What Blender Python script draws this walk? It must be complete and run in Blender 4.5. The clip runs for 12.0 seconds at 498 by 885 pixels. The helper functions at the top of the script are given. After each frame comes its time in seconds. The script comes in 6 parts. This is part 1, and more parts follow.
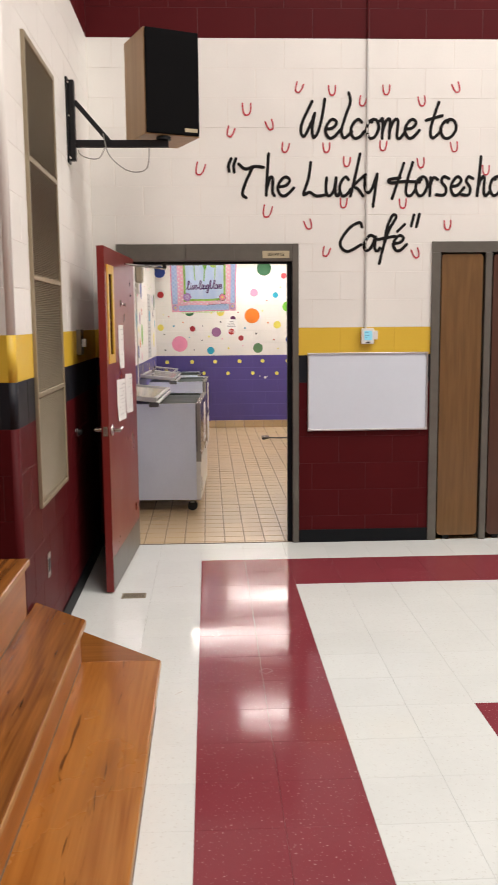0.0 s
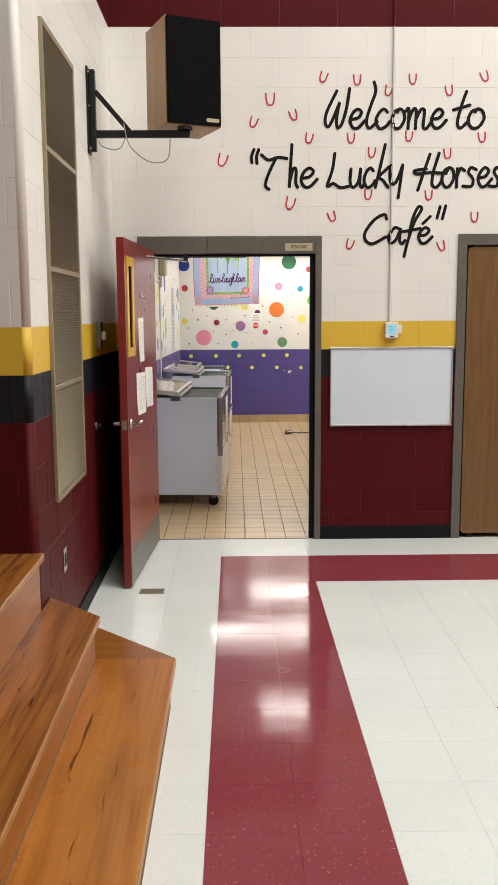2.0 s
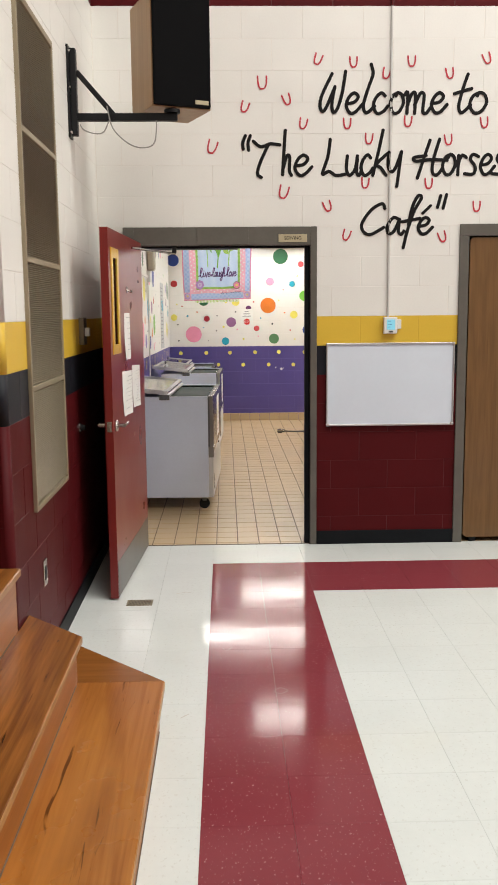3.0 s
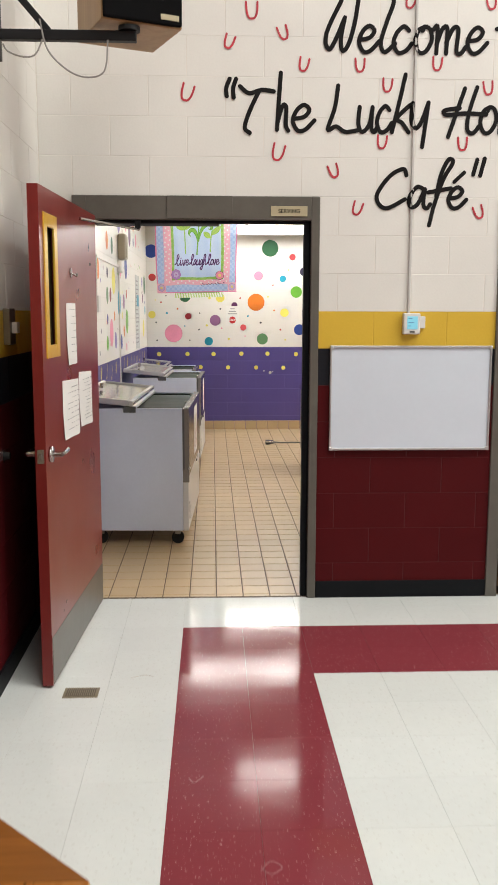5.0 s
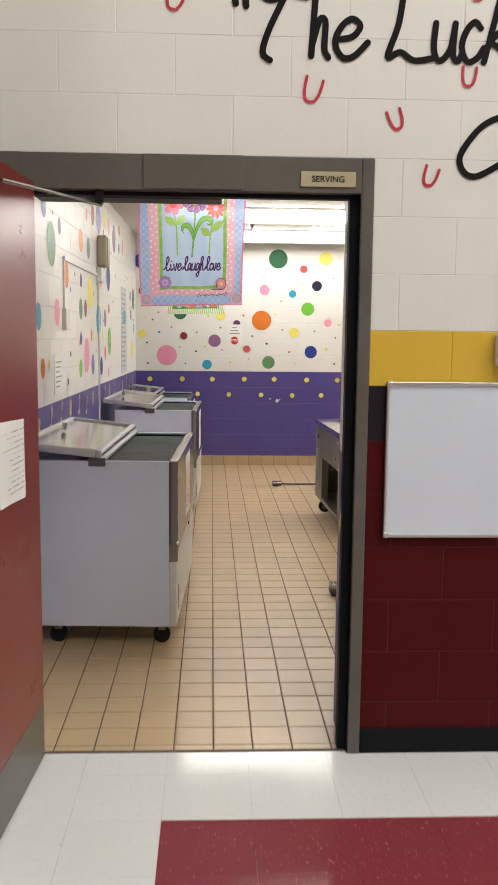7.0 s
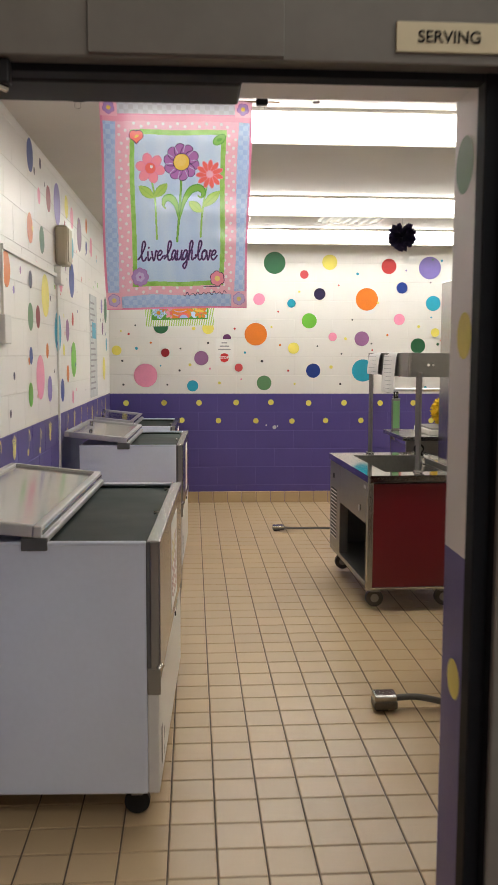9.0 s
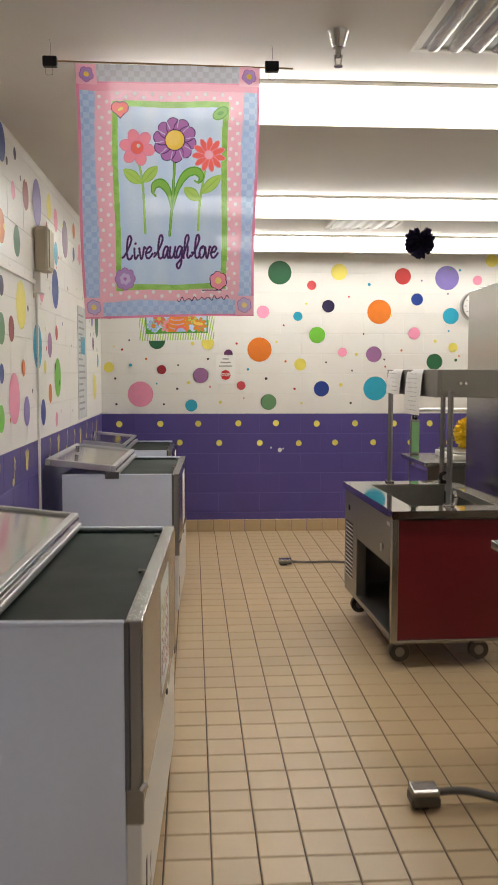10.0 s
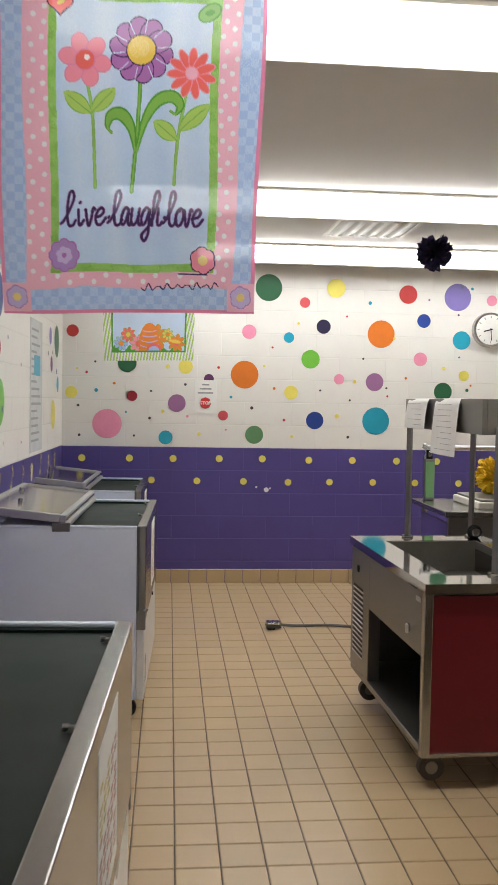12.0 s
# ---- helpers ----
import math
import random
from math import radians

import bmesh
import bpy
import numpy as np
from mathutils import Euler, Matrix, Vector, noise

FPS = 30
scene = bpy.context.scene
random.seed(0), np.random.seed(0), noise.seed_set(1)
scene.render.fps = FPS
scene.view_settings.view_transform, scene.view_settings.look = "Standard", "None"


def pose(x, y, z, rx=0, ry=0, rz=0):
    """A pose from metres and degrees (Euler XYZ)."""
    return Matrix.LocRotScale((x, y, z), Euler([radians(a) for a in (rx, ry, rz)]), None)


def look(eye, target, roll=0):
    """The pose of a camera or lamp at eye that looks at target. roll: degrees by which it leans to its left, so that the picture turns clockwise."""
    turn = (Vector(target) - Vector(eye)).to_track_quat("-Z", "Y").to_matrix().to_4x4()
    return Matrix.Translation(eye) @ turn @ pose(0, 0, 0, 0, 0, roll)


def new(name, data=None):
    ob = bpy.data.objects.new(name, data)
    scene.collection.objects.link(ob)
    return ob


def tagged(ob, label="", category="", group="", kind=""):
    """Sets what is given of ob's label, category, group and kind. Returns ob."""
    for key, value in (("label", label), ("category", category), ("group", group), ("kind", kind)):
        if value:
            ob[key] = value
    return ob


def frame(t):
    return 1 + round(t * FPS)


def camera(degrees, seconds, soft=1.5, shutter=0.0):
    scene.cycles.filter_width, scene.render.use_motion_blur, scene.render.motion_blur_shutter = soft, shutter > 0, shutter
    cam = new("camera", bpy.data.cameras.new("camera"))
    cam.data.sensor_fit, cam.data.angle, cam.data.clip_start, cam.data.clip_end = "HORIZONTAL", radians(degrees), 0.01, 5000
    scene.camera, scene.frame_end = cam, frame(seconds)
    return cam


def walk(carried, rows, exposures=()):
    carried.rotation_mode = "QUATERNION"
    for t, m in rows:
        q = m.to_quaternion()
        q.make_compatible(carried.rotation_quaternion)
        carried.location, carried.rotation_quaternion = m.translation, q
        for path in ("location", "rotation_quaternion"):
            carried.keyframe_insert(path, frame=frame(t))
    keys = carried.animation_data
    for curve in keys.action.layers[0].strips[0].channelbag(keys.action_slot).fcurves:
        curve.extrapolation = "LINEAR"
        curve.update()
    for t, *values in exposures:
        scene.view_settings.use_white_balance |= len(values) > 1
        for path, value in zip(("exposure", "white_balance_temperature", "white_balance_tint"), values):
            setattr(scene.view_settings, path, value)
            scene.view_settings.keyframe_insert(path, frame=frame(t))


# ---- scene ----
cam = camera(31.5, 12.0, shutter=0.5)
PATH = [
    (0, (-0.016, -0.558, 1.676), (0.072, 1.422, 1.404), -0.5),
    (0.5, (-0.036, -0.548, 1.68), (-0.007, 1.434, 1.417), -0.6),
    (1, (-0.031, -0.531, 1.677), (-0.006, 1.451, 1.409), -0.6),
    (1.5, (-0.012, -0.521, 1.675), (0.02, 1.459, 1.396), -0.4),
    (2, (0.02, -0.485, 1.669), (0.05, 1.494, 1.385), -0.3),
    (2.5, (0.064, -0.406, 1.669), (0.081, 1.573, 1.382), -0.2),
    (3, (0.012, -0.182, 1.655), (0.063, 1.796, 1.364), -0.5),
    (3.5, (-0.001, 0.061, 1.647), (0.084, 2.036, 1.341), -0.2),
    (3.7, (0.013, 0.184, 1.629), (0.1, 2.159, 1.324), 0.1),
    (5.5, (0.071, 1.524, 1.613), (0.147, 3.503, 1.333), 0.1),
    (6, (0.073, 1.926, 1.606), (0.133, 3.907, 1.338), -0.1),
    (6.5, (0.049, 2.345, 1.622), (0.139, 4.325, 1.359), -1.1),
    (7, (0.071, 2.766, 1.613), (0.157, 4.749, 1.366), 0.6),
    (9, (0.012, 4.328, 1.586), (0.14, 6.313, 1.38), 0.2),
    (9.5, (-0.019, 4.695, 1.577), (0.117, 6.68, 1.375), -0.5),
    (10, (0.03, 5.041, 1.587), (0.157, 7.03, 1.418), 0.1),
    (10.5, (0.049, 5.327, 1.572), (0.157, 7.32, 1.44), 0.2),
    (11, (0.021, 5.615, 1.583), (0.162, 7.607, 1.467), -0.2),
    (11.5, (0.026, 5.874, 1.575), (0.184, 7.865, 1.474), 0.0),
    (12, (0.049, 6.154, 1.566), (0.229, 8.143, 1.465), 1.0),
]
walk(cam, [(t, look(eye, target, roll)) for t, eye, target, roll in PATH],
     [(0.0, 0.02, 6650, 16), (0.5, 0.02, 6550, 12), (1.5, 0.03, 6500, 10), (5.5, 0.03, 6450, 10), (7.2, -0.19, 6450, 10), (8.8, -0.42, 6500, 10), (10.0, -0.52, 6550, 10), (10.5, -0.66, 6580, 10), (11.0, -0.60, 6350, 10), (12.0, -0.54, 6200, 10)])

# ---- light ----
world = bpy.data.worlds.new("world")
world.use_nodes = True
world.node_tree.nodes["Background"].inputs[0].default_value = (1.0, 0.95, 0.9, 1)
world.node_tree.nodes["Background"].inputs[1].default_value = 0.05
scene.world = world
GYM_WATTS = 104.0
TUBE_GLOW = 17.5


def ceiling_lamp(x, y, z, sx, sy, watts, colour):
    data = bpy.data.lights.new("gym_light", "AREA")
    data.shape, data.size, data.size_y, data.energy, data.color = "RECTANGLE", sx, sy, watts, colour
    lamp = new("gym_light", data)
    lamp.matrix_world = pose(x, y, z)
    return lamp


for gx in (1.4, 4.4, 7.4):
    for gy, share in ((-2.6, 0.65), (0.6, 1.0), (3.4, 1.18)):
        ceiling_lamp(gx, gy, 7.35, 1.2, 1.2, GYM_WATTS * share, (1.0, 0.99, 0.935))


# ---- materials ----
def mat(name, col, rough=0.5, metal=0.0, var=0.08, scale=3.0, grain=40.0, bump=0.05, rnd=0.0, coat=0.0, stretch=(1, 1, 1), rvar=0.1, depth=0.004, shine=0.5):
    """A procedural surface: two scales of tone, uneven gloss and fine relief, in metres."""
    m = bpy.data.materials.new(name)
    m.use_nodes = True
    nt = m.node_tree
    b = nt.nodes["Principled BSDF"]
    N, L = nt.nodes.new, nt.links.new
    geo = N("ShaderNodeNewGeometry")
    mp = N("ShaderNodeMapping")
    mp.inputs["Scale"].default_value = stretch
    L(geo.outputs["Position"], mp.inputs["Vector"])
    big, fine = N("ShaderNodeTexNoise"), N("ShaderNodeTexNoise")
    big.inputs["Scale"].default_value, fine.inputs["Scale"].default_value = scale, grain
    big.inputs["Detail"].default_value, fine.inputs["Detail"].default_value = 4, 3
    for n in (big, fine):
        L(mp.outputs[0], n.inputs["Vector"])
    add = N("ShaderNodeMath")
    add.operation = "MULTIPLY_ADD"
    add.inputs[1].default_value = 0.5
    L(fine.outputs["Fac"], add.inputs[0])
    L(big.outputs["Fac"], add.inputs[2])
    info = N("ShaderNodeObjectInfo")
    rn = N("ShaderNodeMath")
    rn.operation = "MULTIPLY_ADD"
    rn.inputs[1].default_value = rnd
    L(info.outputs["Random"], rn.inputs[0])
    L(add.outputs[0], rn.inputs[2])
    ramp = N("ShaderNodeMapRange")
    ramp.inputs["From Min"].default_value, ramp.inputs["From Max"].default_value = 0.45, 1.05 + rnd
    ramp.inputs["To Min"].default_value, ramp.inputs["To Max"].default_value = 1 - var, 1 + var
    L(rn.outputs[0], ramp.inputs["Value"])
    tone = N("ShaderNodeVectorMath")
    tone.operation = "SCALE"
    tone.inputs[0].default_value = col[:3]
    L(ramp.outputs[0], tone.inputs["Scale"])
    L(tone.outputs[0], b.inputs["Base Color"])
    rr = N("ShaderNodeMapRange")
    rr.inputs["From Min"].default_value, rr.inputs["From Max"].default_value = 0.3, 0.7
    rr.inputs["To Min"].default_value, rr.inputs["To Max"].default_value = max(0.02, rough * (1 - rvar)), min(1, rough * (1 + rvar))
    L(big.outputs["Fac"], rr.inputs["Value"])
    L(rr.outputs[0], b.inputs["Roughness"])
    b.inputs["Metallic"].default_value = metal
    b.inputs["Coat Weight"].default_value = coat
    b.inputs["Specular IOR Level"].default_value = shine
    if bump:
        bp = N("ShaderNodeBump")
        bp.inputs["Strength"].default_value, bp.inputs["Distance"].default_value = bump, depth
        L(add.outputs[0], bp.inputs["Height"])
        L(bp.outputs[0], b.inputs["Normal"])
    m["tone"] = 1
    return m


def speckled(name, col, chip, rough, amount=0.68, scale=70.0, rnd=0.2, var=0.05):
    """Vinyl tile with small chips of another tone."""
    m = mat(name, col, rough, var=var, scale=2.0, grain=30, bump=0.02, rnd=rnd, rvar=0.3, shine=0.16)
    nt = m.node_tree
    b = nt.nodes["Principled BSDF"]
    N, L = nt.nodes.new, nt.links.new
    geo, vor = N("ShaderNodeNewGeometry"), N("ShaderNodeTexNoise")
    vor.inputs["Scale"].default_value, vor.inputs["Detail"].default_value = scale, 2
    L(geo.outputs["Position"], vor.inputs["Vector"])
    st = N("ShaderNodeMapRange")
    st.inputs["From Min"].default_value, st.inputs["From Max"].default_value = amount, amount + 0.05
    L(vor.outputs["Fac"], st.inputs["Value"])
    mix = N("ShaderNodeMix")
    mix.data_type = "RGBA"
    old = b.inputs["Base Color"].links[0].from_socket
    L(st.outputs[0], mix.inputs["Factor"])
    L(old, mix.inputs[6])
    mix.inputs[7].default_value = (*chip, 1)
    L(mix.outputs[2], b.inputs["Base Color"])
    # the wax lies in slow waves and is dulled in patches by feet
    swell, wave_bump = N("ShaderNodeTexNoise"), N("ShaderNodeBump")
    swell.inputs["Scale"].default_value, swell.inputs["Detail"].default_value = 5.5, 2
    L(geo.outputs["Position"], swell.inputs["Vector"])
    wave_bump.inputs["Strength"].default_value, wave_bump.inputs["Distance"].default_value = 0.35, 0.0022
    L(swell.outputs["Fac"], wave_bump.inputs["Height"])
    L(b.inputs["Normal"].links[0].from_socket, wave_bump.inputs["Normal"])
    L(wave_bump.outputs[0], b.inputs["Normal"])
    return m


def wood(name, dark, light, rough, scale=1.0, along="Y", cracks=True):
    """Varnished board: soft cathedral bands, fine pores and a few dark cracks along one axis."""
    m = mat(name, light, rough, bump=0.03, coat=0.0)
    nt = m.node_tree
    b = nt.nodes["Principled BSDF"]
    N, L = nt.nodes.new, nt.links.new
    geo = N("ShaderNodeNewGeometry")

    def streaks(across, down, detail, twist, lo, hi):
        mp, n = N("ShaderNodeMapping"), N("ShaderNodeTexNoise")
        k = [across * scale] * 3
        k["XYZ".index(along)] = down * scale
        mp.inputs["Scale"].default_value = k
        L(geo.outputs["Position"], mp.inputs["Vector"])
        n.inputs["Scale"].default_value, n.inputs["Detail"].default_value, n.inputs["Distortion"].default_value = 1.0, detail, twist
        L(mp.outputs[0], n.inputs["Vector"])
        st = N("ShaderNodeMapRange")
        st.inputs["From Min"].default_value, st.inputs["From Max"].default_value = lo, hi
        L(n.outputs["Fac"], st.inputs["Value"])
        return st.outputs[0]

    def blend(fac, one, two):
        mix = N("ShaderNodeMix")
        mix.data_type = "RGBA"
        L(fac, mix.inputs["Factor"])
        for socket, v in ((mix.inputs[6], one), (mix.inputs[7], two)):
            if isinstance(v, tuple):
                socket.default_value = (*v, 1)
            else:
                L(v, socket)
        return mix.outputs[2]

    bands = blend(streaks(13, 0.9, 3, 1.6, 0.36, 0.62), dark, light)
    pores = blend(streaks(80, 2.2, 5, 0.3, 0.25, 0.75), dark, light)
    both = N("ShaderNodeMix")
    both.data_type = "RGBA"
    both.inputs["Factor"].default_value = 0.45
    L(bands, both.inputs[6])
    L(pores, both.inputs[7])
    col = both.outputs[2]
    if cracks:
        col = blend(streaks(24, 2.6, 3, 1.3, 0.675, 0.735), col, tuple(c * 0.42 for c in dark))
    L(col, b.inputs["Base Color"])
    return m


def glow(name, col, power, base=0.8):
    m = bpy.data.materials.new(name)
    m.use_nodes = True
    b = m.node_tree.nodes["Principled BSDF"]
    b.inputs["Base Color"].default_value = (base, base, base, 1)
    b.inputs["Emission Color"].default_value = (*col, 1)
    b.inputs["Emission Strength"].default_value = power
    return m


WHITE_BLOCK = mat("white_block_paint", (0.79, 0.78, 0.735), 0.45, var=0.04, grain=90, bump=0.25, rnd=0.1)
YELLOW_BLOCK = mat("yellow_block_paint", (0.70, 0.46, 0.04), 0.5, var=0.06, grain=90, bump=0.25, rnd=0.15)
BLACK_BLOCK = mat("black_block_paint", (0.011, 0.012, 0.017), 0.5, var=0.2, grain=90, bump=0.25, shine=0.25)
RED_BLOCK = mat("maroon_block_paint", (0.079, 0.0066, 0.0084), 0.5, var=0.10, grain=90, bump=0.25, rnd=0.15, shine=0.10)
PURPLE_BLOCK = mat("purple_block_paint", (0.088, 0.066, 0.265), 0.38, var=0.07, grain=90, bump=0.25, rnd=0.12)
KITCHEN_WHITE = mat("kitchen_white_paint", (0.82, 0.80, 0.76), 0.4, var=0.03, grain=90, bump=0.2, rnd=0.06)


def banded(name, bands, base):
    """Wall paint in level bands, for the joints behind the blocks."""
    m = mat(name, (1, 1, 1), 0.5, var=0.06, bump=0.3)
    nt = m.node_tree
    N, L = nt.nodes.new, nt.links.new
    geo, sep = N("ShaderNodeNewGeometry"), N("ShaderNodeSeparateXYZ")
    L(geo.outputs["Position"], sep.inputs[0])
    paint = N("ShaderNodeRGB").outputs[0]
    paint.default_value = (*base, 1)
    for z, col in bands:
        above, step = N("ShaderNodeMath"), N("ShaderNodeMix")
        above.operation, step.data_type = "GREATER_THAN", "RGBA"
        above.inputs[1].default_value = z
        L(sep.outputs["Z"], above.inputs[0])
        L(above.outputs[0], step.inputs["Factor"])
        L(paint, step.inputs[6])
        step.inputs[7].default_value = (*col, 1)
        paint = step.outputs[2]
    mul = N("ShaderNodeMix")
    mul.data_type, mul.blend_type = "RGBA", "MULTIPLY"
    mul.inputs["Factor"].default_value = 1.0
    b = nt.nodes["Principled BSDF"]
    L(b.inputs["Base Color"].links[0].from_socket, mul.inputs[6])
    L(paint, mul.inputs[7])
    L(mul.outputs[2], b.inputs["Base Color"])
    return m


MORTAR_GYM = banded("gym_joint_paint", ((1.2192, (0.012, 0.013, 0.018)), (1.4224, (0.66, 0.42, 0.04)), (1.6256, (0.78, 0.75, 0.69)), (3.6576, (0.079, 0.0066, 0.0084))), (0.079, 0.0066, 0.0084))
MORTAR_KITCHEN = banded("kitchen_joint_paint", ((1.136, (0.78, 0.76, 0.72)),), (0.12, 0.095, 0.32))
# rubber base; on the door frame this black stands for wear and shade
BASE_SHADE_BLACK = mat("black_rubber_and_shade", (0.008, 0.009, 0.011), 0.55, var=0.2, bump=0.05, shine=0.12)
CEILING = mat("ceiling_paint", (0.62, 0.58, 0.53), 0.8, var=0.04, grain=120, bump=0.1)
CEILING_KITCHEN = mat("kitchen_ceiling_paint", (0.67, 0.64, 0.59), 0.7, var=0.04, grain=120, bump=0.1)
DARK = mat("dark_curtain", (0.01, 0.01, 0.011), 0.8, var=0.3)
VCT_WHITE = speckled("white_vinyl_tile", (0.69, 0.722, 0.70), (0.63, 0.65, 0.62), 0.095, amount=0.62, scale=70)
VCT_RED = speckled("maroon_vinyl_tile", (0.225, 0.040, 0.052), (0.46, 0.25, 0.25), 0.10, amount=0.66, scale=95)
QUARRY = mat("quarry_tile", (0.51, 0.372, 0.212), 0.32, var=0.11, scale=1.2, grain=160, bump=0.03, rnd=0.6, rvar=0.06)
GROUT = mat("dark_grout", (0.13, 0.095, 0.065), 0.8, var=0.2)
VCT_JOINT = mat("vinyl_joint", (0.57, 0.55, 0.52), 0.5, var=0.1)
FRAME_GREY = mat("grey_door_frame_paint", (0.115, 0.106, 0.090), 0.35, var=0.16, grain=25, bump=0.05)
DOOR_RED = mat("maroon_door_paint", (0.195, 0.019, 0.016), 0.3, var=0.06, grain=30, bump=0.04)


# ---- builders ----
def part(name, bm, material, parent=None, label="", smooth=False):
    me = bpy.data.meshes.new(name)
    bm.normal_update()
    bm.to_mesh(me)
    bm.free()
    for mm in material if isinstance(material, (list, tuple)) else [material]:
        me.materials.append(mm)
    if smooth:
        for p in me.polygons:
            p.use_smooth = True
    ob = new(name, me)
    if parent:
        ob.parent = parent
    if label:
        ob["label"] = label
    return ob


def thing(name, label, category, m=None, group="", kind=""):
    ob = tagged(new(name), label, category, group, kind)
    if m is not None:
        ob.matrix_basis = m
    return ob


def box(x0, y0, z0, x1, y1, z1, bevel=0.0, bm=None, seg=2):
    bm = bm or bmesh.new()
    r = bmesh.ops.create_cube(bm, size=1.0)
    vs = r["verts"]
    for v in vs:
        v.co = Vector(((x0 + x1) / 2 + v.co.x * (x1 - x0), (y0 + y1) / 2 + v.co.y * (y1 - y0), (z0 + z1) / 2 + v.co.z * (z1 - z0)))
    if bevel:
        es = list({e for v in vs for e in v.link_edges})
        bmesh.ops.bevel(bm, geom=es, offset=bevel, segments=seg, affect="EDGES", profile=0.5)
    return bm


def rod(p0, p1, r0, r1=None, seg=16, bm=None, caps=True):
    """A round bar between two places."""
    bm = bm or bmesh.new()
    p0, p1 = Vector(p0), Vector(p1)
    d = p1 - p0
    made = bmesh.ops.create_cone(bm, cap_ends=caps, segments=seg, radius1=r0, radius2=r0 if r1 is None else r1, depth=d.length)
    turn = d.to_track_quat("Z", "Y").to_matrix().to_4x4()
    bmesh.ops.transform(bm, matrix=Matrix.Translation((p0 + p1) / 2) @ turn, verts=made["verts"])
    return bm


def tube(points, r, seg=8, bm=None):
    """A bent wire or cable along places, smoothed."""
    bm = bm or bmesh.new()
    pts = smooth_line([Vector(p) for p in points], 6)
    rings = []
    for i, p in enumerate(pts):
        d = (pts[min(i + 1, len(pts) - 1)] - pts[max(i - 1, 0)]).normalized()
        q = d.to_track_quat("Z", "Y")
        rings.append([bm.verts.new(p + q @ Vector((r * math.cos(a), r * math.sin(a), 0))) for a in [2 * math.pi * k / seg for k in range(seg)]])
    for a, b in zip(rings, rings[1:]):
        for k in range(seg):
            bm.faces.new((a[k], a[(k + 1) % seg], b[(k + 1) % seg], b[k]))
    bm.faces.new(rings[0][::-1])
    bm.faces.new(rings[-1])
    return bm


def smooth_line(pts, n):
    out = []
    for i in range(len(pts) - 1):
        a, b, c, d = pts[max(i - 1, 0)], pts[i], pts[i + 1], pts[min(i + 2, len(pts) - 1)]
        for k in range(n):
            t = k / n
            out.append(0.5 * ((2 * b) + (c - a) * t + (2 * a - 5 * b + 4 * c - d) * t * t + (3 * b - a - 3 * c + d) * t ** 3))
    out.append(pts[-1])
    return out


def slab(name, x0, y0, z0, x1, y1, z1, material, label, category, parent=None):
    ob = part(name, box(x0, y0, z0, x1, y1, z1), material, parent)
    return tagged(ob, label, category, kind="structure")


# ---- plan, in metres ----
WALL_Y = 6.0            # gym face of the wall with the serving door
WALL_BACK = 6.29        # kitchen face of that wall
LEFT_X = -0.845         # gym side wall
CORNER_Y = 3.28         # where that wall ends beside the stage steps
COURSE, BLOCK = 0.2032, 0.4064
OPEN_L, OPEN_R, OPEN_TOP = -0.60, 0.603, 2.11
FRAME_L, FRAME_R, FRAME_TOP = -0.676, 0.65, 2.235
TABLE_L, TABLE_R = 1.655, 2.78
FAR_Y = 13.70
KIT_CEIL = 2.79
KIT_COURSE = 0.196
SLOPE = 0.0043          # the kitchen floor falls gently away from the door


def kit_left(y):
    """x of the kitchen's long side wall at y."""
    return -0.94 + (y - 6.2) * 0.0115


TIP = Matrix.Translation((0, WALL_Y + 0.02, 0)) @ Matrix.Rotation(-SLOPE, 4, "X") @ Matrix.Translation((0, -WALL_Y - 0.02, 0))

# floors
slab("floor_gym", -5, -9, -0.2, 9, WALL_Y + 0.02, -0.003, VCT_JOINT, "polished white and maroon vinyl tile floor", "floor")
slab("floor_kitchen", -1.6, WALL_Y + 0.02, -0.2, 4.6, FAR_Y + 0.3, -0.004, GROUT, "tan quarry tile floor with dark grout", "floor").matrix_basis = TIP

# gym walls: the door wall is built of piers and heads round its openings
slab("wall_door_left", LEFT_X - 0.3, WALL_Y + 0.0014, 0, FRAME_L + 0.02, WALL_BACK - 0.004, 4.6, MORTAR_GYM, "white, yellow, black and maroon painted block wall", "wall")
slab("wall_door_head", FRAME_L + 0.02, WALL_Y + 0.0014, FRAME_TOP - 0.02, FRAME_R - 0.02, WALL_BACK - 0.004, 4.6, MORTAR_GYM, "white painted block wall over the serving door", "wall")
slab("wall_door_right", FRAME_R - 0.02, WALL_Y + 0.0014, 0, TABLE_L + 0.02, WALL_BACK - 0.004, 4.6, MORTAR_GYM, "white, yellow and maroon painted block wall", "wall")
slab("wall_table_head", TABLE_L + 0.02, WALL_Y + 0.0014, 2.23, TABLE_R, WALL_BACK - 0.004, 4.6, MORTAR_GYM, "white painted block wall over the folded tables", "wall")
slab("wall_far_right", TABLE_R, WALL_Y + 0.0014, 0, 9.2, WALL_BACK - 0.004, 4.6, WHITE_BLOCK, "white painted block wall", "wall")
slab("wall_table_recess", TABLE_L, WALL_BACK - 0.05, 0, TABLE_R, WALL_BACK - 0.006, 2.23, DARK, "dark back of the wall table recess", "wall")
slab("wall_upper", -5, WALL_Y, 4.6, 9.2, WALL_BACK, 7.5, RED_BLOCK, "maroon painted upper wall", "wall")
slab("wall_side", LEFT_X - 0.17, CORNER_Y + 0.03, 0, LEFT_X - 0.0014, WALL_Y + 0.0014, 7.5, MORTAR_GYM, "painted block side wall beside the stage", "wall")
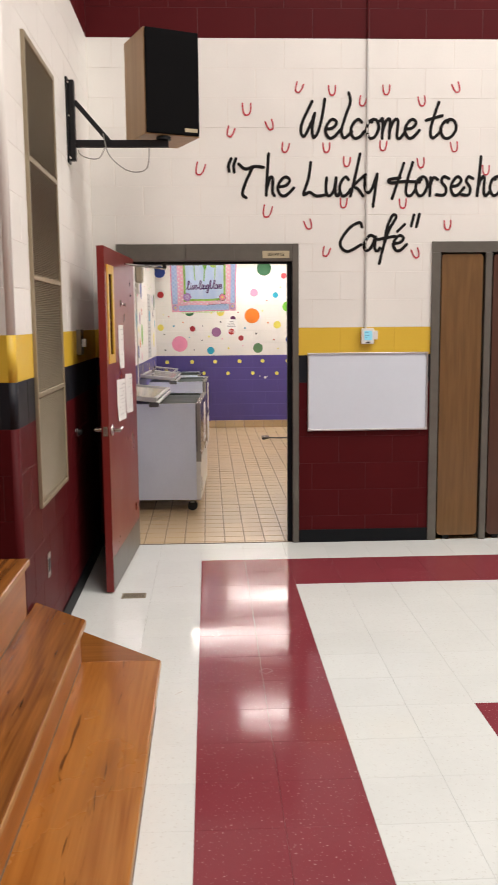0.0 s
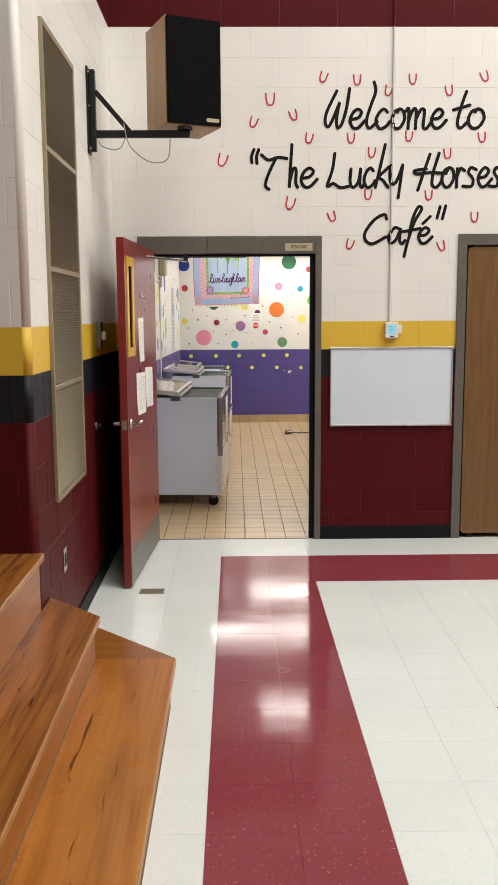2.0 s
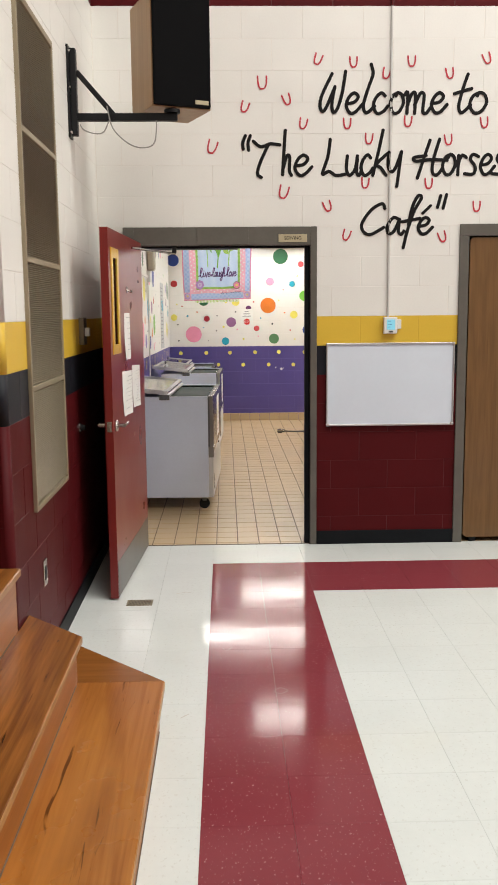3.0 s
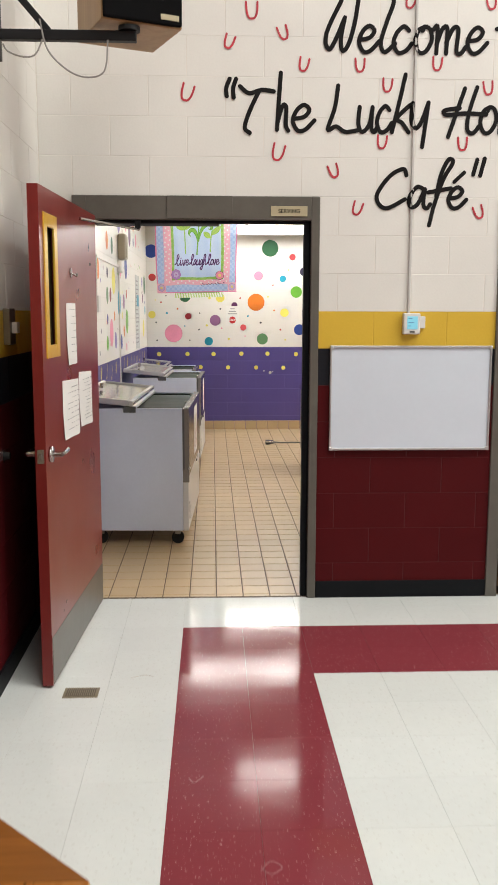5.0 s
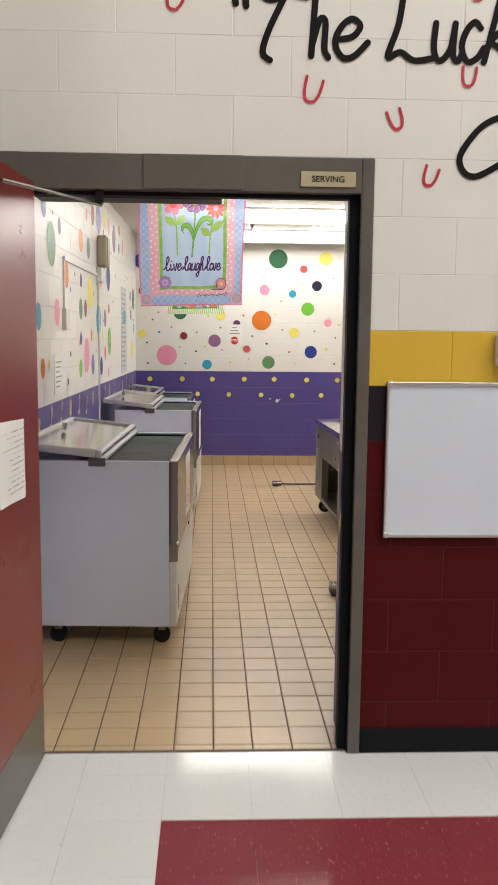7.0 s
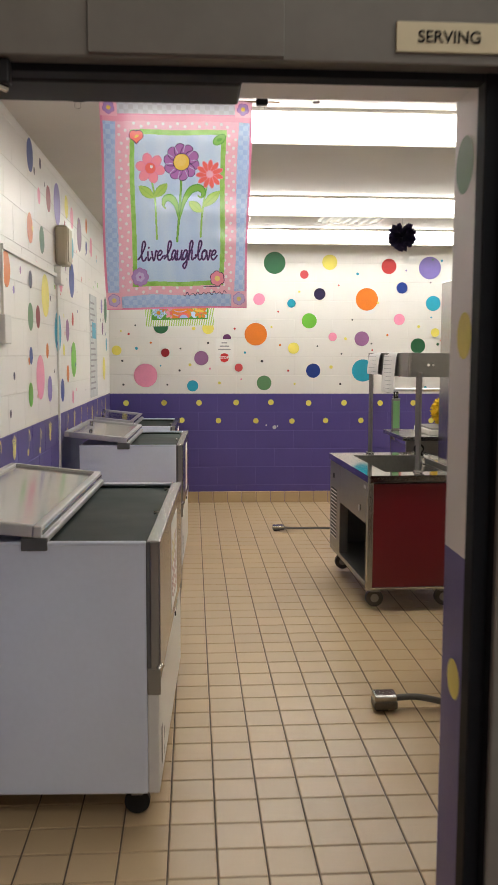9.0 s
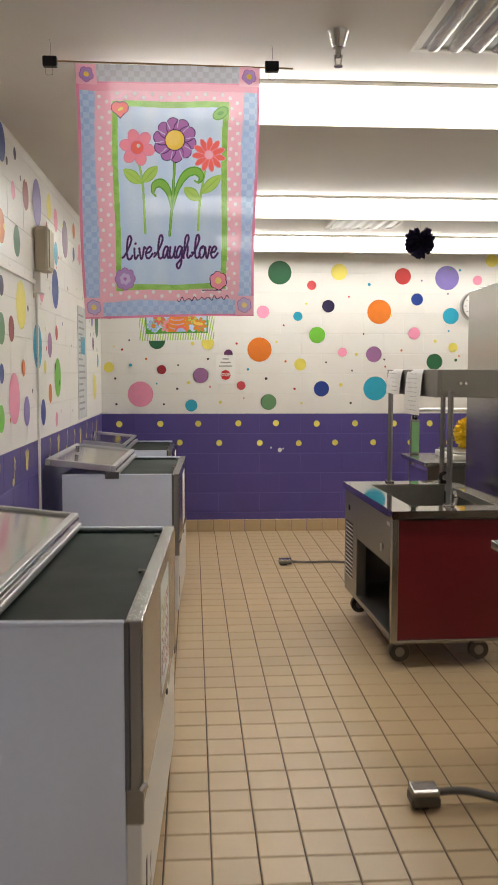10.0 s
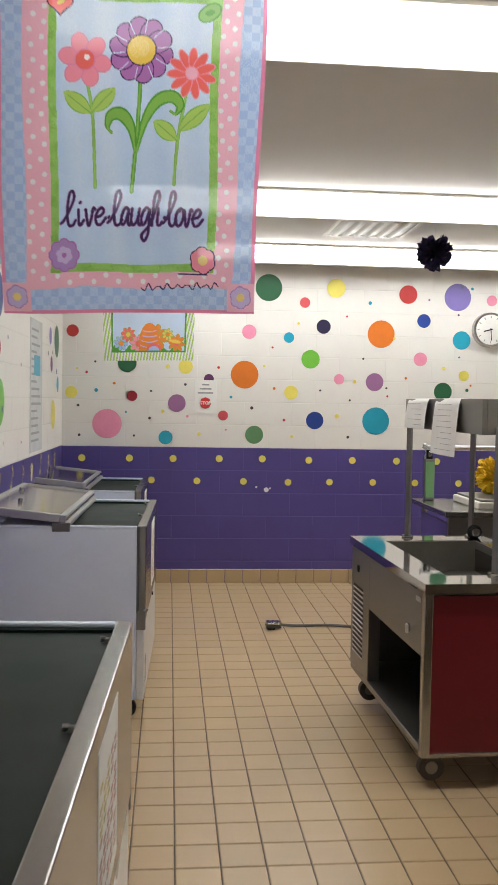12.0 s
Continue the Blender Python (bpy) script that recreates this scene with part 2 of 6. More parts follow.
slab("wall_stage_return", -1.02, CORNER_Y + 0.0014, 0, LEFT_X - 0.03, CORNER_Y + 0.3, 7.5, MORTAR_GYM, "painted block return beside the stage steps", "wall")
slab("wall_stage_back", -5.2, -9, 0, -5, 6, 7.5, DARK, "dark stage back", "wall")
slab("wall_stage_side", -5, CORNER_Y + 0.1, 0, -1.02, CORNER_Y + 0.3, 7.5, DARK, "dark stage side", "wall")
slab("wall_right", 9, -9, 0, 9.2, 6, 7.5, WHITE_BLOCK, "white painted gym wall", "wall")
slab("wall_behind", -5.2, -9.2, 0, 9.2, -9, 7.5, WHITE_BLOCK, "white painted gym wall", "wall")
slab("ceiling_gym", -5.2, -9.2, 7.5, 9.2, 6.3, 7.6, CEILING, "plain gym ceiling", "ceiling")

# kitchen walls
slab("wall_kitchen_far", -1.6, FAR_Y + 0.0014, 0, 4.6, FAR_Y + 0.2, 3.0, MORTAR_KITCHEN, "white dotted and purple painted block wall", "wall")
slab("wall_kitchen_right", 4.4, WALL_BACK, 0, 4.6, FAR_Y + 0.01, 3.0, KITCHEN_WHITE, "white painted kitchen wall", "wall")
slab("wall_kitchen_near", FRAME_R, WALL_BACK - 0.004, 0, 4.4, WALL_BACK + 0.01, 3.0, KITCHEN_WHITE, "white painted kitchen wall beside the door", "wall")
slab("wall_kitchen_near_head", -1.6, WALL_BACK - 0.004, FRAME_TOP - 0.02, FRAME_R, WALL_BACK + 0.01, 3.0, KITCHEN_WHITE, "white painted kitchen wall over the door", "wall")
slab("ceiling_kitchen", -1.6, WALL_BACK + 0.01, KIT_CEIL, 4.6, FAR_Y + 0.2, KIT_CEIL + 0.1, CEILING_KITCHEN, "plain painted kitchen ceiling", "ceiling")
bm = bmesh.new()
sl = [(kit_left(WALL_BACK), WALL_BACK), (kit_left(FAR_Y), FAR_Y + 0.01), (-1.6, FAR_Y + 0.01), (-1.6, WALL_BACK)]
lo, hi = [bm.verts.new((x - 0.0014, y, 0)) for x, y in sl], [bm.verts.new((x - 0.0014, y, 3.0)) for x, y in sl]
bm.faces.new(hi)
bm.faces.new(lo[::-1])
for k in range(4):
    bm.faces.new((lo[k], lo[(k + 1) % 4], hi[(k + 1) % 4], hi[k]))
bmesh.ops.recalc_face_normals(bm, faces=bm.faces)
WALL_KL = tagged(part("wall_kitchen_left", bm, MORTAR_KITCHEN), "white dotted and purple painted block side wall", "wall", kind="structure")
WALL_KL.matrix_basis = TIP

# ---- more materials ----
STEEL = mat("brushed_stainless_steel", (0.40, 0.39, 0.37), 0.24, 1.0, var=0.025, scale=1.2, grain=40, bump=0.006, rvar=0.08)
STEEL_DULL = mat("dull_stainless_steel", (0.27, 0.26, 0.24), 0.38, 1.0, var=0.05, scale=1.5, grain=40, bump=0.01, rvar=0.1)
CHROME = mat("satin_chrome", (0.55, 0.54, 0.52), 0.22, 1.0, var=0.05, bump=0.0)
BLACK_METAL = mat("black_painted_steel", (0.009, 0.009, 0.010), 0.45, var=0.2, bump=0.05, shine=0.25)
BLACK_CLOTH = mat("black_speaker_cloth", (0.004, 0.004, 0.0045), 0.9, var=0.25, grain=300, bump=0.3, shine=0.1)
RUBBER = mat("black_rubber", (0.014, 0.014, 0.014), 0.6, var=0.2, shine=0.25)
PAPER = mat("white_paper", (0.84, 0.83, 0.80), 0.7, var=0.04, scale=6, grain=60, bump=0.1)
INK = mat("grey_print", (0.36, 0.36, 0.37), 0.7, var=0.1, bump=0)
BLACK_PAINT = mat("black_lettering_paint", (0.008, 0.0075, 0.0075), 0.75, var=0.2, grain=50, bump=0.1, shine=0.2)
SHOE_RED = mat("red_horseshoe_paint", (0.50, 0.035, 0.055), 0.45, var=0.25, scale=14, grain=50, bump=0.1)
TAN_METAL = mat("tan_grille_metal", (0.26, 0.22, 0.15), 0.45, 0.3, var=0.12, scale=2, bump=0.05)
TAN_FRAME = mat("tan_grille_frame", (0.33, 0.275, 0.185), 0.4, 0.3, var=0.08, bump=0.05)
TAN_DARK = mat("dark_bronze_rib", (0.13, 0.11, 0.075), 0.45, 0.4, var=0.12, bump=0.03)
SCUFF_RED = mat("maroon_scuff", (0.26, 0.075, 0.085), 0.4, var=0.3, scale=60)
SCUFF_GREY = mat("grey_scuff", (0.42, 0.39, 0.34), 0.4, var=0.3, scale=60)
STAGE_TREAD = wood("varnished_tread_wood", (0.27, 0.088, 0.014), (0.44, 0.172, 0.033), 0.26, along="Y")
STAGE_DARK = wood("varnished_red_tread_wood", (0.115, 0.036, 0.009), (0.34, 0.128, 0.027), 0.22, along="Y")
STAGE_END = wood("varnished_end_board", (0.19, 0.066, 0.013), (0.29, 0.108, 0.022), 0.24, along="X")
STAGE_NOSE = wood("worn_nosing_wood", (0.30, 0.135, 0.04), (0.48, 0.27, 0.10), 0.4, 2.0, along="Y")
STAGE_RISER = wood("varnished_riser_wood", (0.28, 0.090, 0.014), (0.41, 0.148, 0.024), 0.38, along="Y")
SPEAKER_WOOD = wood("speaker_veneer", (0.30, 0.165, 0.065), (0.39, 0.235, 0.10), 0.4, 0.8, along="Z", cracks=False)
TABLE_WOOD = wood("walnut_laminate", (0.122, 0.062, 0.021), (0.198, 0.101, 0.036), 0.33, 1.3, along="Z", cracks=False)
TABLE_DARK = wood("dark_walnut_laminate", (0.062, 0.024, 0.014), (0.092, 0.036, 0.020), 0.33, 1.3, along="Z", cracks=False)
BOARD_WHITE = mat("whiteboard_enamel", (0.68, 0.745, 0.83), 0.2, var=0.02, scale=4, bump=0.0)
ALU = mat("aluminium_trim", (0.60, 0.60, 0.60), 0.35, 0.9, var=0.05, bump=0.0)
PLASTIC_WHITE = mat("white_plastic", (0.72, 0.71, 0.68), 0.35, var=0.03, bump=0.0)
SCREEN = glow("thermostat_screen", (0.30, 0.80, 0.95), 0.75, 0.03)
SCREEN_TEXT = glow("thermostat_digits", (0.15, 0.45, 0.75), 0.5, 0.03)
# white pipe paint, greyed to carry the shadow along the conduit
CONDUIT = mat("shade_greyed_conduit", (0.56, 0.55, 0.52), 0.4, var=0.05, bump=0.02)
YELLOW_TRIM = mat("yellow_window_trim", (0.62, 0.36, 0.03), 0.35, var=0.06, bump=0.03)
WIRED_GLASS = mat("dark_wired_glass", (0.055, 0.050, 0.026), 0.1, var=0.3, bump=0.0)
KICK = mat("grey_kick_plate", (0.15, 0.14, 0.125), 0.38, 0.5, var=0.12, scale=4, bump=0.04)
SIGN_CREAM = mat("cream_sign_plate", (0.46, 0.40, 0.26), 0.4, var=0.05, bump=0.0)
CORD_GREY = mat("grey_cord", (0.25, 0.24, 0.22), 0.5, bump=0)

# ---- hand lettering: strokes in boxes one letter wide, one x-height tall ----
GLYPHS = {
    "W": "0.45,1.93 0.1,0.9 0.03,0.35 0.14,0.1 0.30,0.45 0.55,1.3|0.55,1.3 0.45,0.5 0.5,0.05 0.66,0.3 0.82,1.1 0.92,2.05",
    "e": "0.1,0.48 0.55,0.55 0.78,0.82 0.55,1.0 0.25,0.8 0.08,0.4 0.28,0.04 0.6,0.06 1.0,0.42",
    "l": "0.0,0.12 0.3,0.1 0.62,0.9 0.85,1.7 0.72,2.0 0.5,1.6 0.35,0.5 0.5,0.02 0.95,0.25",
    "c": "0.85,0.85 0.6,1.0 0.25,0.75 0.1,0.35 0.35,0.0 0.75,0.1 1.0,0.35",
    "o": "0.6,1.0 0.25,0.85 0.08,0.4 0.3,0.02 0.65,0.08 0.92,0.5 0.82,0.9 0.55,1.0 0.45,0.85",
    "m": "0.0,0.9 0.12,1.0 0.1,0.0|0.1,0.3 0.26,0.9 0.42,0.95 0.4,0.0|0.4,0.4 0.6,0.95 0.76,0.9 0.72,0.1 0.85,0 1.0,0.25",
    "t": "0.85,1.9 0.55,1.2 0.3,0.35 0.5,0.02 1.05,0.4|0.0,0.95 1.1,1.2",
    "T": "0.04,1.68 0.3,1.42 0.65,1.55 1.0,1.5|0.58,1.5 0.3,0.7 0.18,0.12 0.32,-0.08",
    "h": "0.35,2.05 0.25,1.0 0.15,0|0.15,0.3 0.4,0.9 0.62,0.95 0.6,0.2 0.75,0 1.0,0.2",
    "L": "0.35,1.75 0.25,0.9 0.03,0.08 0.3,0.2 0.6,0.0 1.0,0.06",
    "u": "0.1,0.95 0.05,0.3 0.25,0.0 0.6,0.3 0.75,0.95|0.75,0.95 0.7,0.2 0.85,0 1.0,0.2",
    "k": "0.6,2.2 0.35,1.2 0.02,0.0|0.85,1.05 0.25,0.55 0.5,0.35 0.8,0.0",
    "y": "0.12,1.1 0.1,0.45 0.3,0.15 0.6,0.4 0.95,1.15|0.95,1.15 0.8,0.2 0.68,-0.55",
    "H": "0.58,1.7 0.38,0.85 0.15,-0.15|0.92,1.75 0.72,0.8 0.68,0.15 0.85,0.0 1.05,0.35|0.45,0.95 0.02,0.85 0.1,0.68 0.6,0.75 1.2,0.72",
    "r": "0.2,0.95 0.15,0|0.15,0.5 0.5,0.95 0.95,0.85",
    "s": "0.85,0.9 0.5,1.0 0.35,0.75 0.65,0.4 0.55,0.05 0.0,0.05",
    "C": "0.95,1.55 0.85,1.83 0.45,1.5 0.08,0.7 0.12,0.2 0.4,0.0 0.92,0.42",
    "a": "0.7,0.9 0.4,1.0 0.08,0.5 0.15,0.05 0.45,0.2 0.75,0.9|0.75,0.9 0.7,0.2 0.85,0 1.0,0.2",
    "f": "0.12,-0.8 0.3,0.2 0.62,1.4 0.95,2.15 0.78,2.28 0.52,1.6 0.36,0.6|0.05,0.75 0.9,0.95",
    "'": "0.35,1.25 0.85,1.7",
    "i": "0.2,0.9 0.3,0.2 0.5,0 0.9,0.3|0.35,1.3 0.4,1.33",
    "v": "0.05,0.9 0.35,0.0 0.6,0.3 0.75,0.95 0.95,0.9",
    "g": "0.7,0.9 0.4,1.0 0.08,0.5 0.15,0.05 0.45,0.2 0.75,0.9|0.75,0.9 0.7,-0.4 0.4,-0.9 0.15,-0.6 0.5,-0.25 1.0,0.2",
    "-": "0.45,0.42 0.55,0.48",
    "j": "-0.25,0.15 0.0,0.32 0.45,0.9 0.78,1.6 0.62,1.98 0.36,1.75 0.26,0.8 0.40,0.08 0.75,0.02 1.0,0.3",
    "p": "0.0,0.2 0.40,0.9 0.66,1.6 0.52,1.98 0.28,1.7 0.2,0.9 0.15,0.0|0.15,0.3 0.4,0.9 0.62,0.95 0.6,0.2 0.75,0 1.0,0.2",
    "I": "0.8,2.38 0.92,1.9 0.6,1.2 0.3,0.4 0.5,0.02 1.05,0.35",
    "n": "0.4,2.2 0.3,1.2 0.2,0.05|0.22,0.3 0.5,0.95 0.72,0.9 0.7,0.25 0.85,0.02",
    "z": "0.4,2.3 0.12,1.6|0.95,2.35 0.65,1.55",
    "q": "0.4,1.95 0.1,1.6 0.15,1.3|0.95,1.95 0.7,1.6 0.75,1.25",
    "U": "0.1,1.0 0.16,0.4 0.3,0.06 0.5,0.0 0.72,0.08 0.86,0.45 0.88,1.0",
}


def brush(bm, pts, width, lift=0.0, put=None):
    """A flat painted stroke along places (u, v); it ends round, and rises a hair along its way so that it never lies in itself."""
    line = smooth_line([Vector((u, v, 0)) for u, v in pts], 7)
    put = put or (lambda u, v, h: (u, -h, v))
    n, rows = len(line), []
    for i, p in enumerate(line):
        d = line[min(i + 1, n - 1)] - line[max(i - 1, 0)]
        s = Vector((-d.y, d.x, 0)).normalized() * width / 2
        h = lift + 0.00002 * i
        rows.append([bm.verts.new(put(q.x, q.y, h)) for q in (p - s, p + s)])
    for a, b in zip(rows, rows[1:]):
        bm.faces.new((a[0], b[0], b[1], a[1]))
    for p, h in ((line[0], lift - 0.0001), (line[-1], lift + 0.00002 * n + 0.0001)):
        disc(bm, p.x, p.y, width / 2, h, put, 12)


def disc(bm, u, v, r, lift=0.0, put=None, seg=28, rv=None):
    put = put or (lambda a, b, h: (a, -h, b))
    rv = r if rv is None else rv
    return bm.faces.new([bm.verts.new(put(u + r * math.cos(a), v + rv * math.sin(a), lift)) for a in [2 * math.pi * k / seg for k in range(seg)]])


def letter(bm, glyph, u0, u1, base, xh, width, lift=0.0, put=None, slant=0.08):
    for k, stroke in enumerate(GLYPHS[glyph].split("|")):
        pts = []
        for pair in stroke.split():
            a, b = [float(q) for q in pair.split(",")]
            pts.append((u0 + a * (u1 - u0) + slant * b * xh, base + b * xh))
        brush(bm, pts, width, lift + 0.0003 * k, put)


# ---- door frame, door and things on the door wall ----
frame_ob = thing("door_frame", "grey painted steel door frame with scuffed edges", "door frame", kind="structure")
FY = 5.985
part("jamb", box(OPEN_R, FY, 0, FRAME_R, 6.08, FRAME_TOP, 0.006, None, 3), FRAME_GREY, frame_ob)
# rabbet and stops are coloured black for the shade inside the frame and worn paint
part("rabbet", box(OPEN_R - 0.002, FY + 0.012, 0, OPEN_R + 0.003, 6.026, OPEN_TOP, 0.001), BASE_SHADE_BLACK, frame_ob, "worn inner edge of the frame, black for wear and shade")
part("jamb", box(FRAME_L, FY, 0, OPEN_L, 6.08, FRAME_TOP, 0.004), FRAME_GREY, frame_ob)
part("head", box(OPEN_L - 0.001, FY + 0.001, OPEN_TOP, OPEN_R + 0.001, 6.079, FRAME_TOP - 0.001, 0.003), FRAME_GREY, frame_ob)
part("door_stop", box(OPEN_R - 0.034, 6.025, 0, OPEN_R + 0.002, 6.077, OPEN_TOP, 0.003), BASE_SHADE_BLACK, frame_ob, "worn door stop, black for wear and shade")
part("door_stop", box(OPEN_L - 0.002, 6.03, 0, OPEN_L + 0.012, 6.077, OPEN_TOP, 0.002), BASE_SHADE_BLACK, frame_ob, "worn door stop, black for wear and shade")
part("door_stop", box(OPEN_L + 0.012, 6.03, OPEN_TOP - 0.014, OPEN_R - 0.034, 6.077, OPEN_TOP + 0.002, 0.002), BASE_SHADE_BLACK, frame_ob, "worn door stop, black for wear and shade")
part("cover_plate", box(-0.172, FY - 0.006, 2.115, 0.18, FY + 0.004, 2.234, 0.002), FRAME_GREY, frame_ob, "raised grey cover plate")
closer = thing("door_closer", "dark metal door closer with a thin arm under the frame head", "door closer")
part("body", box(-0.58, 6.10, 2.098, 0.11, 6.24, 2.128, 0.006), BLACK_METAL, closer)
part("shoe", box(-0.345, 6.0, 2.065, -0.315, 6.028, 2.11, 0.004), BLACK_METAL, closer)
part("arm", tube([(-0.325, 6.02, 2.06), (-0.45, 5.8, 2.065), (-0.575, 5.58, 2.07)], 0.007), CHROME, closer, "thin bright arm")
# painted wall reveal past the frame
reveal = slab("wall_reveal", FRAME_R - 0.058, 6.08, 0, FRAME_R + 0.01, WALL_BACK + 0.004, 1.145, PURPLE_BLOCK, "purple painted door reveal", "wall")
slab("wall_reveal_upper", FRAME_R - 0.058, 6.08, 1.145, FRAME_R + 0.01, WALL_BACK + 0.004, FRAME_TOP, KITCHEN_WHITE, "white painted door reveal", "wall")
slab("wall_reveal_left", FRAME_L - 0.3, 6.08, 0, OPEN_L - 0.02, WALL_BACK + 0.004, FRAME_TOP, KITCHEN_WHITE, "white painted door reveal", "wall")
slab("wall_reveal_head", OPEN_L - 0.02, 6.08, OPEN_TOP + 0.018, FRAME_R - 0.058, WALL_BACK + 0.004, FRAME_TOP, KITCHEN_WHITE, "white painted door reveal", "wall")
threshold = part("threshold", box(OPEN_L, WALL_Y + 0.012, -0.003, OPEN_R, WALL_Y + 0.03, 0.002), GROUT)
tagged(threshold, "thin dark seam strip between the two floors", "threshold", kind="structure")

sign = thing("serving_sign", "small cream sign reading SERVING on the door frame", "sign")
part("plate", box(0.385, FY - 0.005, 2.130, 0.581, FY + 0.001, 2.183, 0.001), SIGN_CREAM, sign)


def words(name, text, x, y, z, size, material, parent, rot=(90, 0, 0), bold=0.0):
    cu = bpy.data.curves.new(name, "FONT")
    cu.body, cu.size, cu.align_x, cu.align_y, cu.extrude, cu.offset = text, size, "CENTER", "CENTER", 0.0004, bold
    cu.materials.append(material)
    ob = new(name, cu)
    ob.parent = parent
    ob.matrix_basis = pose(x, y, z, *rot)
    return ob


words("lettering", "SERVING", 0.483, FY - 0.006, 2.156, 0.030, BLACK_PAINT, sign, bold=0.0003)

# the door, swung back a little past square into the gym
D = pose(-0.60, 5.985, 0, 0, 0, -93.5)
door = thing("door", "open maroon steel door with a narrow window and grey kick plate", "door", D, kind="structure")
DW, DT = 1.185, 0.045
WZ0, WZ1, WX0, WX1 = 1.44, 2.01, 0.905, 1.115
for nm, x0, x1, z0, z1 in (("hinge_stile", 0.0, WX0, 0.012, 2.128), ("lock_stile", WX1, DW, 0.012, 2.128), ("lower_panel", WX0, WX1, 0.012, WZ0), ("upper_panel", WX0, WX1, WZ1, 2.128)):
    part(nm, box(x0, 0, z0, x1, DT, z1), DOOR_RED, door)
wf = part("window_frame", bmesh.new(), YELLOW_TRIM, door, "yellow window trim")
bm = bmesh.new()
for side in (-0.006, DT - 0.004):
    for x0, z0, x1, z1 in ((WX0 - 0.01, WZ0 - 0.015, WX0 + 0.045, WZ1 + 0.015), (WX1 - 0.045, WZ0 - 0.015, WX1 + 0.01, WZ1 + 0.015), (WX0 + 0.045, WZ0 - 0.015, WX1 - 0.045, WZ0 + 0.04), (WX0 + 0.045, WZ1 - 0.04, WX1 - 0.045, WZ1 + 0.015)):
        box(x0, side, z0, x1, side + 0.010, z1, 0.002, bm, 1)
bm.to_mesh(wf.data)
bm.free()
part("pane", box(WX0, 0.018, WZ0, WX1, 0.026, WZ1), WIRED_GLASS, door, "dark wired glass pane")
part("kick_plate", box(0.01, DT, 0.016, DW - 0.01, DT + 0.002, 0.225), KICK, door, "scuffed grey kick plate")
hz = 1.02
for s, y0 in ((1, DT), (-1, 0.0)):
    hd = part("handle", rod((DW - 0.07, y0, hz), (DW - 0.07, y0 + s * 0.012, hz), 0.034, seg=24), CHROME, door, "satin chrome lever handle", True)
    part("spindle", rod((DW - 0.07, y0 + s * 0.01, hz), (DW - 0.07, y0 + s * 0.055, hz), 0.012), CHROME, hd)
    part("lever", tube([(DW - 0.07, y0 + s * 0.05, hz), (DW - 0.10, y0 + s * 0.056, hz + 0.003), (DW - 0.19, y0 + s * 0.05, hz + 0.004)], 0.009, 10), CHROME, hd)
part("latch_plate", box(DW - 0.001, 0.008, hz - 0.03, DW + 0.002, DT - 0.008, hz + 0.03, 0.001), CHROME, door)
part("latch", box(DW, 0.016, hz - 0.012, DW + 0.012, DT - 0.016, hz + 0.012, 0.002), CHROME, door)
hook = part("coat_hook", rod((0.63, DT, 1.80), (0.63, DT + 0.006, 1.80), 0.022, seg=16), CHROME, door, "small chrome hook")
part("hook_tip", tube([(0.63, DT + 0.005, 1.80), (0.63, DT + 0.03, 1.785), (0.63, DT + 0.03, 1.80)], 0.005), CHROME, hook)
for zh in (0.25, 1.05, 1.85):
    part("hinge", rod((-0.006, -0.006, zh - 0.05), (-0.006, -0.006, zh + 0.05), 0.008, seg=12), CHROME, door)


def taped_sheet(x0, x1, z0, z1, lines, skew, label):
    """A sheet of paper on the door face, its corners lifting a little, with lines of print."""
    sheet = thing("paper_notice", label, "paper", group="papers on the door")
    bm = bmesh.new()
    nx, nz = 8, 10
    g = [[bm.verts.new((x0 + (x1 - x0) * i / nx, DT + 0.0016 + 0.006 * abs(math.sin(2.2 * i / nx + j * 0.21)) * (j / nz) ** 2 * (0.4 + i / nx),
                        z1 + (z0 - z1) * j / nz + skew * i / nx)) for i in range(nx + 1)] for j in range(nz + 1)]
    for j in range(nz):
        for i in range(nx):
            bm.faces.new((g[j][i], g[j + 1][i], g[j + 1][i + 1], g[j][i + 1]))
    sh = part("sheet", bm, PAPER, sheet, smooth=True)
    bm = bmesh.new()
    for k in range(lines):
        z = z1 - (z1 - z0) * (0.1 + 0.8 * k / lines)
        x, stop = x0 + (x1 - x0) * 0.12, x0 + (x1 - x0) * random.uniform(0.55, 0.9)
        while x < stop:
            wd = random.uniform(0.012, 0.034)
            h = random.uniform(0.0008, 0.0022)
            box(x, DT + 0.0095, z - h, min(x + wd, stop), DT + 0.0100, z + h, 0, bm)
            x += wd + random.choice((0.007, 0.009, 0.03))
    tagged(part("print", bm, INK, sheet), "rows of grey print", kind="stuff")
    sheet.matrix_basis = D
    return sheet


taped_sheet(0.545, 0.745, 1.375, 1.66, 7, 0.0, "white printed notice taped to the maroon door")
taped_sheet(0.52, 0.86, 1.03, 1.30, 9, 0.012, "torn white sheet taped to the maroon door")
taped_sheet(0.20, 0.51, 1.045, 1.315, 12, 0.015, "white list of names taped to the maroon door")

# whiteboard
wb = thing("whiteboard", "blank white board in a thin aluminium frame", "whiteboard")
part("panel", box(0.722, 5.982, 0.866, 1.608, 5.992, 1.432), BOARD_WHITE, wb)
for x0, z0, x1, z1 in ((0.715, 0.857, 1.616, 0.871), (0.715, 1.426, 1.616, 1.440), (0.715, 0.871, 0.726, 1.426), (1.605, 0.871, 1.616, 1.426)):
    part("rail", box(x0, 5.974, z0, x1, 5.994, z1, 0.003), ALU, wb)
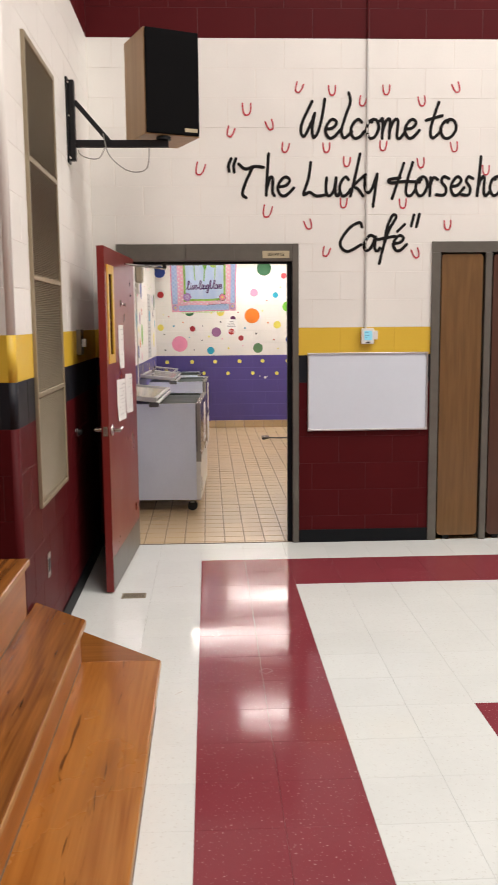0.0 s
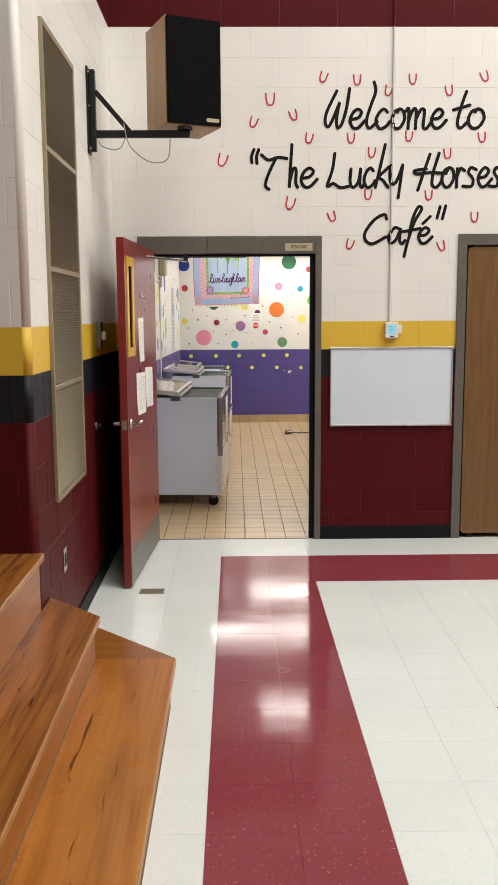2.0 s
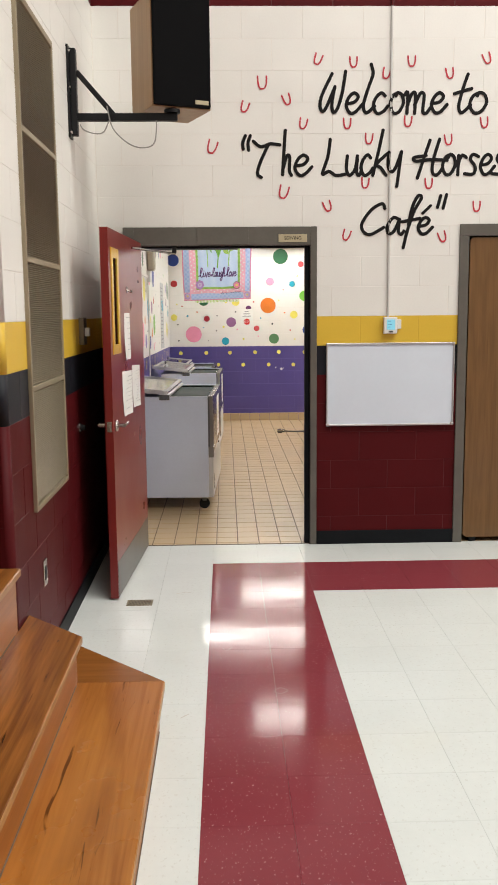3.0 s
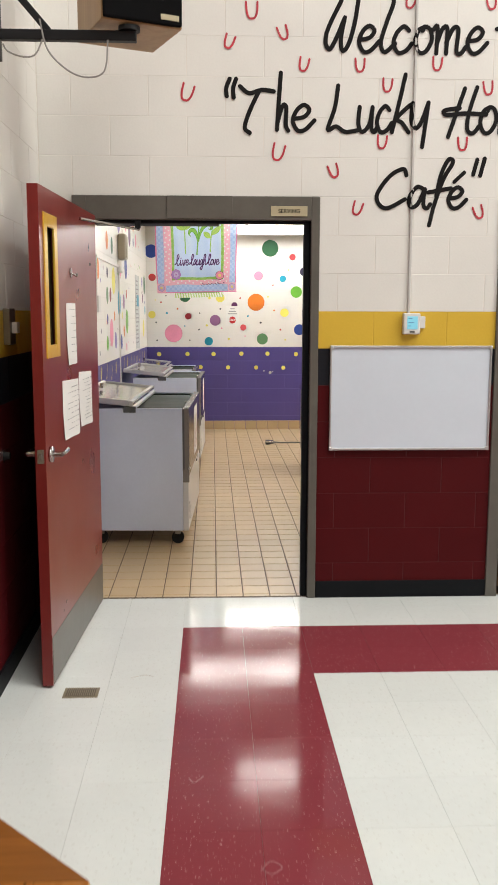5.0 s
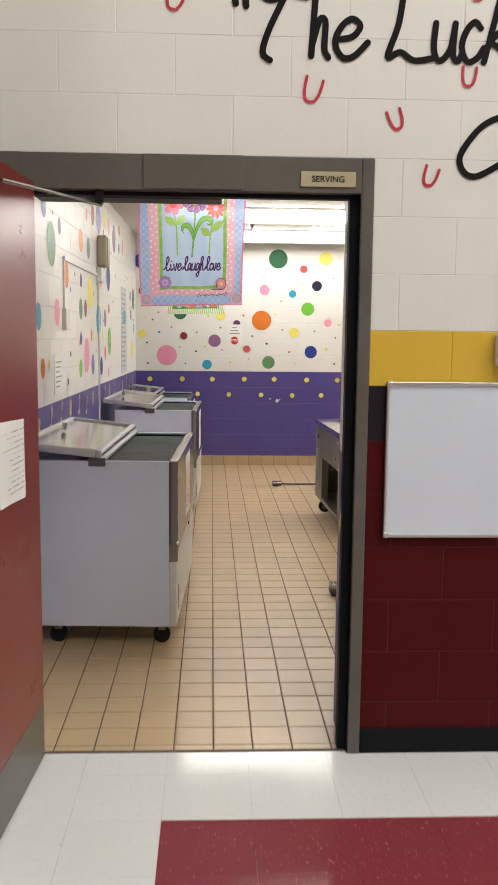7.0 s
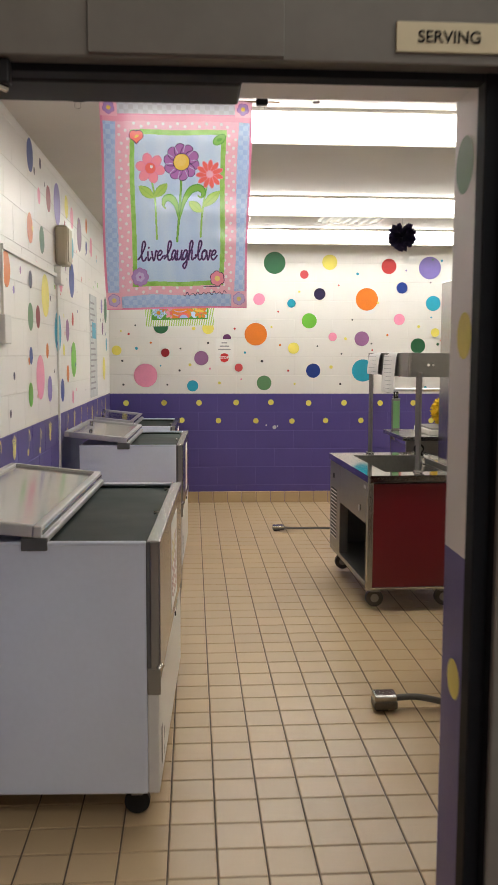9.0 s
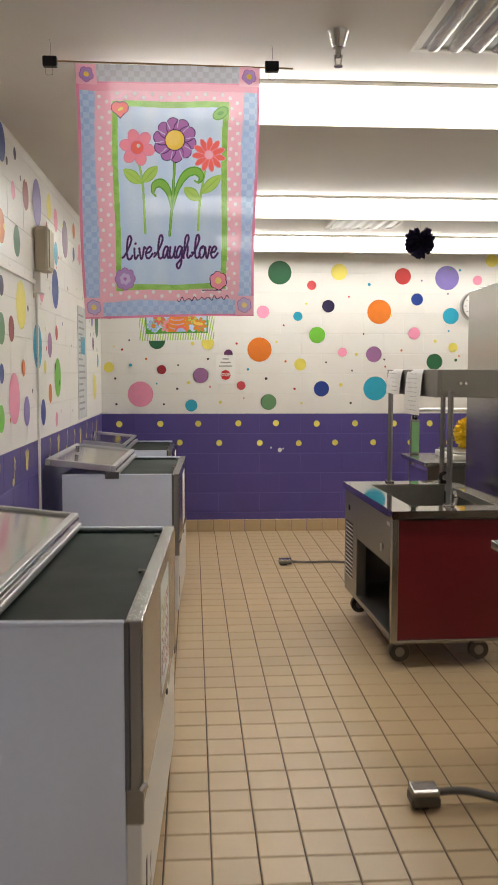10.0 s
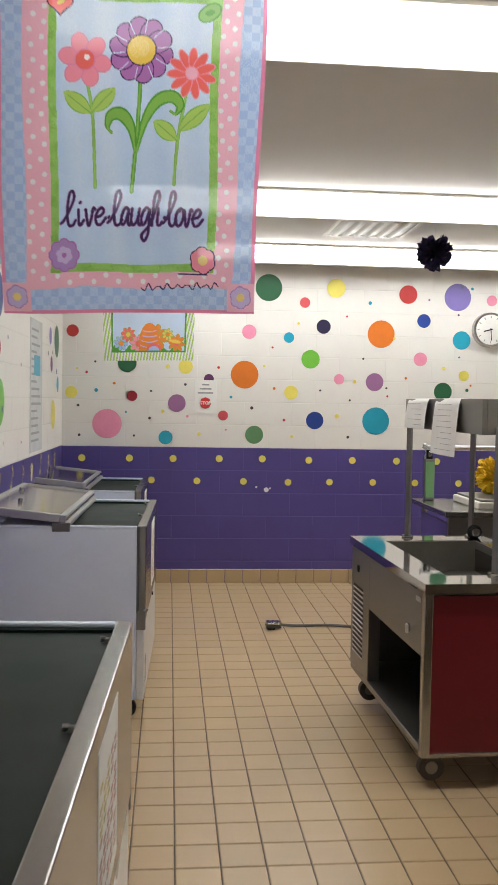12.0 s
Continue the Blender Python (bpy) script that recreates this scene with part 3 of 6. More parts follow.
for x in (0.715, 1.596):
    for z in (0.857, 1.420):
        part("corner_cap", box(x - 0.001, 5.972, z - 0.001, x + 0.021, 5.994, z + 0.021, 0.004), ALU, wb, "rounded grey corner cap")

# thermostat and its conduit
th = thing("thermostat", "white thermostat with a lit blue screen on the yellow stripe", "thermostat")
part("case", box(1.112, 5.955, 1.502, 1.205, 5.997, 1.617, 0.006), PLASTIC_WHITE, th)
part("screen", box(1.132, 5.953, 1.53, 1.19, 5.957, 1.60, 0.001), SCREEN, th, "glowing pale blue screen")
for zz, xx in ((1.588, 1.160), (1.566, 1.168), (1.548, 1.155)):
    part("screen_text", box(1.138, 5.9522, zz - 0.002, xx, 5.953, zz + 0.002), SCREEN_TEXT, th)
part("button", box(1.146, 5.9535, 1.512, 1.174, 5.956, 1.519), BLACK_METAL, th)
part("sensor_box", box(1.207, 5.972, 1.535, 1.236, 5.997, 1.60, 0.003), PLASTIC_WHITE, th)
cd = thing("conduit", "thin white surface conduit running up the wall", "conduit")
part("pipe", box(1.139, 5.984, 1.617, 1.153, 6.0, 3.655, 0.003), CONDUIT, cd)
part("upper_pipe", box(1.139, 5.984, 3.655, 1.153, 6.0, 4.2, 0.003), RED_BLOCK, cd, "maroon painted run of the conduit")

# black rubber base
tagged(part("baseboard", box(FRAME_R + 0.001, 5.990, 0, TABLE_L - 0.001, 6.0, 0.098, 0.003), BASE_SHADE_BLACK), "black rubber cove base", "baseboard", kind="structure")
tagged(part("baseboard", box(LEFT_X, 3.83, 0, LEFT_X + 0.010, WALL_Y, 0.098, 0.003), BASE_SHADE_BLACK), "black rubber cove base", "baseboard", kind="structure")
tagged(part("baseboard", box(LEFT_X + 0.012, 5.990, 0, FRAME_L - 0.001, 6.0, 0.098, 0.003), BASE_SHADE_BLACK), "black rubber cove base", "baseboard", kind="structure")

# wall-pocket lunch tables
tf = thing("table_pocket_frame", "grey steel frame of a wall pocket for lunch tables", "frame", kind="structure")
for x0, x1 in ((TABLE_L - 0.02, TABLE_L + 0.045), (2.035, 2.085), (2.44, 2.49), (TABLE_R - 0.06, TABLE_R)):
    part("post", box(x0, 5.984, 0, x1, 6.12, 2.165, 0.003), FRAME_GREY, tf)
part("head", box(TABLE_L - 0.02, 5.9835, 2.165, TABLE_R, 6.12, 2.245, 0.003), FRAME_GREY, tf)
for x0, x1, mm in ((1.712, 2.02, TABLE_WOOD), (2.10, 2.425, TABLE_DARK), (2.505, 2.71, TABLE_WOOD)):
    tb = thing("folded_table", "folded lunch table with a wood laminate top in a wall pocket", "table", group="wall tables")
    bm = box(x0, 6.0, 0.035, x1, 6.03, 2.155)
    es = [e for e in bm.edges if abs(e.verts[0].co.y - e.verts[1].co.y) > 0.02]
    bmesh.ops.bevel(bm, geom=es, offset=0.03, segments=5, affect="EDGES", profile=0.5)
    part("tabletop", bm, mm, tb)
    part("edge", box(x0 + 0.006, 6.03, 0.05, x1 - 0.006, 6.045, 2.14), RUBBER, tb, "black edge band")
    part("foot", box(x0 + 0.05, 6.02, 0.0, x0 + 0.10, 6.06, 0.05, 0.004), BLACK_METAL, tb)

# painted welcome lettering
def over_pipe(u, v, h):
    """The strokes run on over the conduit."""
    return (u, -h - (0.0145 if abs(u - 1.146) < 0.014 else 0.0), v)


def paint_line(text, spans, base, xh, width, label):
    ob = thing("painted_lettering", label, "lettering", pose(0, WALL_Y - 0.0025, 0), kind="structure")
    for k, (ch, (a, b)) in enumerate(zip(text, spans)):
        bm = bmesh.new()
        letter(bm, "e" if ch == "E" else ch, a, b, base, xh, width, 0.0006, over_pipe, 0.0)
        if ch == "E":
            letter(bm, "'", a, b, base, xh, width * 0.9, 0.0012, slant=0.0)
        part("letter", bm, BLACK_PAINT, ob)


paint_line("WeIcometo", ((.662, .854), (.835, .950), (.930, 1.031), (1.017, 1.123), (1.132, 1.238), (1.238, 1.411), (1.411, 1.526), (1.574, 1.680), (1.670, 1.804)), 2.975, 0.132, 0.0225, "black hand-painted words Welcome to on the wall")
paint_line("qTneLuckyHorseshoez", ((.140, .201), (.211, .397), (.397, .489), (.489, .614), (.681, .844), (.844, .950), (.940, 1.027), (1.027, 1.142), (1.123, 1.228), (1.305, 1.497), (1.497, 1.599), (1.600, 1.670), (1.657, 1.766), (1.756, 1.862), (1.845, 1.940), (1.945, 2.050), (2.045, 2.145), (2.140, 2.235), (2.255, 2.330)), 2.572, 0.134, 0.0225, "black hand-painted words The Lucky Horseshoe in quotation marks")
paint_line("CafEz", ((.946, 1.123), (1.123, 1.248), (1.228, 1.372), (1.338, 1.445), (1.468, 1.541)), 2.178, 0.112, 0.0225, "black hand-painted word Café with a closing quotation mark")

SHOES = ("0.652,3.321,-20 0.891,3.303,0 1.112,3.23,-15 1.282,3.308,0 1.541,3.231,8 1.79,3.325,20 0.28,3.173,0 0.161,3.018,-20 0.445,3.065,18 0.554,2.909,-12 "
         "0.852,2.909,0 1.263,2.921,-5 1.783,2.913,5 -0.061,2.76,-18 1.0,2.81,-5 1.541,2.802,5 0.421,2.462,-15 0.722,2.368,18 0.978,2.52,-5 1.413,2.515,0 "
         "1.746,2.361,0 0.851,2.174,-18 1.515,2.159,18 2.02,2.75,0")
for spec in SHOES.split():
    x, z, turn = [float(q) for q in spec.split(",")]
    s = 0.062 if z < 2.85 and x < 0.5 or z > 3.1 and x < 0.5 else 0.05
    bm = bmesh.new()
    letter(bm, "U", -s * 0.62, s * 0.62, -s * 0.62, s * 1.3, 0.0108, 0.0005, slant=0.0)
    ob = part("painted_horseshoe", bm, SHOE_RED)
    ob.matrix_basis = pose(x, WALL_Y - 0.0025, z, 0, -turn, 0)
    tagged(ob, "small red horseshoe painted on the white wall", "horseshoe", "painted horseshoes", "structure")

# ---- side wall things ----
gr = thing("wall_grille", "tall tan metal louvre grille with four panels", "grille")
GY0, GY1, GZ0, GZ1 = 3.67, 4.46, 0.785, 2.99
LX = LEFT_X
part("backing", box(LX - 0.002, GY0 + 0.02, GZ0 + 0.02, LX + 0.004, GY1 - 0.02, GZ1 - 0.02), TAN_METAL, gr)
for y0, z0, y1, z1 in ((GY0, GZ0, GY0 + 0.02, GZ1), (GY1 - 0.02, GZ0, GY1, GZ1), (GY0 + 0.02, GZ0, GY1 - 0.02, GZ0 + 0.022), (GY0 + 0.02, GZ1 - 0.03, GY1 - 0.02, GZ1),
                       (GY0 + 0.02, 2.42, GY1 - 0.02, 2.445), (GY0 + 0.02, 1.878, GY1 - 0.02, 1.903), (GY0 + 0.02, 1.32, GY1 - 0.02, 1.345)):
    part("frame_bar", box(LX - 0.001, y0, z0, LX + 0.018, y1, z1, 0.003), TAN_FRAME, gr, "pale tan frame bar")
z = GZ0 + 0.04
while z < GZ1 - 0.04:
    if all(abs(z - zz) > 0.016 for zz in (2.432, 1.89, 1.332)):
        bm = bmesh.new()
        box(LX + 0.004, GY0 + 0.021, z - 0.0014, LX + 0.013, GY1 - 0.021, z + 0.0014, 0, bm)
        bmesh.ops.rotate(bm, cent=(LX + 0.01, 0, z), matrix=Matrix.Rotation(radians(35), 3, "Y"), verts=bm.verts)
        part("slat", bm, TAN_METAL, gr)
    z += 0.0088
ol = thing("wall_outlet", "steel outlet cover low on the maroon wall", "outlet")
part("cover", box(LX - 0.001, 3.80, 0.40, LX + 0.006, 3.875, 0.525, 0.002), CHROME, ol)
part("socket", box(LX + 0.005, 3.82, 0.43, LX + 0.008, 3.855, 0.495, 0.002), BLACK_METAL, ol)
sb = thing("wall_switch", "dark metal switch box with a white knob on the side wall", "switch")
part("box", box(LX - 0.001, 5.06, 1.475, LX + 0.03, 5.17, 1.635, 0.004), STEEL_DULL, sb)
part("knob", box(LX + 0.03, 5.09, 1.525, LX + 0.055, 5.14, 1.575, 0.004), PLASTIC_WHITE, sb, "white plastic knob")
ds = thing("door_bumper", "round steel door bumper on the maroon wall", "door stop")
part("base", rod((LX - 0.001, 4.95, 1.0), (LX + 0.01, 4.95, 1.0), 0.03, seg=24), CHROME, ds, smooth=False)
part("bumper", rod((LX + 0.01, 4.95, 1.0), (LX + 0.035, 4.95, 1.0), 0.02, 0.016, 20), RUBBER, ds)

# loudspeaker on its wall bracket
br = thing("speaker_bracket", "black steel wall bracket with a diagonal brace", "bracket")
part("wall_plate", box(LX - 0.001, 4.955, 2.63, LX + 0.012, 5.045, 3.125, 0.003), BLACK_METAL, br)
part("channel", box(LX + 0.012, 4.975, 2.645, LX + 0.048, 5.025, 3.11, 0.004), BLACK_METAL, br)
part("arm", box(LX + 0.046, 4.98, 2.724, -0.24, 5.02, 2.765, 0.004), BLACK_METAL, br)
part("brace", box(-0.014, -0.014, 0, 0.014, 0.014, 0.30, 0.003), BLACK_METAL, br).matrix_basis = pose(-0.60, 5.0, 2.762, 0, -41, 0)
for zz in (2.66, 2.9, 3.09):
    part("bolt", rod((LX + 0.012, 4.965, zz), (LX + 0.022, 4.965, zz), 0.009, seg=6), CHROME, br)
part("swivel", rod((-0.27, 5.0, 2.765), (-0.27, 5.0, 2.783), 0.045, seg=24), BLACK_METAL, br)
sp = thing("loudspeaker", "wood-veneer loudspeaker with a black cloth front", "loudspeaker", pose(-0.369, 4.905, 2.790, 0, 0, 23))
part("cabinet", box(0, 0.012, 0, 0.348, 0.38, 0.605, 0.004), SPEAKER_WOOD, sp)
part("front_cloth", box(0.004, -0.012, 0.004, 0.341, 0.012, 0.601, 0.008), BLACK_CLOTH, sp, "black cloth front")
part("badge", box(0.245, -0.0145, 0.022, 0.325, -0.011, 0.044, 0.001), SIGN_CREAM, sp, "small pale badge")
cb = thing("speaker_cable", "thin grey cable looping below the speaker arm", "cable")
part("loop", tube([(-0.63, 4.97, 2.80), (-0.60, 4.965, 2.68), (-0.52, 4.96, 2.60), (-0.44, 4.96, 2.573), (-0.37, 4.96, 2.60), (-0.355, 4.965, 2.72)], 0.0035), CORD_GREY, cb)
part("loop", tube([(-0.78, 4.965, 2.70), (-0.76, 4.96, 2.67), (-0.70, 4.96, 2.65), (-0.65, 4.96, 2.66), (-0.62, 4.965, 2.72)], 0.0035), CORD_GREY, cb)

# floor outlet plate
fo = thing("floor_plate", "small bronze floor outlet plate set in the white tiles", "floor outlet")
part("plate", box(-0.575, 4.70, -0.001, -0.425, 4.80, 0.003, 0.0015), TAN_METAL, fo)
for k in range(15):
    part("rib", box(-0.562 + 0.0085 * k, 4.712, 0.003, -0.5575 + 0.0085 * k, 4.788, 0.0042), TAN_DARK, fo)
# scuffs worn into the tile wax
for bend, tone in (([(0.205, 3.50), (0.236, 3.545), (0.268, 3.515), (0.236, 3.485), (0.21, 3.505)], "maroon"), ([(-0.02, 4.03), (0.0, 4.0), (0.03, 4.04)], "maroon"), ([(0.44, 5.30), (0.455, 5.28)], "maroon"),
                   ([(-0.40, 5.40), (-0.39, 5.395)], "grey"), ([(-0.19, 3.27), (-0.16, 3.30)], "grey"), ([(-0.30, 4.9), (-0.24, 4.93), (-0.2, 4.91)], "grey")):
    bm = bmesh.new()
    brush(bm, bend, 0.005, 0.0006, lambda u, v, h: (u, v, h))
    part("scuff", bm, SCUFF_RED if tone == "maroon" else SCUFF_GREY, bpy.data.objects["floor_gym"])

# stage steps with a canted end
def step_prism(name, outline, z0, z1, material, parent, bevel=0.0, label=""):
    bm = bmesh.new()
    a, b = [bm.verts.new((x, y, z0)) for x, y in outline], [bm.verts.new((x, y, z1)) for x, y in outline]
    bm.faces.new(a[::-1])
    bm.faces.new(b)
    n = len(outline)
    for k in range(n):
        bm.faces.new((a[k], a[(k + 1) % n], b[(k + 1) % n], b[k]))
    bmesh.ops.recalc_face_normals(bm, faces=bm.faces)
    if bevel:
        bmesh.ops.bevel(bm, geom=[e for e in bm.edges if abs(e.verts[0].co.z - e.verts[1].co.z) < 0.001], offset=bevel, segments=3, affect="EDGES", profile=0.5)
    return part(name, bm, material, parent, label)


steps = thing("stage_steps", "varnished wooden stage steps with a canted end", "steps")
Y_START = -2.4
EDGE = ((-0.25, 3.195, 0.195), (-0.575, 3.205, 0.385), (-0.82, 3.262, 0.648))
for k, (ex, ey, ez) in enumerate(EDGE):
    back = -2.6 if k == 2 else -0.9
    if k < 2:
        end = ey + (ex - LX) - 0.004
        top = [(ex, Y_START), (ex, ey), (LX + 0.004, end), (LX + 0.004, CORNER_Y - 0.006), (-1.2, CORNER_Y - 0.006), (-1.2, Y_START)]
        low = [(ex - 0.022, Y_START), (ex - 0.022, ey - 0.01), (LX + 0.006, end - 0.03), (LX + 0.006, CORNER_Y - 0.01), (-1.18, CORNER_Y - 0.01), (-1.18, Y_START)]
    else:
        top = [(ex, Y_START), (ex, CORNER_Y - 0.006), (back, CORNER_Y - 0.006), (back, Y_START)]
        low = [(ex - 0.022, Y_START), (ex - 0.022, CORNER_Y - 0.01), (back, CORNER_Y - 0.01), (back, Y_START)]
    zb = 0.0 if k == 0 else EDGE[k - 1][2] + 0.001
    step_prism("riser", low, zb, ez - 0.03, STAGE_RISER, steps)
    if k == 0:
        main = [(ex, Y_START), (ex, ey - 0.0008), (-1.2, ey - 0.0008), (-1.2, Y_START)]
        endb = [(ex, ey), (LX + 0.004, end), (LX + 0.004, CORNER_Y - 0.006), (-1.2, CORNER_Y - 0.006), (-1.2, ey)]
        step_prism("tread", main, ez - 0.03, ez, STAGE_TREAD, steps, 0.003)
        step_prism("end_board", endb, ez - 0.03, ez, STAGE_END, steps, 0.003)
    else:
        step_prism("tread", top, ez - 0.03, ez, STAGE_DARK, steps, 0.003)
    part("nosing", box(ex - 0.0015, Y_START, ez - 0.026, ex + 0.0035, ey - 0.002, ez - 0.0025, 0.0012), STAGE_NOSE, steps, "pale worn plywood edge")
    part("crack", box(ex - 0.0215, Y_START + 0.1, zb - 0.0005, ex - 0.0185, ey - 0.05, zb + 0.004), GROUT, steps, "dark gap at the foot of the riser")

cord = thing("cable", "thin pale cable hanging beside the stage opening", "cable")
part("wire", tube([(-1.15, 3.36, 2.6), (-1.152, 3.355, 1.8), (-1.142, 3.35, 1.2), (-1.138, 3.35, 0.98)], 0.003), CORD_GREY, cord)
part("plug", rod((-1.138, 3.35, 0.98), (-1.138, 3.35, 0.90), 0.008, seg=10), PLASTIC_WHITE, cord)

# ---- kitchen materials ----
TUBE = glow("fluorescent_diffuser", (1.0, 0.97, 0.915), TUBE_GLOW)
COOLER_WHITE = mat("cooler_white_enamel", (0.665, 0.725, 0.855), 0.32, var=0.04, scale=3, grain=50, bump=0.02)
LID_STEEL = mat("polished_lid_steel", (0.46, 0.45, 0.43), 0.14, 1.0, var=0.03, scale=1.5, bump=0.004, rvar=0.1)
FRONT_WHITE = mat("cooler_front_enamel", (0.68, 0.68, 0.67), 0.3, var=0.03, scale=3, grain=50, bump=0.02)
C_STICK = mat("faded_red_print", (0.55, 0.36, 0.33), 0.6, var=0.3, scale=40, bump=0)
C_STICK2 = mat("faded_yellow_print", (0.60, 0.52, 0.26), 0.6, var=0.3, scale=40, bump=0)
COOLER_TRIM = mat("grey_vinyl_trim", (0.10, 0.10, 0.105), 0.45, var=0.1, bump=0.02)
COOLER_GREEN = mat("dark_green_liner", (0.006, 0.017, 0.014), 0.6, var=0.15, scale=3, bump=0.02, shine=0.3)
CART_RED = mat("dark_red_panel", (0.135, 0.005, 0.010), 0.4, var=0.05, bump=0.02)
TOP_STEEL = mat("polished_top_steel", (0.70, 0.69, 0.67), 0.06, 1.0, var=0.04, scale=3, bump=0.0, rvar=0.2)
CUPBOARD_GREY = mat("grey_cupboard_lining", (0.26, 0.265, 0.255), 0.45, 0.3, var=0.1, scale=3, bump=0.02)
TYRE_GREY = mat("worn_grey_tyre", (0.055, 0.048, 0.042), 0.6, var=0.2, scale=20)
WELL_STEEL = mat("worn_well_steel", (0.30, 0.29, 0.265), 0.36, 0.8, var=0.12, scale=5, bump=0.02)
WELL_DARK = mat("dark_well_steel", (0.12, 0.115, 0.10), 0.4, 0.9, var=0.15, bump=0.03)
BEIGE_PLASTIC = mat("beige_plastic", (0.50, 0.45, 0.33), 0.45, var=0.04, bump=0.0)
YELLOW_PAINT = mat("pale_yellow_paint", (0.80, 0.70, 0.22), 0.5, var=0.1, bump=0.0)
DIFFUSER_STEEL = mat("bright_vent_steel", (0.50, 0.485, 0.45), 0.25, 0.8, var=0.08, bump=0.0)
TIN = mat("fixture_white_tin", (0.70, 0.67, 0.60), 0.4, var=0.04, bump=0.0)
POM_NAVY = mat("navy_tissue", (0.03, 0.02, 0.075), 0.8, var=0.3, scale=30)
POM_GREEN = mat("green_tissue", (0.20, 0.55, 0.04), 0.8, var=0.2, scale=30)
POM_YELLOW = mat("yellow_tissue", (0.80, 0.55, 0.02), 0.8, var=0.2, scale=30)
STOP_RED = mat("stop_red_print", (0.62, 0.03, 0.03), 0.5, bump=0)
POSTER_GREY = mat("grey_poster_print", (0.58, 0.60, 0.60), 0.6, var=0.12, scale=9, bump=0)
GREEN_CARD = mat("green_card", (0.20, 0.42, 0.18), 0.6, bump=0)
CABLE_GREY = mat("grey_cable_jacket", (0.12, 0.115, 0.105), 0.5, bump=0)
PAINTS = {k: mat(k + "_dot_paint", [min(0.85, q) for q in v], 0.42, var=0.07, scale=9, grain=60, bump=0.05) for k, v in dict(
    green=(0.02, 0.13, 0.05), yellow=(0.84, 0.74, 0.14), red=(0.52, 0.035, 0.035), violet=(0.22, 0.17, 0.48), orange=(0.76, 0.20, 0.02), blue=(0.015, 0.05, 0.28),
    teal=(0.02, 0.36, 0.52), pink=(0.84, 0.30, 0.45), mauve=(0.32, 0.14, 0.30), navy=(0.02, 0.014, 0.06), lime=(0.17, 0.52, 0.05), coral=(0.62, 0.08, 0.09),
    sage=(0.12, 0.27, 0.12), maroon=(0.28, 0.01, 0.02), plum=(0.13, 0.03, 0.12), charcoal=(0.05, 0.05, 0.06), chalk=(0.80, 0.79, 0.76)).items()}

# ---- ceiling lights ----
for ly in (8.85, 11.32, 13.15):
    cl = thing("ceiling_light", "long white fluorescent ceiling light, switched on", "ceiling light", group="kitchen lights")
    part("housing", box(-0.34, ly - 0.012, 2.772, 3.36, ly + 0.245, KIT_CEIL, 0.003), TIN, cl)
    for x0 in (-0.31, 0.91, 2.13):
        part("diffuser", box(x0, ly, 2.69, x0 + 1.215, ly + 0.23, 2.772, 0.025), TUBE, cl, "glowing white diffuser")
    # unseen strip added behind each fixture to keep its light off the wall
    part("side_skirt", box(-0.34, ly + 0.231, 2.668, 3.36, ly + 0.244, 2.772, 0.002), TIN, cl)
    part("end_cap", box(-0.34, ly + 0.005, 2.69, -0.31, ly + 0.225, 2.772, 0.004), TIN, cl)


# ---- dots on the walls ----
def wall_dot(parent, m, u, v, r, paint, k, rv=None):
    bm = bmesh.new()
    disc(bm, 0, 0, r, 0.0, rv=rv)
    ob = part("painted_dot", bm, PAINTS[paint], parent)
    ob.matrix_basis = m @ pose(u, -0.0012 - 0.00005 * k, v)


FARW = bpy.data.objects["wall_kitchen_far"]
SC = (13.70 - 5.95) / (13.52 - 5.95)


def at_far(x, z):
    """Places read on a wall a little nearer, carried along the sight line to the far wall."""
    return 0.0435 + 1.0675 * x, 1.763 + 1.06 * (z - 1.802) + 0.015 * (x - 0.6)


FAR_DOTS = ("0.783,2.502,112,green 1.329,2.505,78,yellow 1.921,2.462,78,red 2.333,2.444,116,violet 1.705,2.138,116,orange 2.056,2.249,58,blue 2.375,2.093,78,teal "
            "2.035,1.936,58,pink 1.66,1.747,76,mauve 2.23,1.67,78,green 2.402,1.802,45,yellow 1.131,1.93,78,lime 1.232,2.194,60,navy 0.952,2.104,44,teal 1.077,2.386,44,coral "
            "1.367,1.769,44,pink 0.977,1.66,58,yellow 1.175,1.433,74,blue 1.677,1.429,116,teal 0.685,1.317,76,sage 0.600,1.802,116,orange 0.631,2.147,60,pink "
            "2.62,2.42,46,pink 2.75,2.60,60,yellow 2.05,1.42,40,coral 2.42,1.44,46,plum 3.05,2.3,90,blue 3.2,1.8,80,orange 2.9,1.6,60,teal")
for k, spec in enumerate(FAR_DOTS.split()):
    a, b, r, c = spec.split(",")
    x, z = at_far(float(a), float(b))
    wall_dot(FARW, Matrix.Translation((0, FAR_Y, 0)), x, z, float(r) / 1000 * SC, c, k)
# those first seen through the doorway
SC2 = (13.70 - 2.355) / (13.52 - 2.355)
NEAR_DOTS = ("-0.469,1.332,122,pink 0.017,1.224,58,teal -0.265,1.567,44,maroon 0.108,1.512,74,mauve -0.765,1.589,50,yellow -0.308,1.841,78,green "
             "0.178,1.820,60,yellow 0.497,1.415,42,coral 0.374,1.719,42,plum -0.766,2.448,90,blue -0.756,2.097,50,red")
for k, spec in enumerate(NEAR_DOTS.split()):
    a, b, r, c = spec.split(",")
    wall_dot(FARW, Matrix.Translation((0, FAR_Y, 0)), 0.046 + (float(a) - 0.046) * SC2, 1.626 + (float(b) - 1.626) * SC2, float(r) / 1000 * SC2, c, k + 40)
rng = random.Random(5)
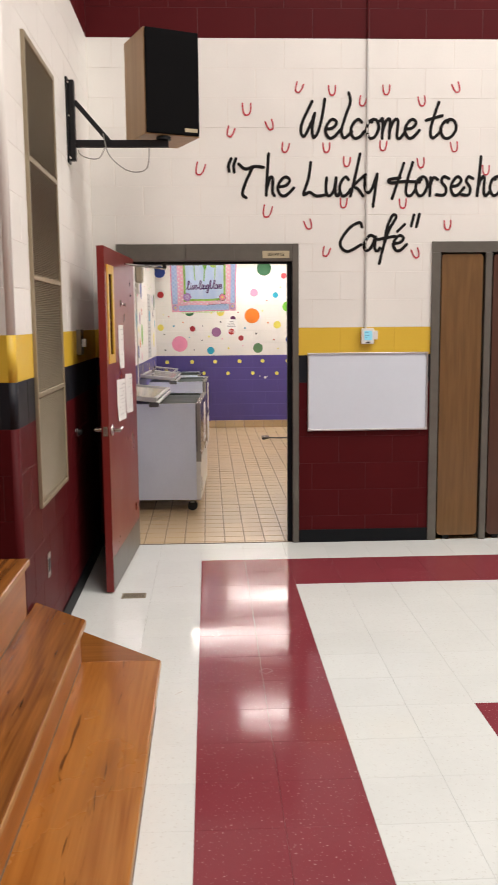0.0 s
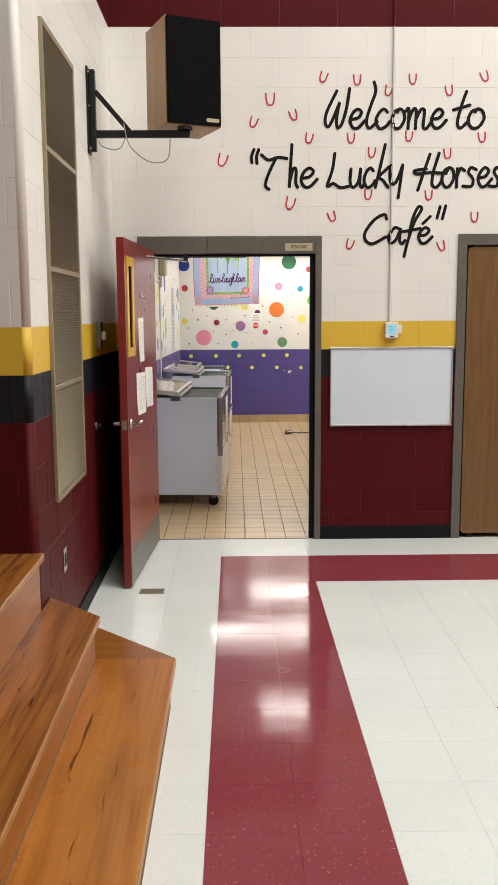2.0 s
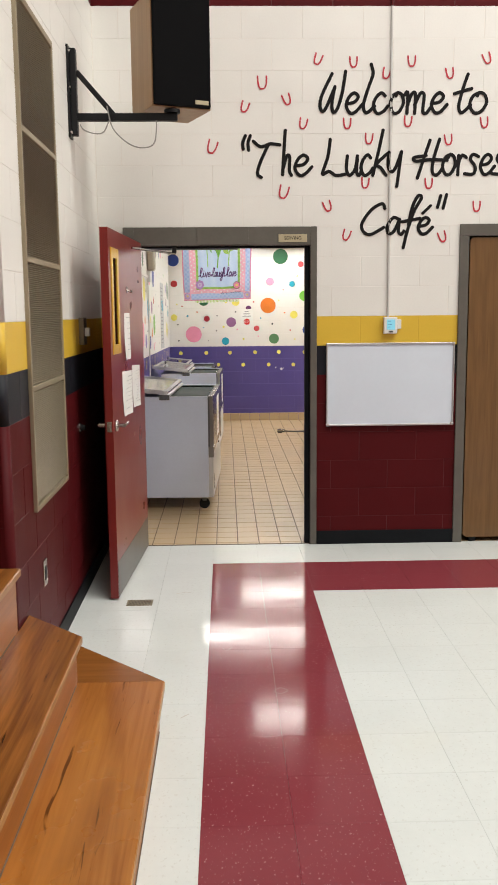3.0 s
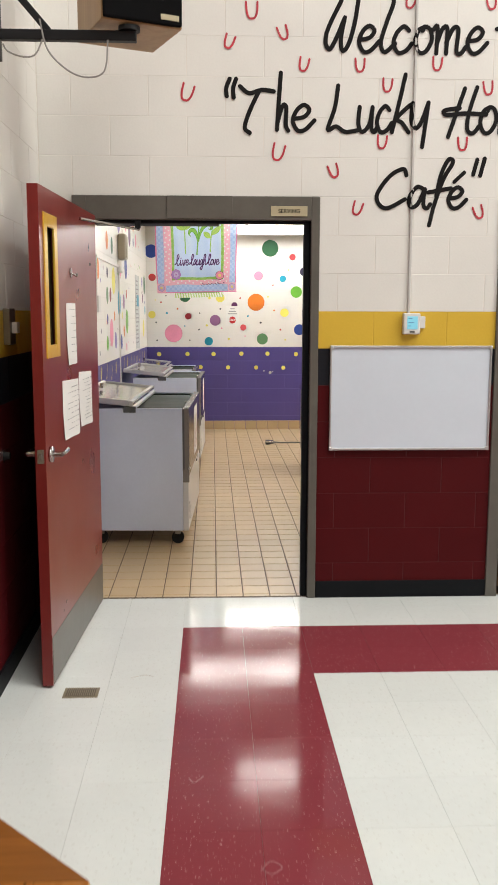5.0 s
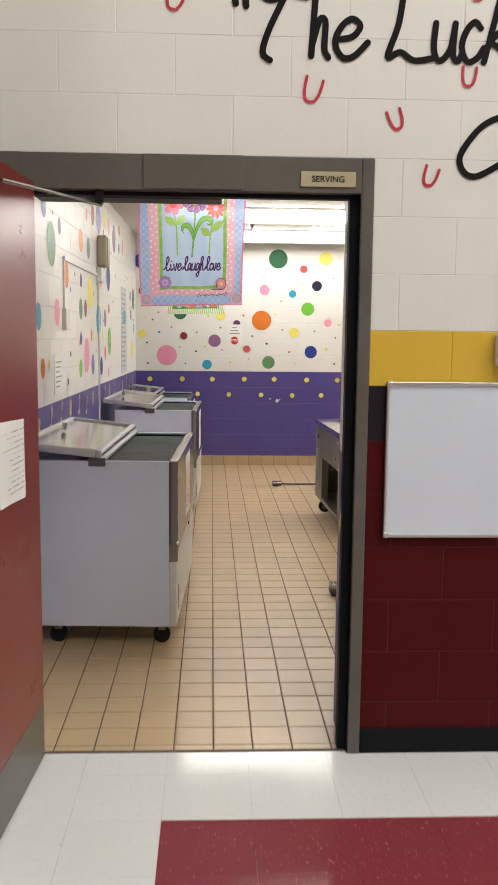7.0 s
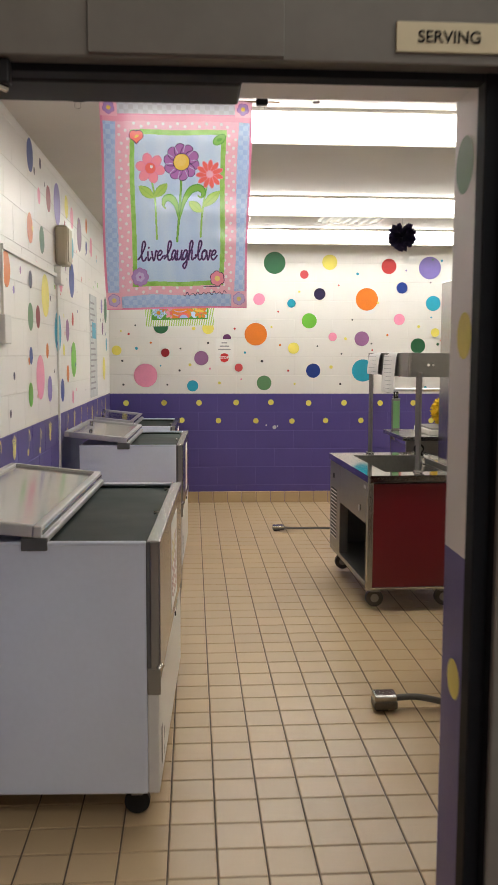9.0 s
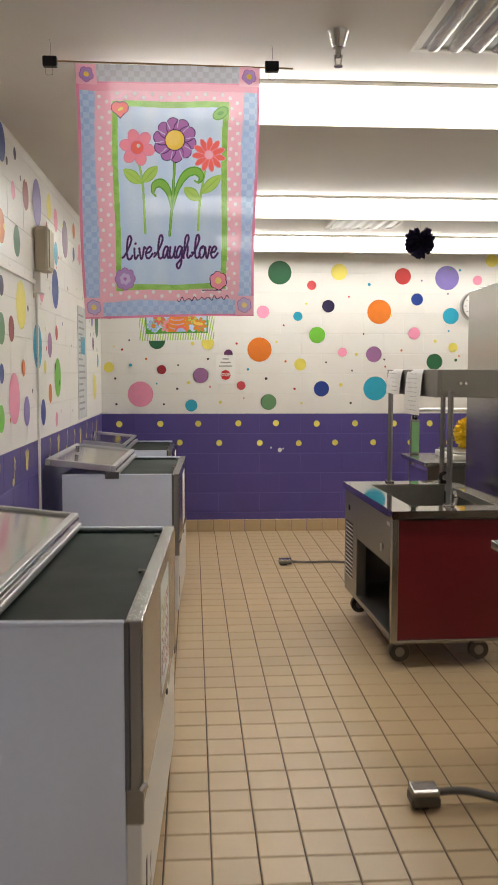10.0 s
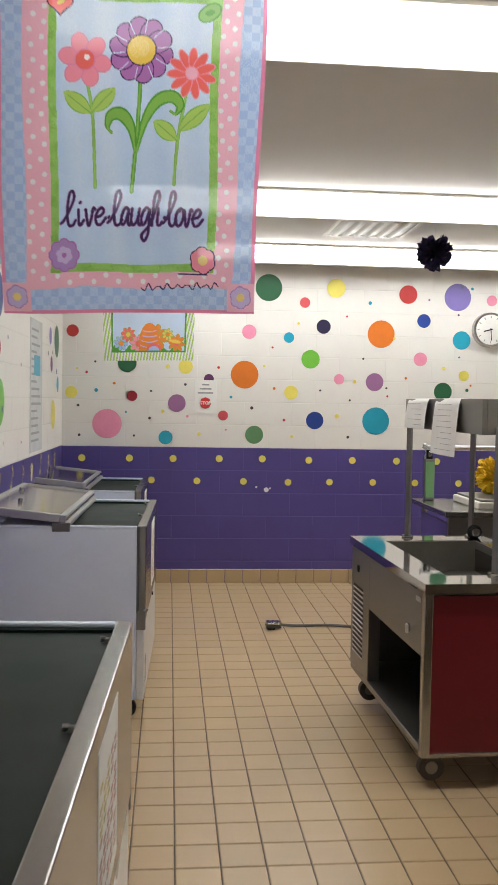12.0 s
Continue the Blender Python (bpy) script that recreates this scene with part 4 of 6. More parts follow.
SMALL_DOTS = ("-0.65,1.76,15,red -0.57,1.61,20,teal -0.72,1.48,15,charcoal -0.71,1.23,15,charcoal -0.12,1.38,15,charcoal -0.25,1.23,12,charcoal -0.32,1.43,12,teal -0.01,1.44,20,yellow -0.11,1.61,12,charcoal "
              "-0.42,1.67,15,orange -0.73,1.79,12,yellow -0.58,1.85,12,charcoal 0.03,1.82,24,yellow 0.46,1.82,15,red 0.18,1.67,15,charcoal 0.57,1.57,16,teal 0.75,1.48,18,charcoal 0.20,1.40,15,pink 0.30,1.25,20,yellow "
              "0.53,1.29,12,pink 0.94,1.65,15,orange 0.85,1.84,15,yellow 1.03,1.38,15,red 1.49,1.42,24,yellow 1.59,1.24,15,charcoal 1.10,1.24,15,yellow 1.34,1.64,12,charcoal 1.60,1.56,12,charcoal 1.64,1.72,20,yellow "
              "1.92,1.67,12,charcoal 2.09,1.76,15,orange 1.93,1.60,12,red 1.76,2.40,20,teal 0.92,2.00,12,red 1.56,2.28,12,coral 1.14,2.21,15,yellow 2.28,2.44,12,violet 2.56,1.95,12,teal 1.71,1.92,12,charcoal "
              "2.23,1.33,15,coral 1.30,1.89,12,lime 1.98,2.10,15,yellow")
for k, spec in enumerate(SMALL_DOTS.split()):
    a, b, r, c = spec.split(",")
    wall_dot(FARW, Matrix.Translation((0, FAR_Y, 0)), float(a), float(b), float(r) / 1300, c, k + 60)
for k in range(14):
    wall_dot(FARW, Matrix.Translation((0, FAR_Y, 0)), rng.uniform(2.4, 3.3), rng.uniform(1.2, 2.6), rng.uniform(0.008, 0.016), rng.choice(list(PAINTS)), k + 110)
# two rows of yellow dots on the purple
for k in range(13):
    wall_dot(FARW, Matrix.Translation((0, FAR_Y, 0)), -0.684 + 0.385 * k + rng.uniform(-0.015, 0.015), 1.04 + rng.uniform(-0.006, 0.006), 0.030, "yellow", k + 130)
    wall_dot(FARW, Matrix.Translation((0, FAR_Y, 0)), -0.089 + 0.382 * k + rng.uniform(-0.02, 0.02), 0.848 + rng.uniform(-0.006, 0.006), 0.029, "yellow", k + 150)
for x, z, r in ((0.888, 0.777, 0.021), (0.80, 0.80, 0.009), (0.92, 0.79, 0.008)):
    wall_dot(FARW, Matrix.Translation((0, FAR_Y, 0)), x, z, r, "chalk", 170)

# side wall: u runs along it from the door end
ANG = math.degrees(math.atan(0.0115))
SIDE = pose(kit_left(WALL_BACK), WALL_BACK, 0, 0, 0, 90 - ANG)
SIDE_DOTS = ("9.52,2.70,94,blue 9.84,2.72,33,navy 9.78,2.52,48,pink 10.11,2.56,84,maroon 10.45,2.58,138,violet 10.86,2.63,82,yellow 9.48,2.29,85,orange 9.85,2.27,83,green 10.77,2.49,33,maroon "
             "11.12,2.59,78,pink 11.51,2.52,132,plum 11.95,2.65,62,orange 11.11,2.37,77,teal 10.93,2.42,37,coral 11.93,2.47,53,blue 12.25,2.51,83,pink 11.06,2.13,131,blue 9.46,2.00,51,navy "
             "9.93,1.94,131,yellow 10.55,2.08,77,pink 9.44,1.79,79,sage 9.67,1.80,68,maroon 10.39,1.73,137,teal 11.08,1.84,50,red 10.81,1.75,81,mauve 13.34,2.02,127,green 13.00,2.04,66,violet "
             "13.06,1.83,61,plum 13.40,1.68,64,teal 9.43,1.57,50,blue 9.96,1.60,47,orange 10.63,1.61,43,yellow 11.10,1.54,132,lime 10.80,1.44,62,orange 9.71,1.44,134,pink 10.03,1.36,83,violet "
             "10.54,1.33,81,blue 9.40,1.35,69,lime 11.03,1.26,49,pink 13.15,1.44,114,yellow 8.32,2.15,137,sage 8.48,1.74,86,pink 8.60,2.29,55,navy 8.83,2.00,91,orange 8.19,1.42,29,yellow "
             "7.9,1.7,80,teal 7.6,2.2,100,sage 7.4,1.8,90,red 7.3,1.45,60,yellow 8.1,2.35,70,blue 8.0,1.4,60,orange 7.0,2.3,80,orange 6.8,1.8,90,teal ")
for k, spec in enumerate(SIDE_DOTS.split()):
    a, b, r, c = spec.split(",")
    wall_dot(WALL_KL, SIDE, float(a) - WALL_BACK, float(b), float(r) / 1000, c, k)
for k in range(60):
    wall_dot(WALL_KL, SIDE, rng.uniform(1.0, 7.2), rng.uniform(1.25, 2.65), rng.uniform(0.008, 0.022), rng.choice(list(PAINTS)), k + 60)
# pale yellow hands and music notes on the purple stripe
for k in range(17):
    u, v = 1.2 + 0.36 * k, 1.08 + rng.uniform(-0.02, 0.02)
    bm = bmesh.new()
    if k % 3 == 1:
        disc(bm, u, v - 0.03, 0.035, 0.001, seg=16)
        for f in range(5):
            brush(bm, [(u - 0.02 + 0.011 * f, v - 0.01), (u - 0.04 + 0.02 * f, v + 0.055 - abs(f - 2) * 0.008)], 0.013, 0.0015 + 0.0002 * f)
    else:
        disc(bm, u, v - 0.055, 0.026, 0.001, seg=16, rv=0.02)
        brush(bm, [(u + 0.02, v - 0.055), (u + 0.026, v + 0.07)], 0.011, 0.0016)
        brush(bm, [(u + 0.026, v + 0.07), (u + 0.055, v + 0.04), (u + 0.05, v + 0.01)], 0.014, 0.0022)
    ob = part("painted_note", bm, YELLOW_PAINT, WALL_KL)
    ob.matrix_basis = SIDE @ pose(0, -0.0012, 0)

# ---- side wall things: bell box, raceway, switch, poster ----
rw = thing("wall_raceway", "slim white wiring raceway with a switch box on the dotted wall", "raceway", TIP @ SIDE)
part("run", box(2.42, -0.018, 2.085, 4.05, 0.0, 2.11, 0.003), KITCHEN_WHITE, rw)
part("drop", box(4.06, -0.014, 0.05, 4.078, 0.0, 2.06, 0.003), KITCHEN_WHITE, rw)
part("drop", box(2.42, -0.014, 1.765, 2.44, 0.0, 2.11, 0.003), KITCHEN_WHITE, rw)
part("junction_box", box(4.00, -0.045, 2.04, 4.14, 0.0, 2.16, 0.005), KITCHEN_WHITE, rw)
part("switch_box", box(2.37, -0.03, 1.63, 2.51, 0.0, 1.77, 0.005), PLASTIC_WHITE, rw, "pale switch box")
wn = thing("wall_notice", "curled white paper notice on the dotted side wall", "paper", TIP @ SIDE)
part("sheet", box(2.06, -0.006, 1.22, 2.34, -0.0015, 1.475, 0.002), PAPER, wn)
for k in range(6):
    part("print_bar", box(2.10, -0.0072, 1.265 + 0.031 * k, 2.10 + 0.04 * (3 + k % 3), -0.0062, 1.273 + 0.031 * k), INK, wn)
bl = thing("alarm_box", "beige plastic alarm box mounted high on the dotted wall", "alarm")
bl.matrix_basis = TIP @ SIDE
part("case", box(4.04, -0.085, 2.17, 4.22, 0.0, 2.43, 0.02), BEIGE_PLASTIC, bl)
part("face", box(4.06, -0.091, 2.19, 4.20, -0.084, 2.41, 0.004), BEIGE_PLASTIC, bl)
ps = thing("wall_poster", "narrow printed poster on the dotted side wall", "poster", TIP @ SIDE)
part("sheet", box(5.80, -0.004, 1.20, 6.30, -0.0015, 2.10), POSTER_GREY, ps)
bm = bmesh.new()
for k in range(16):
    z = 2.03 - 0.05 * k
    box(5.84, -0.0052, z - 0.010, 5.84 + rng.uniform(0.2, 0.42), -0.0045, z + 0.006, 0, bm)
part("print", bm, INK, ps, "rows of grey print")
part("picture", box(5.95, -0.0055, 1.72, 6.2, -0.0045, 1.86), PAINTS["teal"], ps)

# ---- far wall: stop notice, clock, tile base ----
nt = thing("stop_notice", "small white notice with a red STOP octagon on the dotted wall", "notice")
cx, cz = 0.352, 1.57
part("sheet", box(cx - 0.095, FAR_Y - 0.006, cz - 0.14, cx + 0.095, FAR_Y - 0.001, cz + 0.14, 0.001), PAPER, nt)
bm = bmesh.new()
disc(bm, cx, cz - 0.055, 0.05, 0.0, seg=8)
oc = part("octagon", bm, STOP_RED, nt)
oc.matrix_basis = Matrix.Translation((0, FAR_Y - 0.0075, 0))
words("lettering", "STOP", cx, FAR_Y - 0.009, cz - 0.055, 0.038, PAPER, nt, bold=0.001)
for k, wd in enumerate((0.03, 0.05, 0.065)):
    part("print_bar", box(cx - wd, FAR_Y - 0.0075, cz + 0.095 - 0.035 * k, cx + wd, FAR_Y - 0.0055, cz + 0.108 - 0.035 * k), INK, nt)
ck = thing("wall_clock", "round white wall clock with a chrome rim", "clock")
kx, kz = at_far(2.60, 2.18)
part("rim", rod((kx, FAR_Y - 0.05, kz), (kx, FAR_Y, kz), 0.148, 0.152, 40), CHROME, ck)
part("face", rod((kx, FAR_Y - 0.053, kz), (kx, FAR_Y - 0.049, kz), 0.130, seg=40), PAPER, ck, "white clock face")
for k in range(12):
    a = math.pi * k / 6
    part("hour_mark", box(-0.004, -0.001, 0.100, 0.004, 0.001, 0.119), INK, ck).matrix_basis = pose(kx, FAR_Y - 0.0545, kz, 0, math.degrees(a), 0)
for length, a, wdt in ((0.065, 255, 0.005), (0.095, 175, 0.0035)):
    part("clock_hand", box(-wdt, -0.001, -0.015, wdt, 0.001, length), BLACK_METAL, ck).matrix_basis = pose(kx, FAR_Y - 0.0575, kz, 0, a, 0)

# ---- banners ----
def cloth(name, col, rough=0.8, var=0.06):
    m = mat(name, col, rough, var=var, scale=7, grain=250, bump=0.15)
    nt2 = m.node_tree
    b = nt2.nodes["Principled BSDF"]
    tr, mx = nt2.nodes.new("ShaderNodeBsdfTranslucent"), nt2.nodes.new("ShaderNodeMixShader")
    nt2.links.new(b.inputs["Base Color"].links[0].from_socket, tr.inputs["Color"])
    mx.inputs[0].default_value = 0.36
    out = nt2.nodes["Material Output"]
    nt2.links.new(b.outputs[0], mx.inputs[1])
    nt2.links.new(tr.outputs[0], mx.inputs[2])
    # thin enough that a lamp behind it glimmers through
    sheer, mesh_mix = nt2.nodes.new("ShaderNodeBsdfTransparent"), nt2.nodes.new("ShaderNodeMixShader")
    mesh_mix.inputs[0].default_value = 0.014
    nt2.links.new(mx.outputs[0], mesh_mix.inputs[1])
    nt2.links.new(sheer.outputs[0], mesh_mix.inputs[2])
    nt2.links.new(mesh_mix.outputs[0], out.inputs["Surface"])
    return m


C_BLUE, C_BLUE2 = cloth("banner_blue", (0.39, 0.53, 0.82)), cloth("banner_pale_blue", (0.51, 0.64, 0.87))
C_PINK, C_ROSE, C_GREEN = cloth("banner_pink", (0.86, 0.47, 0.60)), cloth("banner_rose", (0.78, 0.26, 0.44)), cloth("banner_green", (0.33, 0.60, 0.15), var=0.2)
C_SKY, C_SKY2, C_GREY = cloth("banner_sky", (0.54, 0.68, 0.89)), cloth("banner_sky_light", (0.585, 0.71, 0.90)), cloth("banner_grey", (0.52, 0.53, 0.60))
C_WHITE, C_PURPLE, C_CORAL = cloth("banner_white", (0.85, 0.83, 0.85)), cloth("banner_purple", (0.42, 0.17, 0.47)), cloth("banner_coral", (0.85, 0.16, 0.14))
C_YELLOW, C_LEAF, C_INKP, C_ORANGE = cloth("banner_yellow", (0.82, 0.58, 0.10)), cloth("banner_leaf", (0.10, 0.34, 0.05)), cloth("banner_ink", (0.045, 0.02, 0.10)), cloth("banner_orange", (0.80, 0.25, 0.04))
C_GREY2, C_SKY3, C_PETAL, C_CREAM, C_LEAF2 = cloth("banner_grey_light", (0.60, 0.62, 0.70)), cloth("banner_sky_pale", (0.65, 0.76, 0.91)), cloth("banner_petal_pink", (0.86, 0.30, 0.40)), cloth("banner_cream", (0.86, 0.68, 0.24)), cloth("banner_moss", (0.22, 0.48, 0.10))
C_BAND, C_PINK2, C_SKY4, C_MILD = cloth("banner_band", (0.82, 0.36, 0.50)), cloth("banner_pink_light", (0.87, 0.51, 0.63)), cloth("banner_sky_deep", (0.49, 0.64, 0.88)), cloth("banner_soft_green", (0.24, 0.50, 0.09))
C_MAUVE = cloth("banner_mauve", (0.58, 0.46, 0.72))
C_LILAC, C_LIME = cloth("banner_lilac", (0.42, 0.26, 0.58)), cloth("banner_lime", (0.42, 0.62, 0.14))


def wave(u, v):
    """How far the hanging cloth stands out, u across, v down."""
    return 0.013 * math.sin(11 * u + 2.2 * v) * (0.25 + v) + 0.009 * math.sin(27 * u - 3 * v) * (0.2 + abs(u)) + 0.014 * v * v * math.sin(4.1 * u + 0.6) - 0.05 * v * v + 0.010 * math.sin(3 * v) * (u + 0.35)


class Print:
    """What is printed on a banner: every small square of its weave holds the number of a dye."""

    def __init__(self, w, h, step):
        self.w, self.h, self.lift = w, h, 0.0
        self.nx, self.nz = round(w / step), round(h / step)
        self.dyes = []
        self.X, self.Z = np.meshgrid((np.arange(self.nx) + 0.5) * w / self.nx, (np.arange(self.nz) + 0.5) * h / self.nz)
        self.dye = np.zeros_like(self.X, dtype=int)

    def number(self, mm):
        if mm not in self.dyes:
            self.dyes.append(mm)
        return self.dyes.index(mm)

    def fill(self, mask, mm):
        self.dye[mask] = self.number(mm)

    def oval(self, x, z, r, mm, rv=None, turn=0.0):
        z -= self.lift
        look_at = self.window(x, z, max(r, rv or r))
        dx, dz = self.X[look_at] - x, self.Z[look_at] - z
        a, b = dx * math.cos(turn) + dz * math.sin(turn), -dx * math.sin(turn) + dz * math.cos(turn)
        self.dye[look_at][(a / r) ** 2 + (b / (rv or r)) ** 2 < 1] = self.number(mm)

    def window(self, x, z, r):
        i, j, kx, kz = x * self.nx / self.w, z * self.nz / self.h, r * self.nx / self.w + 2, r * self.nz / self.h + 2
        return slice(max(0, int(j - kz)), max(0, int(j + kz))), slice(max(0, int(i - kx)), max(0, int(i + kx)))

    def leaf(self, x0, z0, x1, z1, half, mm):
        """A pointed leaf from its stalk to its tip."""
        z0, z1 = z0 - self.lift, z1 - self.lift
        ax, az = x1 - x0, z1 - z0
        n = ax * ax + az * az
        t = ((self.X - x0) * ax + (self.Z - z0) * az) / n
        side = abs((self.X - x0) * az - (self.Z - z0) * ax) / math.sqrt(n)
        self.fill((t > 0) & (t < 1) & (side < half * np.sin(np.pi * np.clip(t, 0, 1)) ** 0.75), mm)

    def line(self, pts, width, mm):
        for p in smooth_line([Vector((x, z, 0)) for x, z in pts], 70):
            self.oval(p.x, p.y, width / 2, mm)

    def text(self, glyph, x0, x1, base, xh, width, mm):
        for stroke in GLYPHS[glyph].split("|"):
            pts = [[float(q) for q in pair.split(",")] for pair in stroke.split()]
            self.line([(x0 + a * (x1 - x0) + 0.05 * b * xh, base - b * xh) for a, b in pts], width, mm)

    def bloom(self, x, z, n, r, petal, pw, mm, edge, core, core_mat):
        for k in range(n):
            a = 2 * math.pi * k / n + 0.2
            cx, cz = x + r * 0.62 * math.cos(a), z + r * 0.62 * math.sin(a)
            self.oval(cx, cz, petal, edge, pw, a)
            self.oval(cx, cz, petal - 0.003, mm, pw - 0.003, a)
        self.oval(x, z, core + 0.003, edge)
        self.oval(x, z, core, core_mat)

    def weave(self, ob):
        """The hanging cloth with its print."""
        w, h, nx, nz = self.w, self.h, self.nx, self.nz
        vs = []
        for j in range(nz + 1):
            v = h * j / nz
            for i in range(nx + 1):
                u = -w / 2 + w * i / nx
                vs.append((u * (1 - 0.055 * v / h) + 0.004 * math.sin(7 * v), -wave(u, v), -v + 0.006 * math.sin(5 * u) * v / h))
        fs = [(j * (nx + 1) + i, (j + 1) * (nx + 1) + i, (j + 1) * (nx + 1) + i + 1, j * (nx + 1) + i + 1) for j in range(nz) for i in range(nx)]
        me = bpy.data.meshes.new("cloth")
        me.from_pydata(vs, [], fs)
        for mm in self.dyes:
            me.materials.append(mm)
        me.polygons.foreach_set("material_index", self.dye.ravel())
        me.polygons.foreach_set("use_smooth", np.ones(len(fs), dtype=bool))
        me.update()
        cl2 = new("cloth", me)
        cl2.parent = ob
        return cl2


FW, FH = 0.685, 0.925
flag = thing("hanging_banner", "pink and blue flower banner reading live laugh love", "banner", pose(-0.058, 8.44, 2.705))
pr = Print(FW, FH, 0.0018)
X, Z = pr.X, pr.Z
E = np.minimum(np.minimum(X, FW - X), np.minimum(Z, FH - Z))
check = ((X / 0.0215).astype(int) + (Z / 0.0215).astype(int)) % 2 == 1
pr.fill(E > -1, C_BLUE)
pr.fill(check, C_BLUE2)
pr.fill((Z < 0.065) & check, C_GREY)
pr.fill((Z < 0.065) & ~check, C_GREY2)
wob = 0.006 * np.sin(9 * Z + 2) + 0.004 * np.sin(21 * X)
inner = (X > 0.062 + wob) & (X < FW - 0.062 + wob) & (Z < FH - 0.062 + wob) & (Z > 0.085)
soft = np.random.RandomState(5).rand(*X.shape)
mottle = 0.5 + 0.25 * np.sin(31 * X + 4 * np.sin(9 * Z)) + 0.25 * np.sin(23 * Z + 3 * np.sin(14 * X))
pr.fill(check & (soft < 0.35 * mottle), C_BLUE)
pr.fill(~check & (soft > 1.1 - 0.4 * mottle), C_BLUE2)
pr.fill((Z < 0.065) & check, C_GREY)
pr.fill((Z < 0.065) & ~check, C_GREY2)
pr.fill(inner, C_PINK)
pr.fill(inner & (soft < 0.55 * mottle), C_PINK2)
pr.fill((Z > 0.065) & (Z < 0.092 + 0.5 * wob), C_BAND)
pr.fill((Z > 0.062) & (Z < 0.066), C_ROSE)
pr.fill((X < 0.010) | (X > FW - 0.010) | (Z > FH - 0.009), C_ROSE)
for k in range(20):
    for x in (0.084, 0.116, FW - 0.106, FW - 0.080):
        pr.oval(x + 0.006 * math.sin(k * 2.3 + x * 40), 0.115 + 0.037 * k + (0.018 if x in (0.116, FW - 0.080) else 0), 0.0068, C_WHITE)
for k in range(13):
    pr.oval(0.15 + 0.033 * k, 0.103 + 0.013 * (k % 2), 0.0068, C_WHITE)
    pr.oval(0.15 + 0.033 * k, FH - 0.095 + 0.016 * (k % 2), 0.0068, C_WHITE)
px0, px1, pz0, pz1 = 0.130, FW - 0.112, 0.130, FH - 0.103
win = (X > px0 + wob) & (X < px1 + wob) & (Z > pz0 + wob * 0.6) & (Z < pz1 + wob * 0.6)
pr.fill(win, C_GREEN)
pr.fill(win & (soft < 0.3 + 0.3 * np.sin(95 * X + 60 * Z) + 0.3 * np.sin(140 * Z - 50 * X)), C_MILD)
sky = (X > px0 + 0.023 + wob) & (X < px1 - 0.021 + wob) & (Z > pz0 + 0.023 + wob * 0.6) & (Z < pz1 - 0.021 + wob * 0.6)
pr.fill(sky, C_SKY)
tint = 0.5 + 0.30 * np.sin(70 * X + 1.5 * np.sin(6 * Z)) + 0.28 * np.sin(26 * X + 1.2 * np.sin(4 * Z)) - 0.9 * (Z - 0.40)
pr.fill(sky & (soft < tint), C_SKY2)
pr.fill(sky & (soft < tint - 0.55), C_SKY3)
pr.fill(sky & (soft > tint + 0.55), C_SKY4)
pr.lift = 0.007
for pts in (((0.225, 0.35), (0.244, 0.444), (0.255, 0.618)), ((0.364, 0.34), (0.360, 0.48), (0.350, 0.628)), ((0.483, 0.376), (0.466, 0.498), (0.461, 0.609))):
    pr.line(pts, 0.0085 if pts[0][0] != 0.364 else 0.0105, C_LEAF if pts[0][0] == 0.364 else C_LEAF2)
    pr.line(pts, 0.0052, C_GREEN if pts[0][0] != 0.364 else C_MILD)
for pts in (((0.357, 0.53), (0.344, 0.470), (0.318, 0.437), (0.291, 0.440), (0.283, 0.468), (0.294, 0.482)), ((0.360, 0.53), (0.378, 0.455), (0.408, 0.405), (0.446, 0.392), (0.468, 0.412), (0.458, 0.434), (0.444, 0.428))):
    for mm, slim in ((C_LEAF, 0.0), (C_MILD, 0.0045)):
        for k, q in enumerate(smooth_line([Vector((x, z, 0)) for x, z in pts], 40)):
            f = k / (40 * (len(pts) - 1))
            pr.oval(q.x, q.y, max(0.0022, 0.0035 + 0.0135 * math.sin(math.pi * min(1, 1.15 * f)) ** 1.2 - slim), mm)
for x0, z0, x1, z1 in ((0.240, 0.436, 0.168, 0.382), (0.241, 0.432, 0.300, 0.372), (0.464, 0.500, 0.402, 0.452), (0.468, 0.476, 0.545, 0.404)):
    pr.leaf(x0, z0, x1, z1, 0.0215, C_LEAF2)
    pr.leaf(x0, z0, x1, z1, 0.0180, C_LIME)
    pr.line(((x0, z0), (x0 + 0.5 * (x1 - x0), z0 + 0.5 * (z1 - z0)), (x0 + 0.85 * (x1 - x0), z0 + 0.85 * (z1 - z0))), 0.0026, C_LEAF2)
pr.bloom(0.221, 0.304, 6, 0.066, 0.028, 0.0225, C_PETAL, C_ROSE, 0.024, C_CORAL)
pr.oval(0.226, 0.298, 0.007, C_WHITE)
pr.bloom(0.364, 0.278, 10, 0.080, 0.034, 0.0285, C_PURPLE, C_INKP, 0.036, C_YELLOW)
for k in range(10):
    a = 2 * math.pi * (k + 0.5) / 10 + 0.2
    pr.line([(0.364 + q * math.cos(a), 0.278 + q * math.sin(a)) for q in (0.044, 0.062, 0.080)], 0.0022, C_SKY3)
pr.fill((np.hypot(X - 0.358, Z - 0.265) < 0.026) & (soft < 0.55), C_CREAM)
pr.bloom(0.4945, 0.331, 11, 0.058, 0.029, 0.0125, C_CORAL, C_PETAL, 0.015, C_PINK)
WORDS = (("j", .166, .202), ("i", .202, .228), ("v", .226, .258), ("e", .254, .288), ("-", .288, .302), ("j", .300, .334), ("a", .328, .360), ("u", .356, .390), ("g", .384, .420), ("p", .412, .448), ("-", .446, .460),
         ("j", .456, .488), ("o", .482, .510), ("v", .506, .534), ("e", .530, .564))
